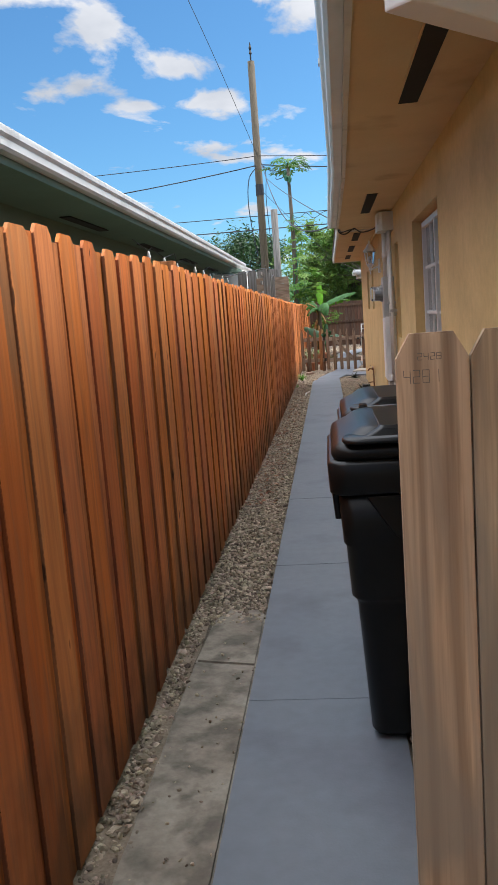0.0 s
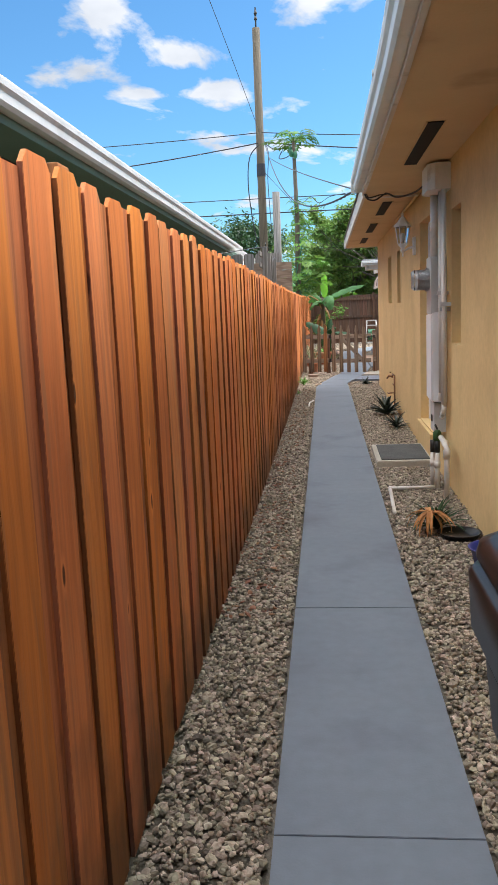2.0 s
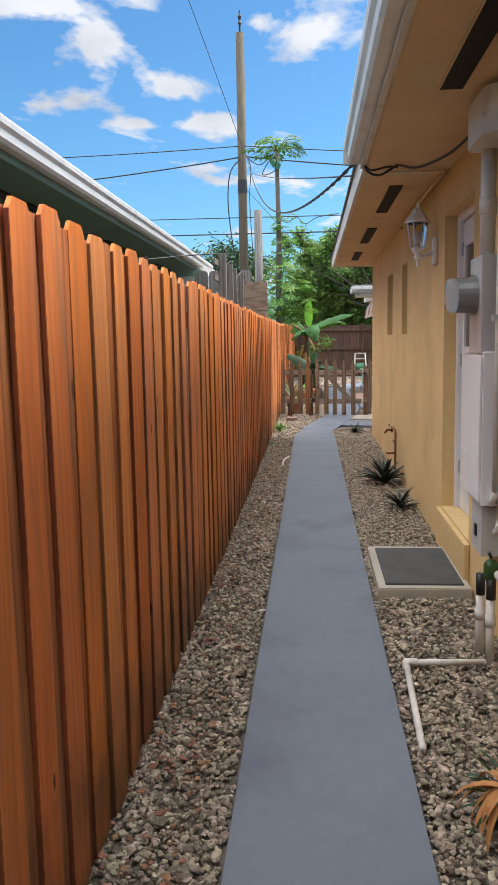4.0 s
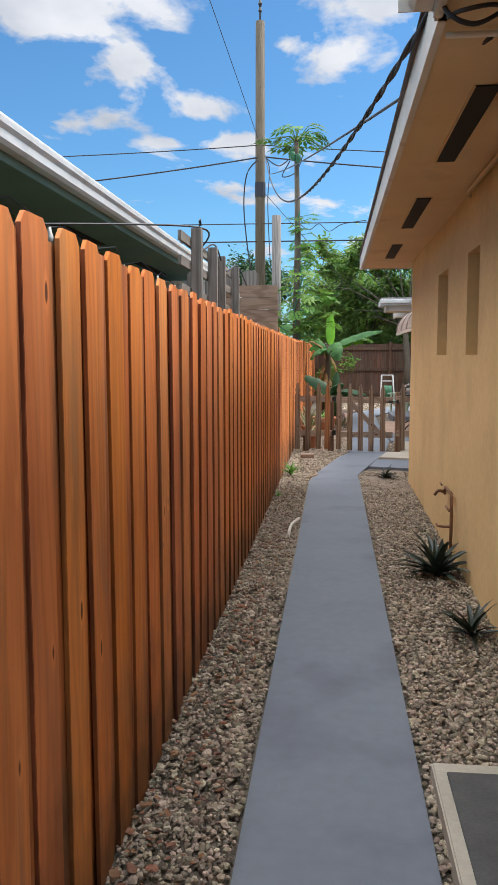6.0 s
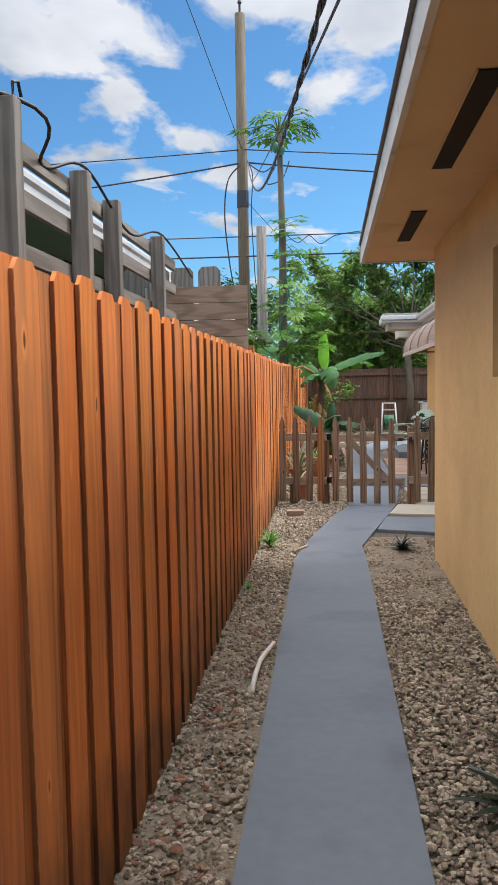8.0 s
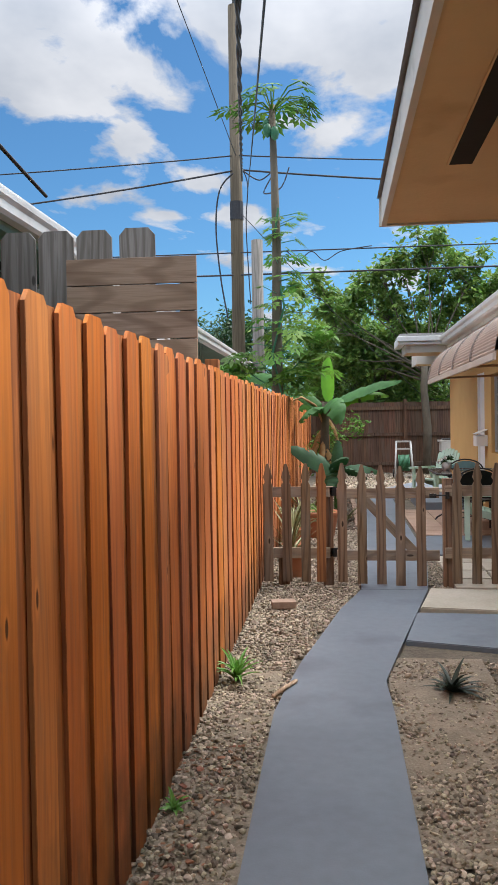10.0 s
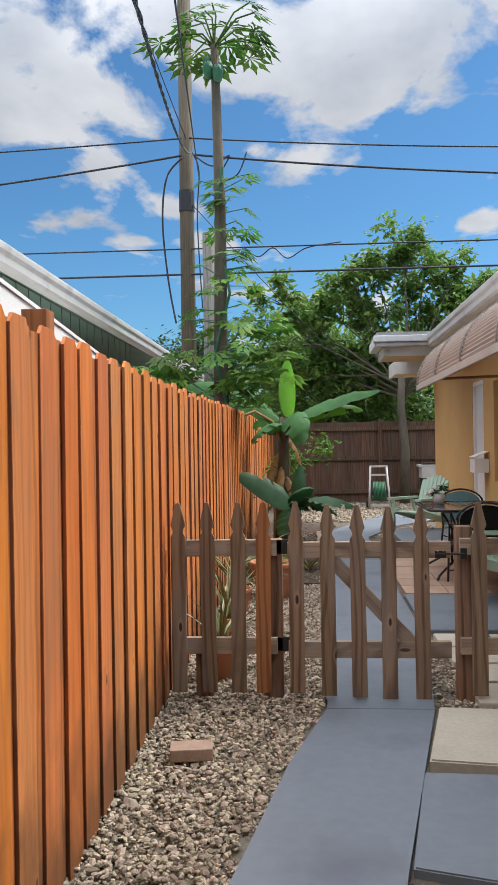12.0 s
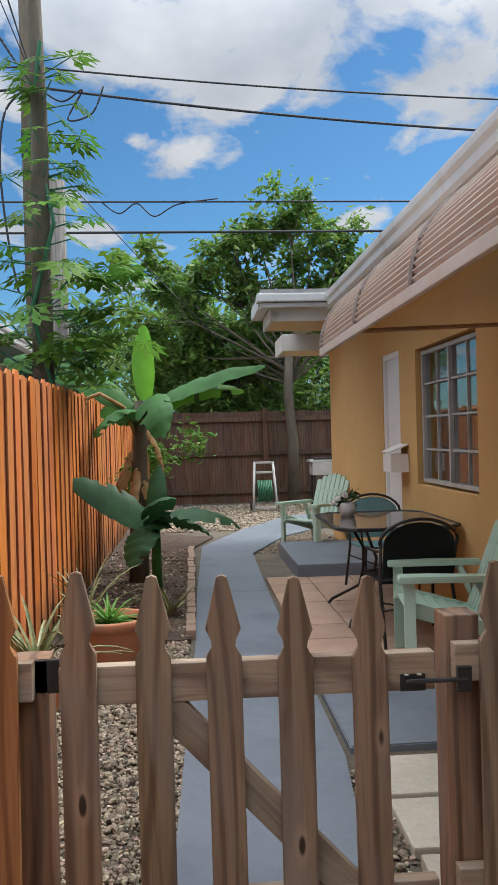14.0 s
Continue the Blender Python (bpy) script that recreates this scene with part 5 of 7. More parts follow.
def build_openings():
    window_in("window_1", 2.70, 5.87, 7.46, 0.68, 2.22, 4, 4, "white multi-pane window set in the yellow wall")
    part("curtain", bx(2.80, 2.81, 5.9, 7.45, 0.6, 2.3), "curtain")["label"] = "pale curtain behind the window panes"
    window_in("window_2", 2.70, 8.92, 9.32, 1.19, 2.18, 1, 3, "narrow white window deep in the yellow wall", mull=False)
    window_in("window_3", 2.70, 13.64, 14.06, 1.52, 2.17, 1, 2, "narrow white window deep in the yellow wall", mull=False)
    window_in("window_4", 2.70, 15.05, 15.62, 1.52, 2.17, 1, 2, "narrow white window deep in the yellow wall", mull=False)
    window_in("window_5", 4.03, 24.38, 25.80, 0.95, 2.05, 4, 4, "grey-white multi-pane window beside the patio table", paint="window_grey")
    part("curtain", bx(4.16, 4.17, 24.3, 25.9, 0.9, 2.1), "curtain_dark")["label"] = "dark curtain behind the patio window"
    struct(part("sill_window", bx(2.555, 2.60, 5.82, 7.5, 0.61, 0.658, 0.004), "stucco"))
    struct(part("sill_door", bx(2.55, 2.584, 10.40, 11.48, 0.0, 0.26, 0.006), "stucco"))
    # side door
    d = thing("door_1", "closed white panelled side door with glass light", "door", (2.70, 10.45, 0.27))
    fr = bx(-0.03, 0.04, 0, 0.06, 0, 2.03)
    box(fr, -0.03, 0.04, 0.94, 1.0, 0, 2.03)
    box(fr, -0.03, 0.04, 0.061, 0.939, 1.98, 2.03)
    part("door_frame", fr, "white", d)
    leaf = part("door_leaf", bx(0.0, 0.04, 0.065, 0.935, 0.01, 1.975, 0.003), "white", d)
    for z0, z1 in ((0.15, 0.45), (0.6, 0.95)):
        for y0, y1 in ((0.16, 0.45), (0.55, 0.84)):
            part("panel", bx(-0.012, -0.001, y0, y1, z0, z1, 0.005), "white", leaf)
    lf = bx(-0.02, -0.001, 0.20, 0.80, 1.10, 1.14)
    box(lf, -0.02, -0.001, 0.20, 0.80, 1.80, 1.84)
    box(lf, -0.02, -0.001, 0.20, 0.24, 1.141, 1.799)
    box(lf, -0.02, -0.001, 0.76, 0.80, 1.141, 1.799)
    part("light_frame", lf, "white", leaf)
    part("pane", bx(-0.006, -0.002, 0.24, 0.76, 1.14, 1.80), "table_glass", leaf)
    part("door_handle", tube(bmesh.new(), [(-0.001, 0.13, 0.98), (-0.05, 0.13, 0.98), (-0.05, 0.24, 0.98)], 0.010), "grey_metal", leaf, "brushed metal lever handle", True)
    for z in (0.25, 1.0, 1.75):
        part("hinge", tube(bmesh.new(), [(-0.006, 0.935, z), (-0.006, 0.935, z + 0.09)], 0.008), "grey_metal", leaf)
    # patio door
    d = thing("door_2", "closed white patio door in the ochre wall", "door", (4.02, 26.35, 0.13))
    fr = bx(-0.06, 0.04, 0, 0.05, 0, 2.0)
    box(fr, -0.06, 0.04, 0.60, 0.65, 0, 2.0)
    box(fr, -0.06, 0.04, 0.051, 0.599, 1.95, 2.0)
    part("door_frame", fr, "white", d)
    leaf = part("door_leaf", bx(-0.03, 0.01, 0.052, 0.598, 0.0, 1.949, 0.003), "white", d)
    part("door_handle", tube(bmesh.new(), [(-0.03, 0.12, 0.95), (-0.08, 0.12, 0.95)], 0.02), "grey_metal", leaf, "metal knob", True)
    m = thing("mailbox", "small white wall box with sloping lid beside the door", "mailbox", (3.945, 26.22, 1.02))
    part("body", prism(bmesh.new(), [(0, -0.14), (0, 0.14), (-0.16, 0.14), (-0.16, -0.14)], 0, 0.16, 0.004), "white", m)
    lid = part("lid", bx(-0.18, 0, -0.15, 0.15, 0, 0.012), "white", m)
    lid.rotation_euler, lid.location = (0, radians(-22), 0), (0.0, 0, 0.24)


def build_services():
    X = 2.585
    c = thing("cable_box", "cream boxed-in top of the electrical riser under the soffit", "electrical box", (X, 9.6, 2.36))
    part("body", prism(bmesh.new(), [(0, -0.24), (0, 0.22), (-0.15, 0.20), (-0.175, 0.14), (-0.175, -0.18), (-0.12, -0.24)], 0, 0.20, 0.006), "pvc", c)
    m = thing("electric_meter", "grey meter box with round glass electric meter on the wall", "electric meter", (X, 9.72, 1.40))
    part("box", bx(-0.13, 0, -0.14, 0.14, 0, 0.46, 0.006), "grey_metal", m)
    bm = lathe(bmesh.new(), [(0.095, 0), (0.10, 0.02), (0.085, 0.03), (0.085, 0.12), (0.07, 0.14), (0.0, 0.145)], 20)
    g = part("glass_cover", bm, "glass", m, smooth=True)
    g.rotation_euler, g.location = (0, radians(-90), 0), (-0.13, 0, 0.28)
    bm = lathe(bmesh.new(), [(0.07, 0), (0.07, 0.09), (0.0, 0.091)], 16)
    g = part("dial", bm, "grey_metal", m)
    g.rotation_euler, g.location = (0, radians(-90), 0), (-0.131, 0, 0.28)
    p = thing("breaker_panel", "tall white electrical panel with door, on the wall", "electrical box", (X, 9.72, 0.67))
    part("box", bx(-0.12, 0, -0.16, 0.16, 0, 0.74, 0.006), "white", p)
    part("door", bx(-0.132, -0.121, -0.15, 0.15, 0.02, 0.72, 0.004), "white", p)
    b = thing("disconnect_box", "small grey electrical box under the panel", "electrical box", (X, 9.74, 0.405))
    part("box", bx(-0.10, 0, -0.12, 0.12, 0, 0.25, 0.005), "grey_metal", b)
    part("hasp", bx(-0.11, -0.101, -0.02, 0.02, 0.08, 0.14, 0.002), "black", b)
    r = thing("electrical_riser", "thick painted conduit from meter box to the soffit", "conduit", (X, 9.72, 1.86))
    part("pipe", tube(bmesh.new(), [(-0.075, 0.02, 0.0), (-0.075, 0.02, 0.50)], 0.036, 14), "pvc", r, smooth=True)
    part("coupling", tube(bmesh.new(), [(-0.075, 0.02, 0.20), (-0.075, 0.02, 0.28)], 0.041, 14), "pvc", r, smooth=True)
    for k, (y, x, z0) in enumerate(((9.52, -0.06, 0.75), (9.45, -0.05, 0.62), (9.38, -0.05, 0.66))):
        r = thing("conduit", "slim painted conduit running up the yellow wall", "conduit", (X, y, z0))
        part("pipe", tube(bmesh.new(), [(x, 0, 0), (x, 0, 2.36 - z0)], 0.017, 10), "pvc", r, smooth=True)
        part("clip", bx(x - 0.03, 0, -0.03, 0.03, 0.8, 0.83), "grey_metal", r)
        part("elbow", tube(bmesh.new(), [(x, 0, 0), (x, 0.03, -0.05), (x, 0.08, -0.07)], 0.020, 10), "pvc", r, smooth=True)
    for y, x, h in ((9.45, 2.45, 0.30), (9.32, 2.47, 0.32)):
        r = thing("water_pipe", "white plastic pipe standing in the gravel by the wall", "pipe", (x, y, -0.03))
        part("pipe", tube(bmesh.new(), [(0, 0, 0), (0, 0, h)], 0.020, 12), "pvc", r, smooth=True)
        part("coupling", tube(bmesh.new(), [(0, 0, h * 0.6), (0, 0, h * 0.6 + 0.05)], 0.025, 12), "pvc", r, smooth=True)
        part("stub", tube(bmesh.new(), [(0, 0, h), (0, 0, h + 0.10)], 0.022, 12), "black", r, smooth=True)
    r = thing("water_pipe", "bent white plastic pipe with elbow going into the gravel", "pipe", (2.49, 8.95, -0.03))
    part("pipe", tube(bmesh.new(), [(0, 0, 0), (0, 0, 0.38), (0, 0.02, 0.425), (0, 0.06, 0.44), (0, 0.32, 0.45)], 0.021, 12), "pvc", r, smooth=True)
    part("elbow", tube(bmesh.new(), [(0, 0, 0.34), (0, 0.0, 0.40), (0, 0.03, 0.44), (0, 0.08, 0.445)], 0.028, 12), "pvc", r, smooth=True)
    v = thing("valve", "green cast water valve with black handle", "valve", (2.47, 9.33, 0.42))
    part("body", lathe(bmesh.new(), [(0.02, -0.05), (0.034, -0.03), (0.034, 0.03), (0.02, 0.05)], 12), "foliage_dark", v, smooth=True)
    part("handle", tube(bmesh.new(), [(0, 0, 0.06), (-0.02, -0.04, 0.10)], 0.008), "black", v)
    t = thing("garden_tap", "weathered copper pipe and tap on the yellow wall", "tap", (2.55, 14.3, 0.0))
    part("pipe", tube(bmesh.new(), [(0, 0, -0.05), (0, 0, 0.46), (0, 0.03, 0.48), (0, 0.34, 0.48), (0, 0.36, 0.46), (0, 0.36, 0.42)], 0.012), "copper", t, smooth=True)
    part("upper_loop", tube(bmesh.new(), [(0, 0, 0.24), (-0.05, 0, 0.24), (-0.08, 0.12, 0.22), (-0.08, 0.2, 0.22)], 0.010), "copper", t, smooth=True)
    part("spout", tube(bmesh.new(), [(0, 0.36, 0.44), (-0.05, 0.37, 0.45), (-0.08, 0.37, 0.41)], 0.013), "copper", t, smooth=True)
    part("stem", tube(bmesh.new(), [(0, 0.1, 0.34), (0, 0.28, 0.34)], 0.010), "copper", t, smooth=True)
    part("handle", tube(bmesh.new(), [(-0.03, 0.33, 0.50), (-0.03, 0.41, 0.50)], 0.008), "copper", t)
    p = thing("floor_pipe", "white plastic pipe bent at a corner on the gravel", "pipe", (2.08, 9.24, 0.015))
    part("pipe", tube(bmesh.new(), [(0.0, 0.0, 0), (0.36, 0.02, 0)], 0.014, 8), "pvc", p, smooth=True)
    part("pipe", tube(bmesh.new(), [(0.0, 0.0, 0), (-0.03, -0.78, 0)], 0.014, 8), "pvc", p, smooth=True)
    part("elbow", tube(bmesh.new(), [(0.05, 0.003, 0), (0.0, 0.0, 0), (-0.003, -0.05, 0)], 0.020, 8), "pvc", p, smooth=True)
    p = thing("loose_pipe", "curved piece of white plastic pipe lying on gravel", "pipe", (1.32, 14.9, 0.012))
    part("pipe", tube(bmesh.new(), [(0, 0, 0), (-0.005, 0.2, 0.004), (0.002, 0.42, 0.004), (0.03, 0.6, 0), (0.055, 0.72, 0)], 0.013, 8), "pvc", p, smooth=True)
    # conduit under the eave joint
    r = thing("soffit_conduit", "painted conduit along the soffit corner and wall", "conduit", (2.56, 11.25, 2.555))
    part("pipe", tube(bmesh.new(), [(-0.02, 0, 0), (-0.02, 2.6, 0), (0.0, 2.66, -0.02)], 0.013, 8), "soffit", r, smooth=True)
    part("cross_pipe", tube(bmesh.new(), [(-0.52, -0.02, 0.0), (-0.02, -0.02, 0.0)], 0.011, 8), "pvc", r, smooth=True)
    k = thing("door_mat_frame", "cream concrete pad on the gravel below the side door", "step", (2.04, 10.23, -0.03))
    part("pad", prism(bmesh.new(), [(0, 0), (0.53, 0.0), (0.53, 0.94), (0, 0.94)], 0, 0.075, 0.006), "cream_slab", k)
    q = thing("door_mat", "grey rubber mat lying on the concrete pad", "mat", (2.085, 10.29, 0.0455))
    part("mat", prism(bmesh.new(), [(0, 0), (0.45, 0.0), (0.45, 0.80), (0, 0.80)], 0, 0.010, 0.003), "rubber", q)


def build_lantern():
    l = thing("wall_lantern", "white coach lantern with clear glass panels on the wall", "wall lamp", (2.585, 11.82, 2.0))
    l.scale = (0.87, 0.87, 0.87)
    l.location.z = 2.03
    part("wall_plate", bx(-0.035, 0, -0.055, 0.055, -0.03, 0.19, 0.01), "white", l)
    part("arm", tube(bmesh.new(), [(-0.03, 0, 0.07), (-0.10, 0, 0.05), (-0.13, 0, 0.03), (-0.16, 0, 0.06)], 0.014, 8), "white", l, smooth=True)
    part("base", lathe(bmesh.new(), [(0.0, -0.09), (0.012, -0.08), (0.010, -0.04), (0.03, -0.01), (0.022, 0.02), (0.055, 0.06), (0.06, 0.075)], 6, (-0.16, 0, 0.04)), "white", l)
    g = part("glass_cover", lathe(bmesh.new(), [(0.055, 0.0), (0.085, 0.20)], 6, (-0.16, 0, 0.118)), "glass", l)
    g.visible_shadow = False
    bm = bmesh.new()
    for k in range(6):
        a = math.pi * 2 * k / 6
        tube(bm, [(-0.16 + 0.058 * math.cos(a), 0.058 * math.sin(a), 0.115), (-0.16 + 0.088 * math.cos(a), 0.088 * math.sin(a), 0.32)], 0.006, 5)
    part("cage", bm, "white", l)
    part("roof", lathe(bmesh.new(), [(0.11, 0.318), (0.105, 0.335), (0.06, 0.385), (0.035, 0.43), (0.015, 0.44), (0.02, 0.46), (0.006, 0.49), (0.0, 0.51)], 6, (-0.16, 0, 0)), "white", l)
    part("bulb", lathe(bmesh.new(), [(0.012, 0.13), (0.03, 0.20), (0.025, 0.235), (0.0, 0.25)], 10, (-0.16, 0, 0)), "white", l, smooth=True)


build_vents()
build_openings()
build_services()
build_lantern()


# ---- cables to the house ----
def loose_cable(name, label, loc, pts, r, twist=0.0, material="cable"):
    c = thing(name, label, "cable", loc)
    pts = [Vector(p) - Vector(loc) for p in pts]
    # smooth the line
    out = []
    for i in range(len(pts) - 1):
        p0, p1, p2, p3 = pts[max(i - 1, 0)], pts[i], pts[i + 1], pts[min(i + 2, len(pts) - 1)]
        for k in range(8):
            u = k / 8
            out.append(0.5 * ((2 * p1) + (-p0 + p2) * u + (2 * p0 - 5 * p1 + 4 * p2 - p3) * u * u + (-p0 + 3 * p1 - 3 * p2 + p3) * u ** 3))
    out.append(pts[-1])
    if twist:
        dense = [out[0].lerp(out[0], 0)]
        dense = []
        for a, b in zip(out, out[1:]):
            n = max(1, int((b - a).length / 0.07))
            dense += [a.lerp(b, k / n) for k in range(n)]
        dense.append(out[-1])
        run, strands = 0.0, ([], [])
        for i, p in enumerate(dense):
            run += (p - dense[max(0, i - 1)]).length
            ph = run * 2 * math.pi / twist
            o = Vector((math.cos(ph), 0, math.sin(ph))) * r * 0.9
            strands[0].append(p + o)
            strands[1].append(p - o)
        for q in strands:
            part("strand", tube(bmesh.new(), q, r, 6), material, c, smooth=True)
    else:
        part("cable", tube(bmesh.new(), out, r, 6), material, c, smooth=True)
    return c


def sagged(a, b, sag, n=14):
    a, b = Vector(a), Vector(b)
    return [tuple(a.lerp(b, i / n) - Vector((0, 0, sag * 4 * (i / n) * (1 - i / n)))) for i in range(n + 1)]


loose_cable("service_cable", "twisted black service cable from pole to house eave", (2.04, 11.16, 2.70), sagged((2.04, 11.16, 2.70), (-0.42, 32.95, 7.45), 1.0), 0.0085, 0.7)
loose_cable("drop_cable", "black drop cable from pole down to the house soffit", (2.2, 11.3, 2.57), sagged((2.2, 11.3, 2.57), (-0.3, 33, 6.9), 0.10), 0.009)
loose_cable("soffit_cable", "looped black cable hanging under the soffit", (2.02, 11.0, 2.55), [(2.0, 11.15, 2.66), (2.02, 11.0, 2.53), (2.10, 11.0, 2.50), (2.20, 11.05, 2.56), (2.23, 11.0, 2.555), (2.30, 10.7, 2.48), (2.42, 10.3, 2.47), (2.5, 9.95, 2.52)], 0.008)
loose_cable("soffit_cable", "second black cable loop under the soffit edge", (2.02, 11.05, 2.56), [(2.03, 11.12, 2.57), (2.05, 10.95, 2.52), (2.15, 10.98, 2.545), (2.22, 11.08, 2.56)], 0.007)
loose_cable("pole_cable", "black cable hanging in a loop beside the pole", (-0.85, 32.9, 6.9), [(-0.62, 32.85, 7.3), (-0.95, 32.85, 6.9), (-1.05, 32.85, 6.0), (-0.95, 32.85, 4.8), (-0.8, 32.85, 3.9)], 0.02)
loose_cable("pole_cable", "black cable dropping down the pole", (-0.3, 32.85, 6.9), [(-0.42, 32.85, 7.4), (-0.28, 32.85, 7.0), (-0.33, 32.85, 6.0), (-0.25, 32.85, 4.2)], 0.014)
loose_cable("pole_cable", "tangled black cable beside the pole", (0.1, 32.9, 7.0), [(-0.4, 32.85, 7.35), (0.0, 32.85, 7.1), (0.35, 32.85, 7.3), (0.1, 32.85, 6.8), (0.5, 32.85, 6.9), (0.7, 32.9, 7.38)], 0.016)
loose_cable("guy_wire", "thin wire rising from the pole overhead", (-0.6, 33, 7.7), [(-0.55, 32.9, 7.7), (-1.2, 25, 9.5), (-1.5, 12, 10.0), (-1.7, 0, 10.4)], 0.009)
loose_cable("guy_wire", "thin wire running down beside the pole", (0.3, 33, 5.5), [(-0.48, 33, 6.4), (1.9, 34, 3.9), (4.2, 35.62, 1.85)], 0.008)
loose_cable("overhead_cable", "tangled black wires along the crossing cable", (0.9, 33.05, 5.4), [(0.6, 33, 5.45), (0.9, 33, 5.25), (1.2, 33, 5.42), (1.5, 33, 5.2), (1.9, 33, 5.4), (2.6, 33, 5.5)], 0.012)


# ---- beyond the fence: grey posts, boards ----
def build_screen():
    f = thing("grey_trellis", "weathered grey posts and rails above the board fence", "trellis", (0.85, 13.3, 0))
    for y, top in ((0.03, 2.27), (0.68, 2.24), (1.09, 2.23), (1.95, 2.24)):
        bm = bx(-0.045, 0.02, y - 0.028, y + 0.028, 0.0, top, 0.004)
        part("post", bm, "grey_wood", f)
    for z in (1.86, 2.02, 2.16):
        part("rail", bx(-0.068, -0.047, -0.3, 2.6, z, z + 0.055), "grey_board", f)
    part("hook", tube(bmesh.new(), [(0, 0.05, 2.27), (0, 0.05, 2.32), (0.0, 0.09, 2.335), (0, 0.11, 2.30)], 0.005), "black", f)
    p = thing("board_screen", "sun-bleached horizontal board screen above the fence", "screen", (0.28, 18.2, 0))
    for i in range(5):
        part("board", bx(0.0, 0.715, 0.0, 0.02, 2.352 - 0.148 * (i + 1), 2.346 - 0.148 * i, 0.002), "cream_wood", p)
    part("post", bx(0.62, 0.70, 0.022, 0.10, 0, 2.34), "grey_wood", p)
    part("post", bx(0.03, 0.11, 0.022, 0.10, 0, 2.34), "grey_wood", p)
    q = thing("grey_boards", "grey dog-ear boards standing behind the board screen", "fence", (0.0, 18.34, 0))
    for x in (-0.14, 0.08, 0.30, 0.545):
        b = part("board", prism(bmesh.new(), [(0, 0), (0.20, 0), (0.20, 2.49), (0.165, 2.53), (0.035, 2.53), (0, 2.49)], 0, 0.02, 0.002), "grey_board", q)
        b.rotation_euler, b.location = (radians(90), 0, 0), (x, 0, random.uniform(-0.01, 0.015))
    # string lights under the neighbour's eave
    s = thing("string_lights", "black string lights with clear bulbs under the eave", "string lights", (-0.5, 10.0, 2.6))
    pts = []
    for i in range(16):
        pts.append((0.05 * math.sin(i * 2.1), i * 0.62, -0.04 - (0.10 if i % 2 else 0.0)))
    part("wire", tube(bmesh.new(), pts, 0.006, 5), "cable", s)
    bulb = None
    for i in range(1, 16, 2):
        if bulb is None:
            bulb = part("bulb", lathe(bmesh.new(), [(0.015, 0.0), (0.018, -0.03), (0.032, -0.07), (0.028, -0.10), (0.0, -0.115)], 10), "pvc", s, smooth=True)
            bulb.location = pts[i]
        else:
            again(bulb, s, pts[i])
    loose_cable("garden_cable", "black cable strung along the grey posts", (0.85, 13.3, 2.3), [(0.2, 12.0, 2.1), (0.85, 13.35, 2.28), (0.8, 13.7, 2.19), (0.85, 14.0, 2.26), (0.83, 14.7, 2.16), (0.85, 15.3, 2.26), (0.8, 16.5, 2.2)], 0.006)


build_screen()


def build_hanging_wires():
    g = random.Random(17)
    s = thing("hanging_wire", "thin dark wires hanging from a line under the white gutter", "wire", (-0.42, 22.2, 2.695))
    line = part("line", tube(bmesh.new(), [(0, 0, 0), (0.02, 2.5, -0.02), (0, 5.0, 0)], 0.005, 5), "cable", s)
    for k in range(16):
        y = 0.2 + 0.29 * k
        part("wire", tube(bmesh.new(), [(0.01, y, 0.0), (0.01 + g.uniform(-.02, .02), y, -0.02 - g.uniform(0.12, 0.34))], 0.0035, 4), "cable", line)
    f = thing("floodlight", "small white twin floodlight under the dark eave", "flood lamp", (-0.75, 23.4, 2.70))
    part("mount", lathe(bmesh.new(), [(0.05, -0.03), (0.05, 0.0)], 14), "white", f, smooth=True)
    for y in (-0.07, 0.07):
        part("lamp_head", tube(bmesh.new(), [(0, y * 0.4, -0.02), (0.03, y, -0.09), (0.10, y * 1.5, -0.15)], 0.025, 10, 0.055), "white", f, smooth=True)


build_hanging_wires()


# ---- plants ----
def blade(bm, base, yaw, length, width, rise, droop, seg=6, fold=0.25, wave=0.0):
    """A strap leaf as a folded, arching strip."""
    base, rows = Vector(base), []
    d, side = Vector((math.cos(yaw), math.sin(yaw), 0)), Vector((-math.sin(yaw), math.cos(yaw), 0))
    p, ang = base.copy(), rise
    for i in range(seg + 1):
        u = i / seg
        w = width * (1 - u) ** 0.6 * (0.55 + 0.45 * min(1, u * 4)) if i < seg else 0.001
        up = Vector((0, 0, 1)) * math.cos(ang) - d * math.sin(ang)
        rows.append([bm.verts.new(p - side * w / 2 + up * w * fold), bm.verts.new(p), bm.verts.new(p + side * w / 2 + up * w * fold)])
        p = p + (d * math.cos(ang) + Vector((0, 0, 1)) * math.sin(ang)) * (length / seg)
        ang -= droop / seg
    for a, b in zip(rows, rows[1:]):
        for k in (0, 1):
            bm.faces.new((a[k], a[k + 1], b[k + 1], b[k]))


def rosette(name, label, loc, n, length, width, material, seed, rise=(0.5, 1.3), droop=1.0, category="plant", parent=None):
    g = random.Random(seed)
    t = parent or thing(name, label, category, loc)
    for k in range(n):
        bm = bmesh.new()
        blade(bm, (0, 0, 0), k * 2.4 + g.uniform(-.3, .3), length * g.uniform(0.7, 1.1), width * g.uniform(0.8, 1.15), g.uniform(*rise), droop * g.uniform(0.6, 1.3))
        part("leaf", bm, material, t, loc=loc if parent else None)
    return t


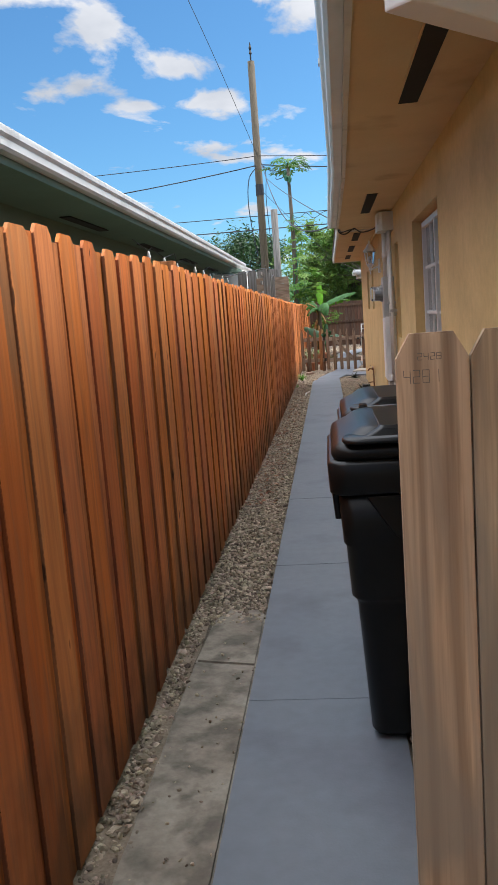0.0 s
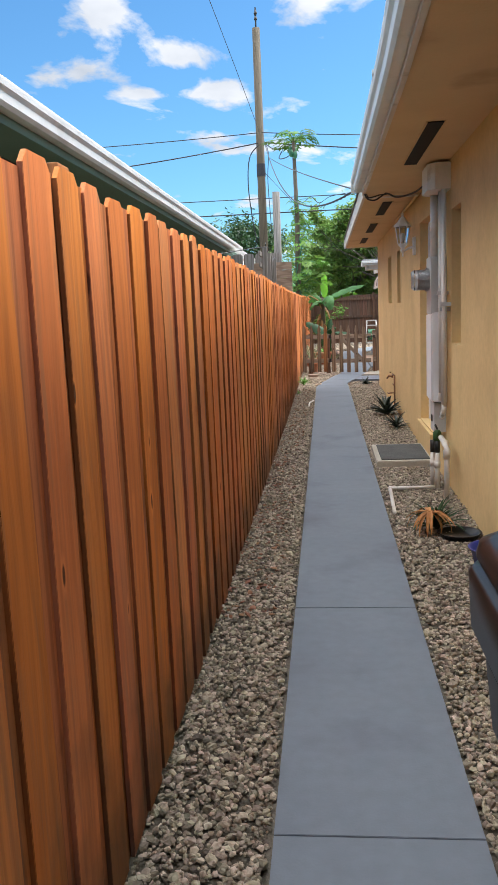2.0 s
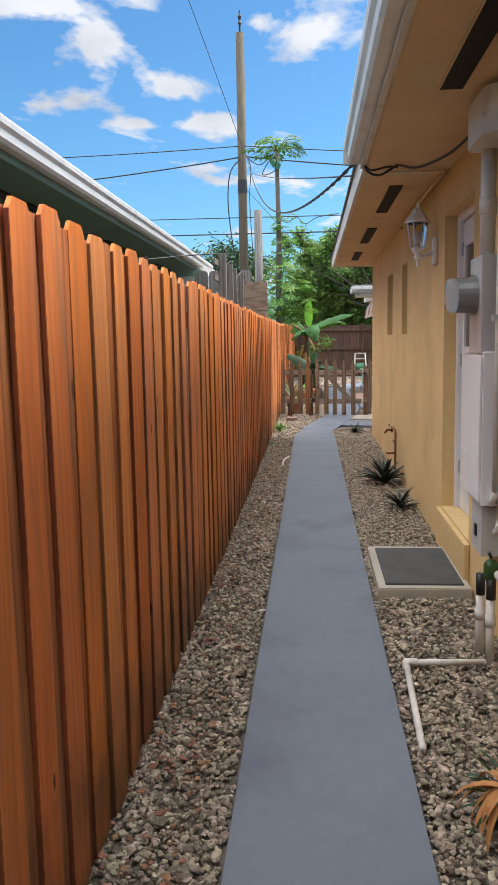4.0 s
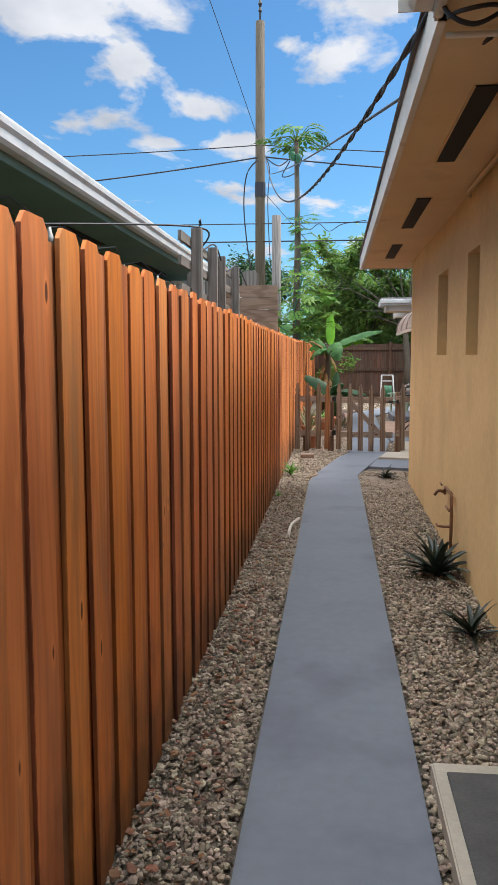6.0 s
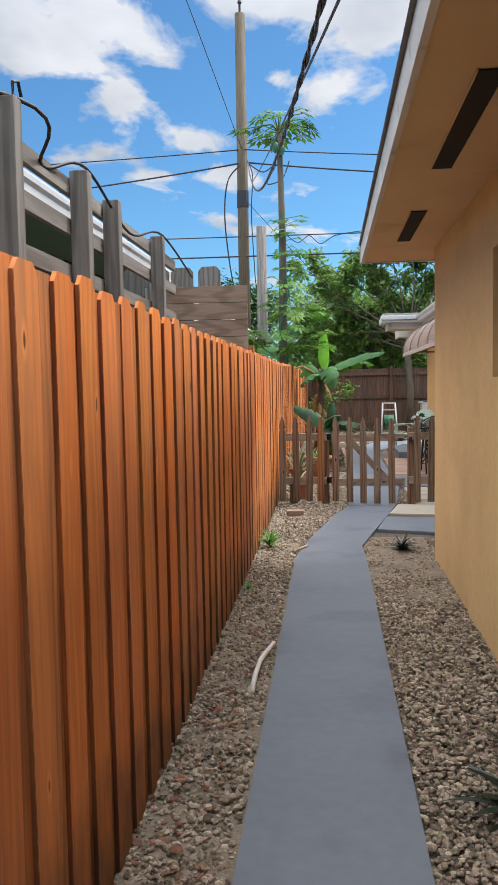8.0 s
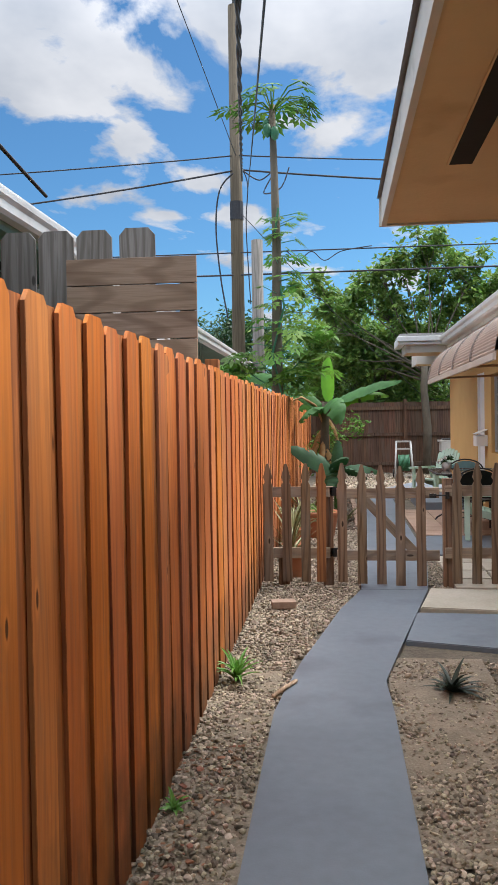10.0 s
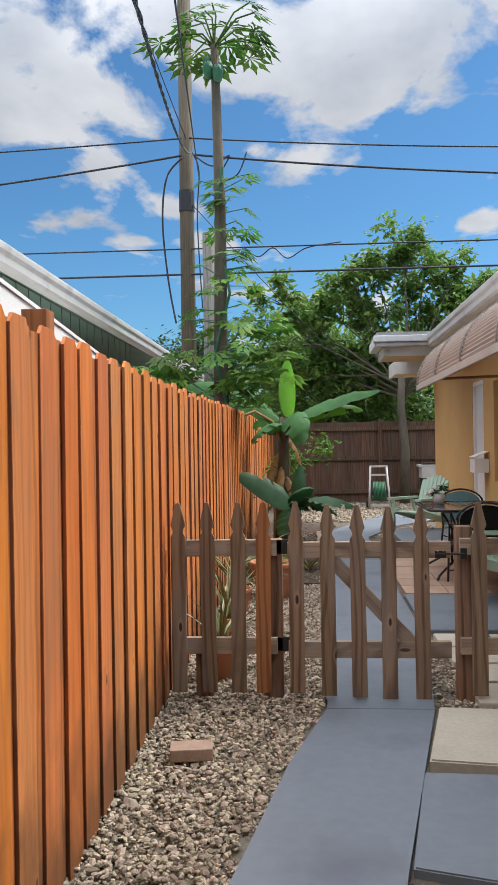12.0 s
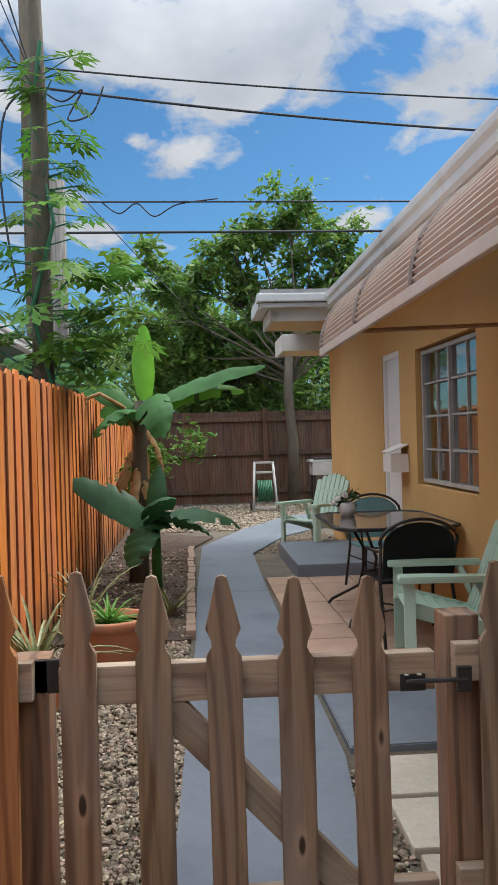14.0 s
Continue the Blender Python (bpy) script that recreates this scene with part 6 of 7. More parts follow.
rosette("bromeliad", "dark spiky succulent growing in the gravel", (2.40, 13.85, -0.01), 34, 0.34, 0.075, "agave", 1, (0.35, 1.5), 0.6)
rosette("bromeliad", "small dark spiky plant in the gravel", (2.43, 12.65, -0.01), 26, 0.24, 0.045, "agave", 2, (0.2, 1.35), 0.7)
rosette("bromeliad", "small dark green plant on dusty soil", (2.33, 18.3, -0.02), 30, 0.20, 0.036, "agave", 3, (0.2, 1.2), 0.9)
rosette("bright_plant", "bright green strap-leaved plant at the fence foot", (1.15, 18.4, -0.01), 24, 0.22, 0.035, "brom", 4, (0.6, 1.4), 1.3)
rosette("bright_plant", "small bright weed at the fence foot", (1.1, 16.9, -0.02), 10, 0.10, 0.03, "brom", 5, (0.6, 1.4), 1.3)
rosette("young_palm", "small green palm with fan of thin leaves", (2.30, 8.1, -0.01), 34, 0.26, 0.034, "foliage_dark", 6, (0.6, 1.5), 1.2)
rosette("dry_frond", "dead orange palm frond hanging to the gravel", (2.24, 8.02, 0.13), 24, 0.22, 0.035, "dry_frond", 7, (-0.4, 0.3), 1.6)


def pot(name, label, loc, r, h, soil=True):
    p = thing(name, label, "plant pot", loc)
    part("pot", lathe(bmesh.new(), [(r * 0.62, 0), (r * 0.70, 0.02), (r * 0.92, h * 0.8), (r * 0.93, h * 0.82), (r, h * 0.83), (r * 1.02, h * 0.97), (r, h), (r * 0.9, h), (r * 0.88, h * 0.86)], 24), "terracotta", p, smooth=True)
    part("soil", lathe(bmesh.new(), [(r * 0.88, h * 0.855), (r * 0.89, h * 0.86)], 20), "mulch", p)
    return p


p = thing("black_bucket", "black plastic plant bucket lying open on the gravel", "bucket", (2.42, 7.93, -0.02))
part("body", lathe(bmesh.new(), [(0.12, 0), (0.135, 0.035), (0.145, 0.04), (0.13, 0.04), (0.11, 0.015), (0.0, 0.015)], 20), "bin", p, smooth=True)
p = thing("blue_bucket", "blue plastic basin on the gravel by the wall", "bucket", (2.52, 7.3, -0.02))
part("body", lathe(bmesh.new(), [(0.11, 0), (0.14, 0.12), (0.155, 0.13), (0.145, 0.13), (0.11, 0.02), (0.0, 0.02)], 20), "blue", p, smooth=True)

pot("large_pot", "large round terracotta pot with bright green plant", (1.52, 24.0, -0.03), 0.23, 0.34)
rosette("potted_bromeliad", "bright green leafy plant growing in the large pot", (1.52, 24.0, 0.24), 44, 0.26, 0.035, "brom", 8, (0.3, 1.35), 1.2)
pot("small_pot", "small terracotta pot by the fence", (1.26, 22.3, -0.03), 0.12, 0.2)
rosette("snake_plant", "tall variegated strap leaves in a small pot", (1.26, 22.3, 0.13), 12, 0.55, 0.04, "snake", 9, (1.0, 1.5), 0.6)
pot("small_pot", "small terracotta pot with pale straps", (1.22, 23.3, -0.03), 0.14, 0.22)
rosette("spiky_plant", "grey-green arching strap-leaved plant in pot", (1.22, 23.3, 0.15), 26, 0.62, 0.04, "snake", 10, (0.6, 1.5), 1.1)
rosette("spiky_plant", "pale arching strap-leaved plant by the fence", (1.25, 24.9, 0.0), 22, 0.65, 0.035, "snake", 11, (0.6, 1.5), 1.1)
pot("small_pot", "brown pot standing behind the picket fence", (1.30, 21.45, -0.03), 0.13, 0.24)
rosette("snake_plant", "dark strap-leaved plant in a brown pot", (1.30, 21.45, 0.16), 14, 0.42, 0.04, "snake", 12, (0.9, 1.5), 0.7)
rosette("aloe", "grey-green spiky aloe in the planting bed", (1.85, 25.3, 0.0), 14, 0.32, 0.045, "snake", 13, (0.5, 1.3), 0.5)


def banana_leaf(name, parent, base, yaw, length, width, rise, droop, material, roll=0.0, curl=0.15, torn=True, seed=0):
    """A broad leaf with midrib, arching; edges torn into lobes."""
    g = random.Random(seed)
    bm = bmesh.new()
    base = Vector(base)
    d, side = Vector((math.cos(yaw), math.sin(yaw), 0)), Vector((-math.sin(yaw), math.cos(yaw), 0))
    side = (side * math.cos(roll) + Vector((0, 0, 1)) * math.sin(roll)).normalized()
    p, ang, seg, rows = base.copy(), rise, 22, []
    for i in range(seg + 1):
        u = i / seg
        w = width * (math.sin(math.pi * min(1, u * 0.96 + 0.03)) ** 0.45) * (1 - 0.25 * u)
        up = (Vector((0, 0, 1)) * math.cos(ang) - d * math.sin(ang)).normalized()
        a = g.uniform(-1, 1) * (0.10 if torn else 0.03)
        row = []
        for k in (-1, -0.5, 0, 0.5, 1):
            z = -curl * w * k * k + 0.012 * w * math.sin(i * 1.9 + k * 2) + a * w * abs(k) * 0.5
            row.append(bm.verts.new(p + side * (w / 2 * k) + up * z + d * (a * 0.12 * abs(k))))
        rows.append(row)
        p = p + (d * math.cos(ang) + Vector((0, 0, 1)) * math.sin(ang)) * (length / seg)
        ang -= droop / seg
    for i, (a, b) in enumerate(zip(rows, rows[1:])):
        for k in range(4):
            if torn and k in (0, 3) and g.random() < 0.12:
                continue
            bm.faces.new((a[k], a[k + 1], b[k + 1], b[k]))
    return part(name, bm, material, parent, smooth=True)


def build_banana():
    b = thing("banana_plant", "banana plant with broad leaves, one young upright leaf", "plant", (1.5, 26.9, 0))
    b.scale = (1, 1, 1.12)
    part("stem", tube(bmesh.new(), [(0, 0.0, -0.05), (0.02, 0, 0.7), (0.06, 0, 1.55)], 0.10, 12, 0.06), "bark", b, smooth=True)
    for k in range(6):
        banana_leaf("dead_leaf", b, (0.02 + 0.05 * math.cos(k * 1.1), 0.06 * math.sin(k * 1.1), 1.35 - 0.09 * k), radians(60 * k + 20), 0.55, 0.13, radians(-40), 1.0, "dry_leaf", 0.3, 0.4, True, 40 + k)
    banana_leaf("leaf", b, (0.05, -0.02, 1.38), radians(-125), 0.75, 0.36, radians(35), 1.7, "banana", 0.3, 0.2, True, 8)
    top = (0.07, 0, 1.5)
    y = banana_leaf("leaf", b, (0.10, 0.0, 1.55), radians(80), 0.66, 0.26, radians(86), 0.05, "banana_young", 0.3, -0.25, False, 1)
    banana_leaf("leaf", b, (0.12, 0.0, 1.5), radians(-5), 1.2, 0.34, radians(27), 0.4, "banana", 0.5, 0.1, True, 2)
    banana_leaf("leaf", b, (0.0, 0.0, 1.5), radians(176), 1.35, 0.36, radians(40), 0.75, "banana", -0.9, 0.15, True, 3)
    banana_leaf("leaf", b, top, radians(-70), 0.85, 0.42, radians(30), 1.9, "banana", 0.5, 0.2, True, 4)
    banana_leaf("leaf", b, (0.12, 0.0, 1.45), radians(5), 1.0, 0.3, radians(38), 1.0, "banana_young", 0.6, 0.2, True, 5)
    banana_leaf("leaf", b, (0.0, 0, 1.4), radians(120), 0.8, 0.3, radians(35), 1.2, "banana", 0.4, 0.2, True, 6)
    part("dead_stalk", tube(bmesh.new(), [(0.03, -0.02, 1.2), (-0.1, -0.05, 1.5), (-0.32, -0.1, 1.62), (-0.52, -0.12, 1.55)], 0.018, 7), "dry_leaf", b, "dry bent leaf stalk", True)
    for k in range(5):
        banana_leaf("dead_leaf", b, (-0.42 - 0.05 * k, -0.12, 1.58), radians(200 + 20 * k), 0.34, 0.10, radians(-30), 1.6, "dry_leaf", 0.5 * k, 0.5, True, 20 + k)
    s = thing("banana_sucker", "young banana plant with low dark broad leaves", "plant", (1.72, 25.9, 0))
    part("stem", tube(bmesh.new(), [(0, 0, -0.05), (0.0, 0, 0.69)], 0.05, 10, 0.035), "banana", s, smooth=True)
    for yaw, ln, w, rise, dr, roll in ((185, 0.80, 0.36, 42, 0.5, -1.1), (10, 0.78, 0.24, 30, 1.3, 0.5), (-110, 0.62, 0.36, 10, 1.5, 0.2), (80, 0.5, 0.2, 82, 0.3, 0), (-35, 0.6, 0.30, 25, 1.2, -0.5), (-80, 0.6, 0.34, 60, 1.3, 0.3), (140, 0.6, 0.30, 50, 1.0, 0.6)):
        banana_leaf("leaf", s, (0, 0, 0.66), radians(yaw), ln, w, radians(rise), dr, "banana_dark", roll, 0.15, True, int(yaw + 300))
    s = thing("banana_sucker", "old banana stump with dry brown sheath", "plant", (1.42, 27.6, 0))
    part("stem", tube(bmesh.new(), [(0, 0, -0.05), (0.0, 0, 0.75)], 0.07, 10, 0.05), "dry_leaf", s, smooth=True)
    part("leaves", leaves(900, (0.35, 0.1, 0.95), (0.5, 0.4, 0.5), 0.09, 31)[:3], "foliage_light", s, kind="stuff")


build_banana()


def papaya_leaf(bm, base, yaw, size, tilt):
    """A hand-shaped leaf: seven pointed lobes on a stalk."""
    base = Vector(base)
    d = Vector((math.cos(yaw), math.sin(yaw), 0))
    s = Vector((-math.sin(yaw), math.cos(yaw), 0))
    dn = d * math.cos(tilt) - Vector((0, 0, math.sin(tilt)))
    c = bm.verts.new(base)
    for k in range(-3, 4):
        a = k * 0.62
        t = dn * math.cos(a) + s * math.sin(a)
        n = dn * math.cos(a + 1.57) + s * math.sin(a + 1.57)
        L = size * (1 - 0.10 * abs(k))
        v = [bm.verts.new(base + t * L * f + n * size * w + Vector((0, 0, z * size))) for f, w, z in ((0.42, 0.06, 0.0), (0.58, 0.16, -0.06), (0.70, 0.08, -0.08), (1.0, 0.0, -0.13), (0.70, -0.08, -0.08), (0.58, -0.16, -0.06), (0.42, -0.06, 0.0))]
        bm.faces.new([c] + v)


def build_papaya():
    g = random.Random(9)
    t = thing("papaya_tree", "tall thin papaya tree with leafy top and vine", "tree", (0.92, 25.6, 0))
    H = 6.0
    part("trunk", tube(bmesh.new(), [(-0.02, 0, -0.1), (-0.04, 0, 2.0), (-0.02, 0, 4.0), (-0.06, 0, H)], 0.105, 10, 0.045), "bark", t, smooth=True)
    bm, st = bmesh.new(), bmesh.new()
    for k in range(22):
        yaw, up = k * 2.4, g.uniform(-0.1, 0.5)
        L = g.uniform(0.35, 0.62)
        e = (L * math.cos(yaw) - 0.06, L * math.sin(yaw), H + up * 0.6 - 0.05)
        tube(st, [(-0.06, 0, H - 0.1), (e[0] * 0.5, e[1] * 0.5, H + up * 0.5), e], 0.010, 5)
        papaya_leaf(bm, e, yaw, g.uniform(0.26, 0.36), g.uniform(0.1, 0.6))
    part("stalk", st, "foliage_light", t, kind="stuff")
    part("crown", bm, "papaya", t, kind="stuff")
    f = None
    for k in range(5):
        a = k * 1.3
        if f is None:
            f = part("fruit", lathe(bmesh.new(), [(0.0, -0.12), (0.05, -0.08), (0.065, 0.0), (0.04, 0.07), (0.0, 0.09)], 10), "hose", t, "green papaya fruit", True)
            f.location = (-0.14, 0.05, H - 0.25)
        else:
            again(f, t, (-0.06 + 0.09 * math.cos(a), 0.09 * math.sin(a), H - 0.22 - 0.05 * k))
    # the climbing vine on the lower trunk, with its own hand-shaped leaves
    v = thing("climbing_vine", "bright green vine with lobed leaves on the trunk", "vine", (0.92, 25.6, 0))
    bm, st = bmesh.new(), bmesh.new()
    tube(st, [(0.08, -0.05, 1.6), (-0.1, -0.1, 2.4), (0.08, -0.05, 3.1), (-0.08, 0, 3.9), (0.02, -0.1, 4.5)], 0.018, 6)
    for k in range(80):
        z = 1.75 + 2.75 * g.random() ** 0.9
        yaw = g.uniform(0, 6.3)
        r = g.uniform(0.10, 0.42) * (1.25 if z < 3.4 else 0.75)
        e = (r * math.cos(yaw) + 0.05, r * math.sin(yaw), z)
        tube(st, [(0, 0, z - 0.05), e], 0.006, 4)
        papaya_leaf(bm, e, yaw, g.uniform(0.16, 0.27), g.uniform(0.0, 0.75))
    for cx, cz, n in ((-0.75, 2.15, 26), (-0.45, 2.3, 22), (0.45, 2.75, 20), (0.50, 2.3, 20), (0.2, 2.05, 16)):
        tube(st, [(0, 0, cz - 0.3), (cx * 0.6, -0.05, cz), (cx, -0.1, cz - 0.05)], 0.010, 5)
        for k in range(n):
            yaw = g.uniform(0, 6.3)
            papaya_leaf(bm, (cx + g.uniform(-.28, .28), g.uniform(-.3, .3), cz + g.uniform(-.16, .16)), yaw, g.uniform(0.18, 0.28), g.uniform(0.0, 0.7))
    part("vine_stem", st, "hose", v, kind="stuff")
    part("vine_leaves", bm, "foliage_light", v, kind="stuff")


build_papaya()


# ---- patio things ----
def adirondack(loc, rz, label):
    """A moulded slatted garden chair; it faces -y before turning."""
    c = thing("garden_chair", label, "garden chair", loc, rz, "slatted garden chairs")
    c.scale = (1, 0.86, 0.97)
    for s in (-1, 1):
        part("leg", prism(bmesh.new(), [(s * 0.27 - 0.022, -0.36), (s * 0.27 + 0.022, -0.36), (s * 0.29 + 0.022, -0.29), (s * 0.29 - 0.022, -0.29)], 0, 0.54, 0.006), "mint", c)
        bm = bmesh.new()
        tube(bm, [(s * 0.29, 0.36, 0.0), (s * 0.285, 0.24, 0.30), (s * 0.28, 0.12, 0.54)], 0.032, 8, 0.028)
        part("leg", bm, "mint", c, smooth=True)
        part("arm", prism(bmesh.new(), [(s * 0.22, -0.40), (s * 0.35, -0.40), (s * 0.36, -0.34), (s * 0.335, 0.28), (s * 0.26, 0.28), (s * 0.225, -0.2)], 0.54, 0.575, 0.008), "mint", c)
        a = part("side_rail", bx(-0.018, 0.018, -0.36, 0.34, -0.045, 0.045, 0.006), "mint", c)
        a.location, a.rotation_euler = (s * 0.245, 0, 0.29), (radians(-14), 0, 0)
    for i in range(6):
        y = -0.34 + 0.088 * i
        part("seat_slat", bx(-0.235, 0.235, y, y + 0.072, 0.36 - 0.02 * i + (0.012 if i else -0.01), 0.378 - 0.02 * i + (0.012 if i else -0.01), 0.005), "mint", c)
    back = part("back_rail", bx(-0.24, 0.24, 0.15, 0.18, 0.25, 0.30, 0.004), "mint", c)
    for i in range(7):
        x = -0.21 + 0.07 * i
        top = 0.98 - 0.9 * x * x * 2.2
        b = part("back_slat", prism(bmesh.new(), [(-0.029, 0), (0.029, 0), (0.036, top - 0.28), (0.018, top - 0.25), (-0.018, top - 0.25), (-0.036, top - 0.28)], -0.009, 0.009, 0.004), "mint", c)
        b.location, b.rotation_euler = (x, 0.155, 0.24), (radians(90 - 23), 0, radians(-x * 22))
    part("back_rail", bx(-0.25, 0.25, 0.335, 0.36, 0.66, 0.71, 0.005), "mint", c)


def build_table():
    t = thing("patio_table", "black metal patio table with smoked glass top", "table", (3.48, 25.15, 0.0))
    part("tabletop", prism(bmesh.new(), [(-0.32, -0.60), (0.32, -0.60), (0.44, -0.46), (0.44, 0.46), (0.32, 0.60), (-0.32, 0.60), (-0.44, 0.46), (-0.44, -0.46)], 0.705, 0.715), "table_glass", t)
    rim = [(-0.32, -0.60), (0.32, -0.60), (0.44, -0.46), (0.44, 0.46), (0.32, 0.60), (-0.32, 0.60), (-0.44, 0.46), (-0.44, -0.46), (-0.32, -0.60)]
    part("rim", tube(bmesh.new(), [(x, y, 0.708) for x, y in rim], 0.014, 8), "black", t)
    for sx in (-1, 1):
        for sy in (-1, 1):
            part("leg", tube(bmesh.new(), [(sx * 0.36, sy * 0.44, 0.0), (sx * 0.34, sy * 0.40, 0.04), (sx * 0.15, sy * 0.22, 0.18), (sx * 0.10, sy * 0.18, 0.45), (sx * 0.22, sy * 0.36, 0.70)], 0.013, 7), "black", t, smooth=True)
    part("ring", tube(bmesh.new(), [(0.14 * math.cos(a * 0.785), 0.2 * math.sin(a * 0.785), 0.30) for a in range(9)], 0.008, 6), "black", t)
    v = thing("flower_vase", "small bunch of white flowers with green leaves", "flowers", (3.26, 25.42, 0.716))
    part("vase", lathe(bmesh.new(), [(0.05, 0), (0.07, 0.05), (0.06, 0.10), (0.05, 0.11)], 14), "grey_metal", v, smooth=True)
    for k, (x, y, z) in enumerate(((-0.08, 0.0, 0.12), (-0.03, -0.06, 0.15), (-0.12, -0.03, 0.09))):
        bm = bmesh.new()
        for j in range(11):
            blade(bm, (x, y, z), j * 2.4, 0.055, 0.045, 0.2 + 0.1 * j, -0.6, 3)
        part("flower", bm, "flower", v)
    part("leaves", leaves(160, (0.03, 0, 0.13), (0.11, 0.11, 0.07), 0.06, 77)[:3], "foliage_dark", v, kind="stuff")


def metal_chair(loc, rz, label, cloth):
    c = thing("patio_chair", label, "patio chair", loc, rz, "metal chairs round the table")
    c.scale = (1, 1, 0.94)
    for s in (-1, 1):
        part("leg", tube(bmesh.new(), [(s * 0.25, -0.24, 0.0), (s * 0.24, -0.22, 0.42), (s * 0.24, -0.18, 0.62), (s * 0.25, 0.15, 0.64)], 0.012, 7), "black", c, smooth=True)
        part("leg", tube(bmesh.new(), [(s * 0.25, 0.30, 0.0), (s * 0.24, 0.16, 0.42), (s * 0.25, 0.24, 0.72)], 0.012, 7), "black", c, smooth=True)
    part("back_frame", tube(bmesh.new(), [(0.26 * math.cos(math.pi * k / 12), 0.24 + 0.04 * math.sin(math.pi * k / 12), 0.70 + 0.17 * math.sin(math.pi * k / 12)) for k in range(13)], 0.012, 7), "black", c, smooth=True)
    b = part("backrest", prism(bmesh.new(), [(-0.235, -0.18), (0.235, -0.18)] + [(0.235 * math.cos(math.pi * k / 10), 0.06 + 0.15 * math.sin(math.pi * k / 10)) for k in range(11)], -0.005, 0.005), cloth, c)
    b.location, b.rotation_euler = (0, 0.235, 0.64), (radians(80), 0, 0)
    part("seat", bx(-0.235, 0.235, -0.23, 0.18, 0.415, 0.435, 0.008), cloth, c)
    part("brace", tube(bmesh.new(), [(-0.24, -0.22, 0.12), (0.24, 0.24, 0.30)], 0.008, 6), "black", c)
    part("brace", tube(bmesh.new(), [(0.24, -0.22, 0.12), (-0.24, 0.24, 0.30)], 0.008, 6), "black", c)


adirondack((3.52, 28.8, 0.0), -52, "mint green slatted plastic garden chair on gravel")
adirondack((3.57, 23.85, 0.0), -98, "mint green slatted plastic garden chair on pavers")
build_table()
metal_chair((3.47, 24.42, 0.0), 182, "black metal patio chair with dark mesh back", "bin")
metal_chair((3.68, 26.05, 0.0), 5, "black metal patio chair with teal fabric", "teal")


def build_yard_things():
    h = thing("hose_reel_cart", "grey hose reel cart with coiled green hose", "hose reel", (3.35, 33.8, 0), 0)
    for s in (-1, 1):
        part("side", tube(bmesh.new(), [(s * 0.21, -0.14, 0.0), (s * 0.20, -0.06, 0.35), (s * 0.17, 0.06, 0.88)], 0.024, 8), "grey_metal", h, smooth=True)
        part("wheel", tube(bmesh.new(), [(s * 0.23, 0.12, 0.10), (s * 0.26, 0.12, 0.10)], 0.10, 16), "black", h)
    for z, y in ((0.88, 0.06), (0.70, 0.02), (0.06, -0.13)):
        part("crossbar", bx(-0.19, 0.19, y - 0.02, y + 0.02, z - 0.02, z + 0.02, 0.004), "grey_metal", h)
    bm = bmesh.new()
    for k in range(9):
        x = -0.12 + 0.03 * k
        tube(bm, [(x + 0.008 * math.sin(a), -0.02 + 0.17 * math.cos(a * 0.5236), 0.36 + 0.19 * math.sin(a * 0.5236)) for a in range(13)], 0.014, 6)
    part("hose", bm, "hose", h, smooth=True)
    part("drum", tube(bmesh.new(), [(-0.15, -0.02, 0.36), (0.15, -0.02, 0.36)], 0.10, 14), "black", h)
    g = thing("barbecue_grill", "grey metal gas grill with side shelf by the fence", "barbecue", (4.75, 34.0, 0))
    part("shelf", bx(-0.55, 0.0, -0.22, 0.22, 0.86, 0.90, 0.006), "grey_metal", g)
    part("burner_box", bx(-0.5, 0.35, -0.22, 0.2, 0.62, 0.855, 0.01), "grey_metal", g)
    part("lid", bx(0.02, 0.6, -0.22, 0.22, 0.905, 1.18, 0.05), "black", g)
    part("burner", bx(-0.46, -0.12, -0.14, 0.14, 0.905, 0.94, 0.01), "black", g)
    part("cover", bx(-0.06, -0.03, -0.2, 0.2, 0.90, 1.18, 0.008), "pvc", g, "raised white side lid")
    for x in (-0.48, 0.30):
        for y in (-0.18, 0.16):
            part("leg", bx(x, x + 0.04, y, y + 0.04, 0, 0.62), "black", g)
    b = thing("loose_brick", "brown brick lying on the gravel near the gate", "brick", (1.30, 20.16, -0.005), 8)
    part("brick", bx(-0.095, 0.095, -0.06, 0.06, 0, 0.055, 0.006), "brick", b)
    e = thing("bed_edging", "row of weathered bricks edging the planting bed", "edging", (2.0, 24.7, 0))
    src = None
    for i in range(22):
        if src is None:
            src = part("brick", bx(-0.035, 0.035, 0.0, 0.19, -0.05, 0.035, 0.006), "brick", e)
        else:
            again(src, e, (random.uniform(-0.006, 0.006), i * 0.2, random.uniform(-0.006, 0.006)), (0, 0, random.uniform(-0.05, 0.05)))
    s = thing("stick", "short pale stick lying on gravel beside the walk", "stick", (1.38, 18.1, 0.012))
    part("stick", tube(bmesh.new(), [(0, 0, 0), (0.05, 0.12, 0.004), (0.11, 0.26, 0)], 0.011, 6), "fresh", s, smooth=True)


build_yard_things()


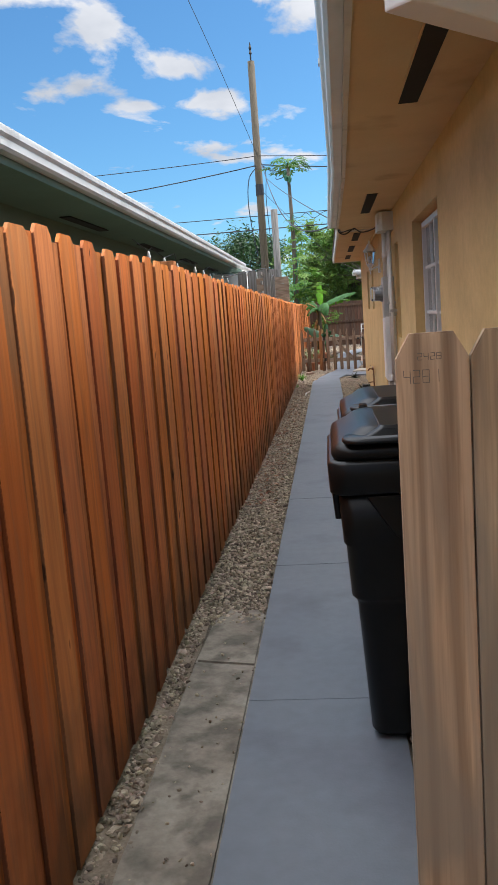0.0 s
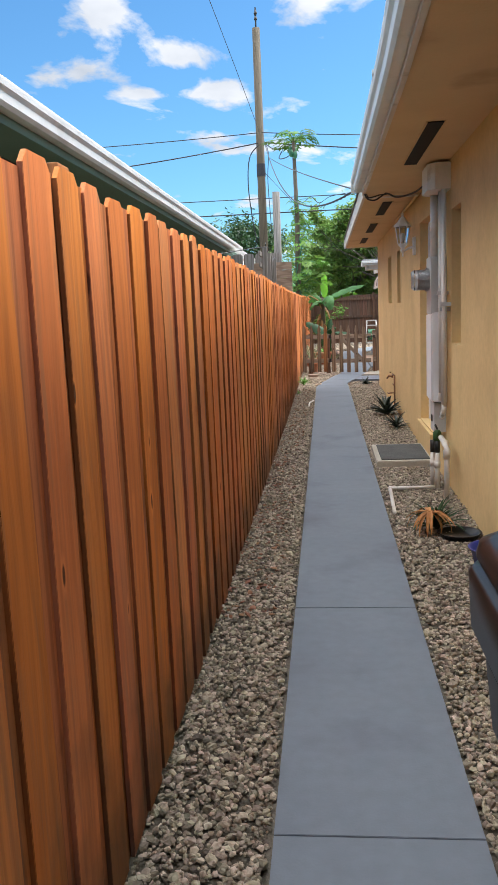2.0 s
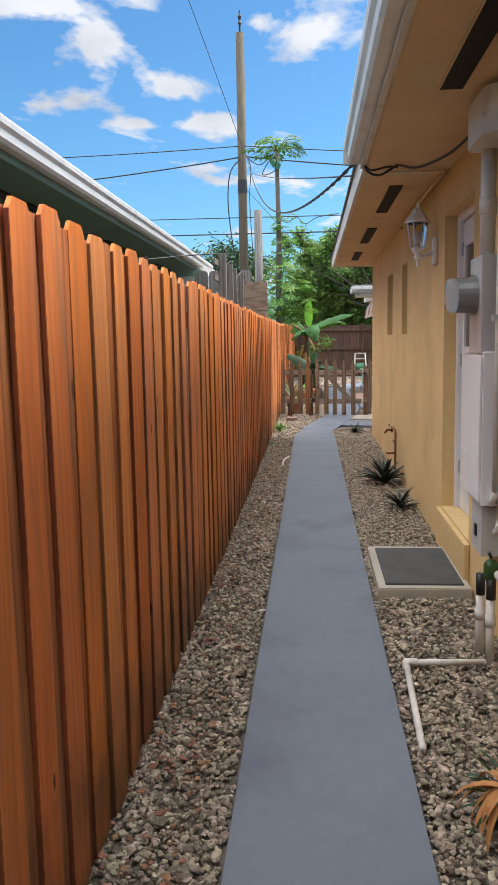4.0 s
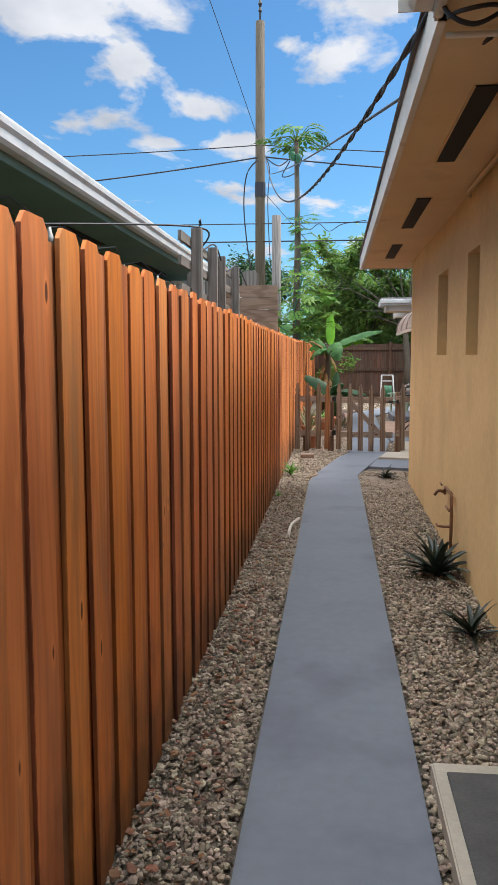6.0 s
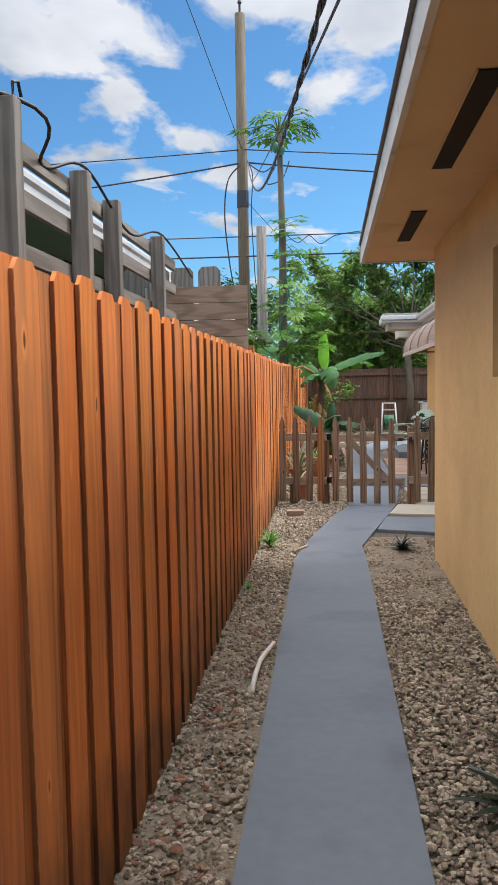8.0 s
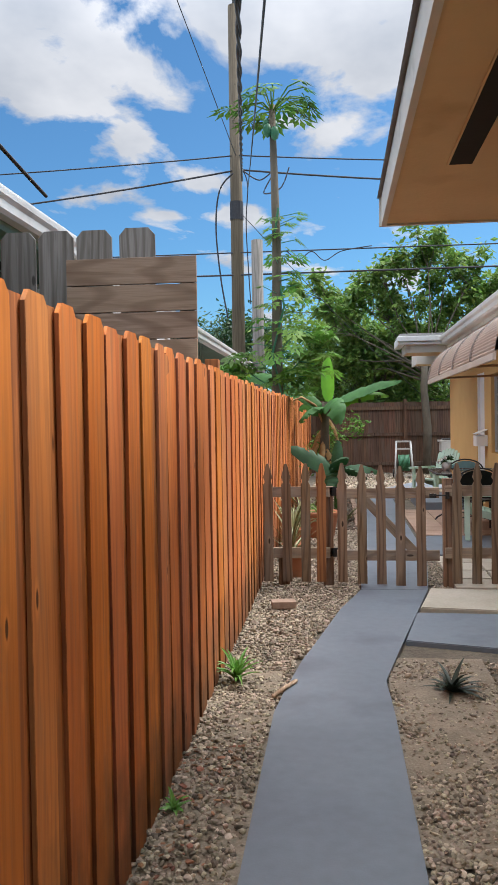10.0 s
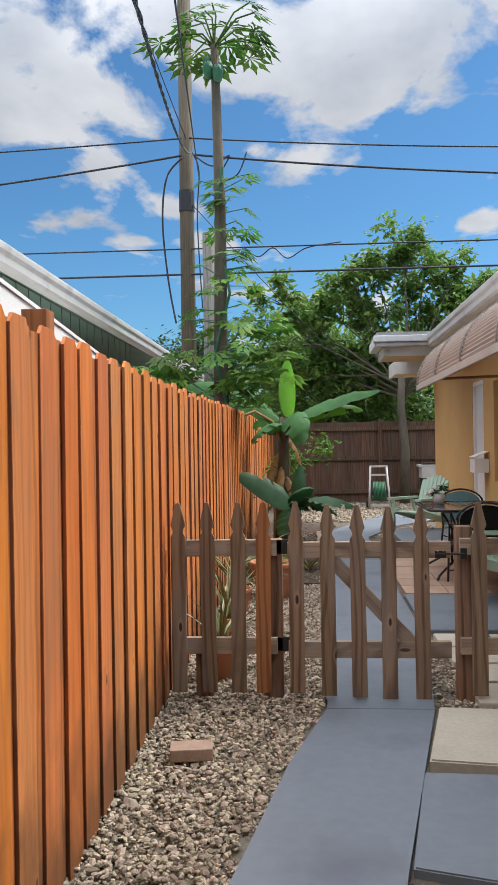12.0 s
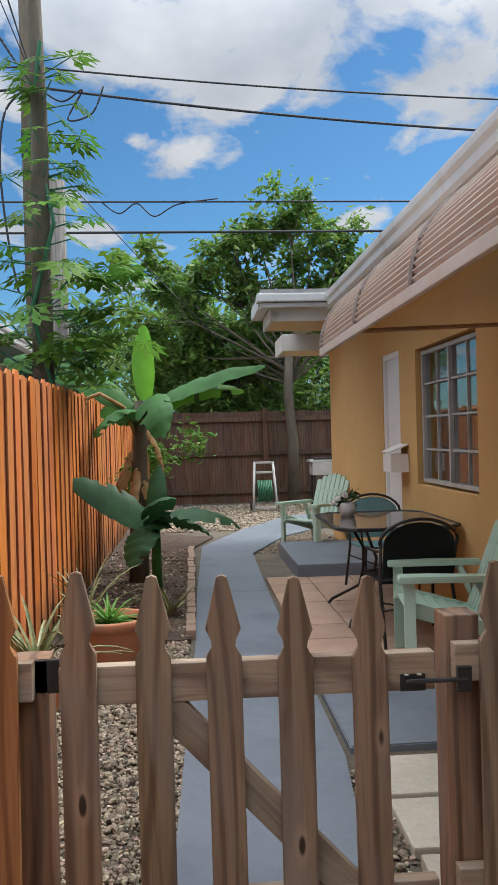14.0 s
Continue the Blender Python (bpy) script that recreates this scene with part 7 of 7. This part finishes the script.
def build_awning():
    a = thing("patio_awning", "cream corrugated aluminium awning with scalloped ends", "awning", (3.45, 21.0, 0))
    n = 150
    prof = []
    for i in range(n + 1):
        u = i / n
        ang = u * math.pi / 2
        x = -0.56 * math.sin(ang)
        z = 1.93 + 0.46 * math.cos(ang)
        r = 0.008 * math.sin(i * math.pi / 3)
        prof.append((x - r * math.sin(ang), z + r * math.cos(ang)))
    back = [(x + 0.006, z - 0.006) for x, z in prof[::-1]]
    for y0 in (-1.0, 0.06, 1.12, 2.18):
        part("panel", extrude_y(bmesh.new(), prof + back, y0, y0 + 1.045), "awning", a)
    rib = [(x * 1.012, z + 0.004) for x, z in prof[::3]]
    for y0 in (0.053, 1.113, 2.173, 3.226):
        part("rib", tube(bmesh.new(), [(x, y0, z) for x, z in rib], 0.011, 6), "rib", a)
    part("bottom_rail", bx(-0.575, -0.55, -1.0, 3.24, 1.875, 1.925, 0.004), "awning", a)
    for y in (0.2, 2.2):
        part("support_bar", tube(bmesh.new(), [(-0.56, y, 1.90), (0.49, y, 1.93)], 0.012, 7), "rust", a)
    part("support_bar", tube(bmesh.new(), [(0.0, -1.0, 2.02), (0.0, 3.2, 2.02)], 0.012, 7), "rust", a)
    part("end_panel", prism(bmesh.new(), [(0, 0), (-0.5, 0), (-0.42, 0.20), (-0.25, 0.34), (0, 0.42)], -0.004, 0.004), "awning", a)
    e = a.children[-1]
    e.rotation_euler, e.location = (radians(90), 0, 0), (0.0, 3.2, 1.95)
    e.scale = (1, 1, 1)
    # wooden header above the first gate, at the very start of the walk
    h = thing("gate_header", "grey-white painted beam across the path overhead", "beam", (1.907, 1.0, 1.82), 45)
    part("beam", bx(0.0, 0.93, 0, 0.04, 0.0, 0.09, 0.003), "white", h)


build_awning()


# ---- paving pieces ----
def build_pavers():
    p = thing("tan_paving", "tan square concrete pavers laid in a grid", "paving", (2.72, 24.05, -0.04))
    src = part("paver", bx(0.004, 0.396, 0.004, 0.396, 0, 0.042, 0.006), "paver", p)
    for i in range(3):
        for j in range(7):
            if i or j:
                again(src, p, (0.4 * i, 0.4 * j if j < 7 else 0, random.uniform(-0.003, 0.003)))
    q = thing("cream_paving", "uneven cream concrete pavers with gravel in the joints", "paving", (2.72, 20.9, -0.04))
    src = part("paver", bx(0.01, 0.37, 0.01, 0.37, 0, 0.045, 0.008), "cream_slab", q)
    for i in range(3):
        for j in range(4):
            if i or j:
                again(src, q, (0.395 * i + random.uniform(-.01, .01), 0.40 * j, random.uniform(-0.004, 0.004)), (0, 0, random.uniform(-0.03, 0.03)))


build_pavers()
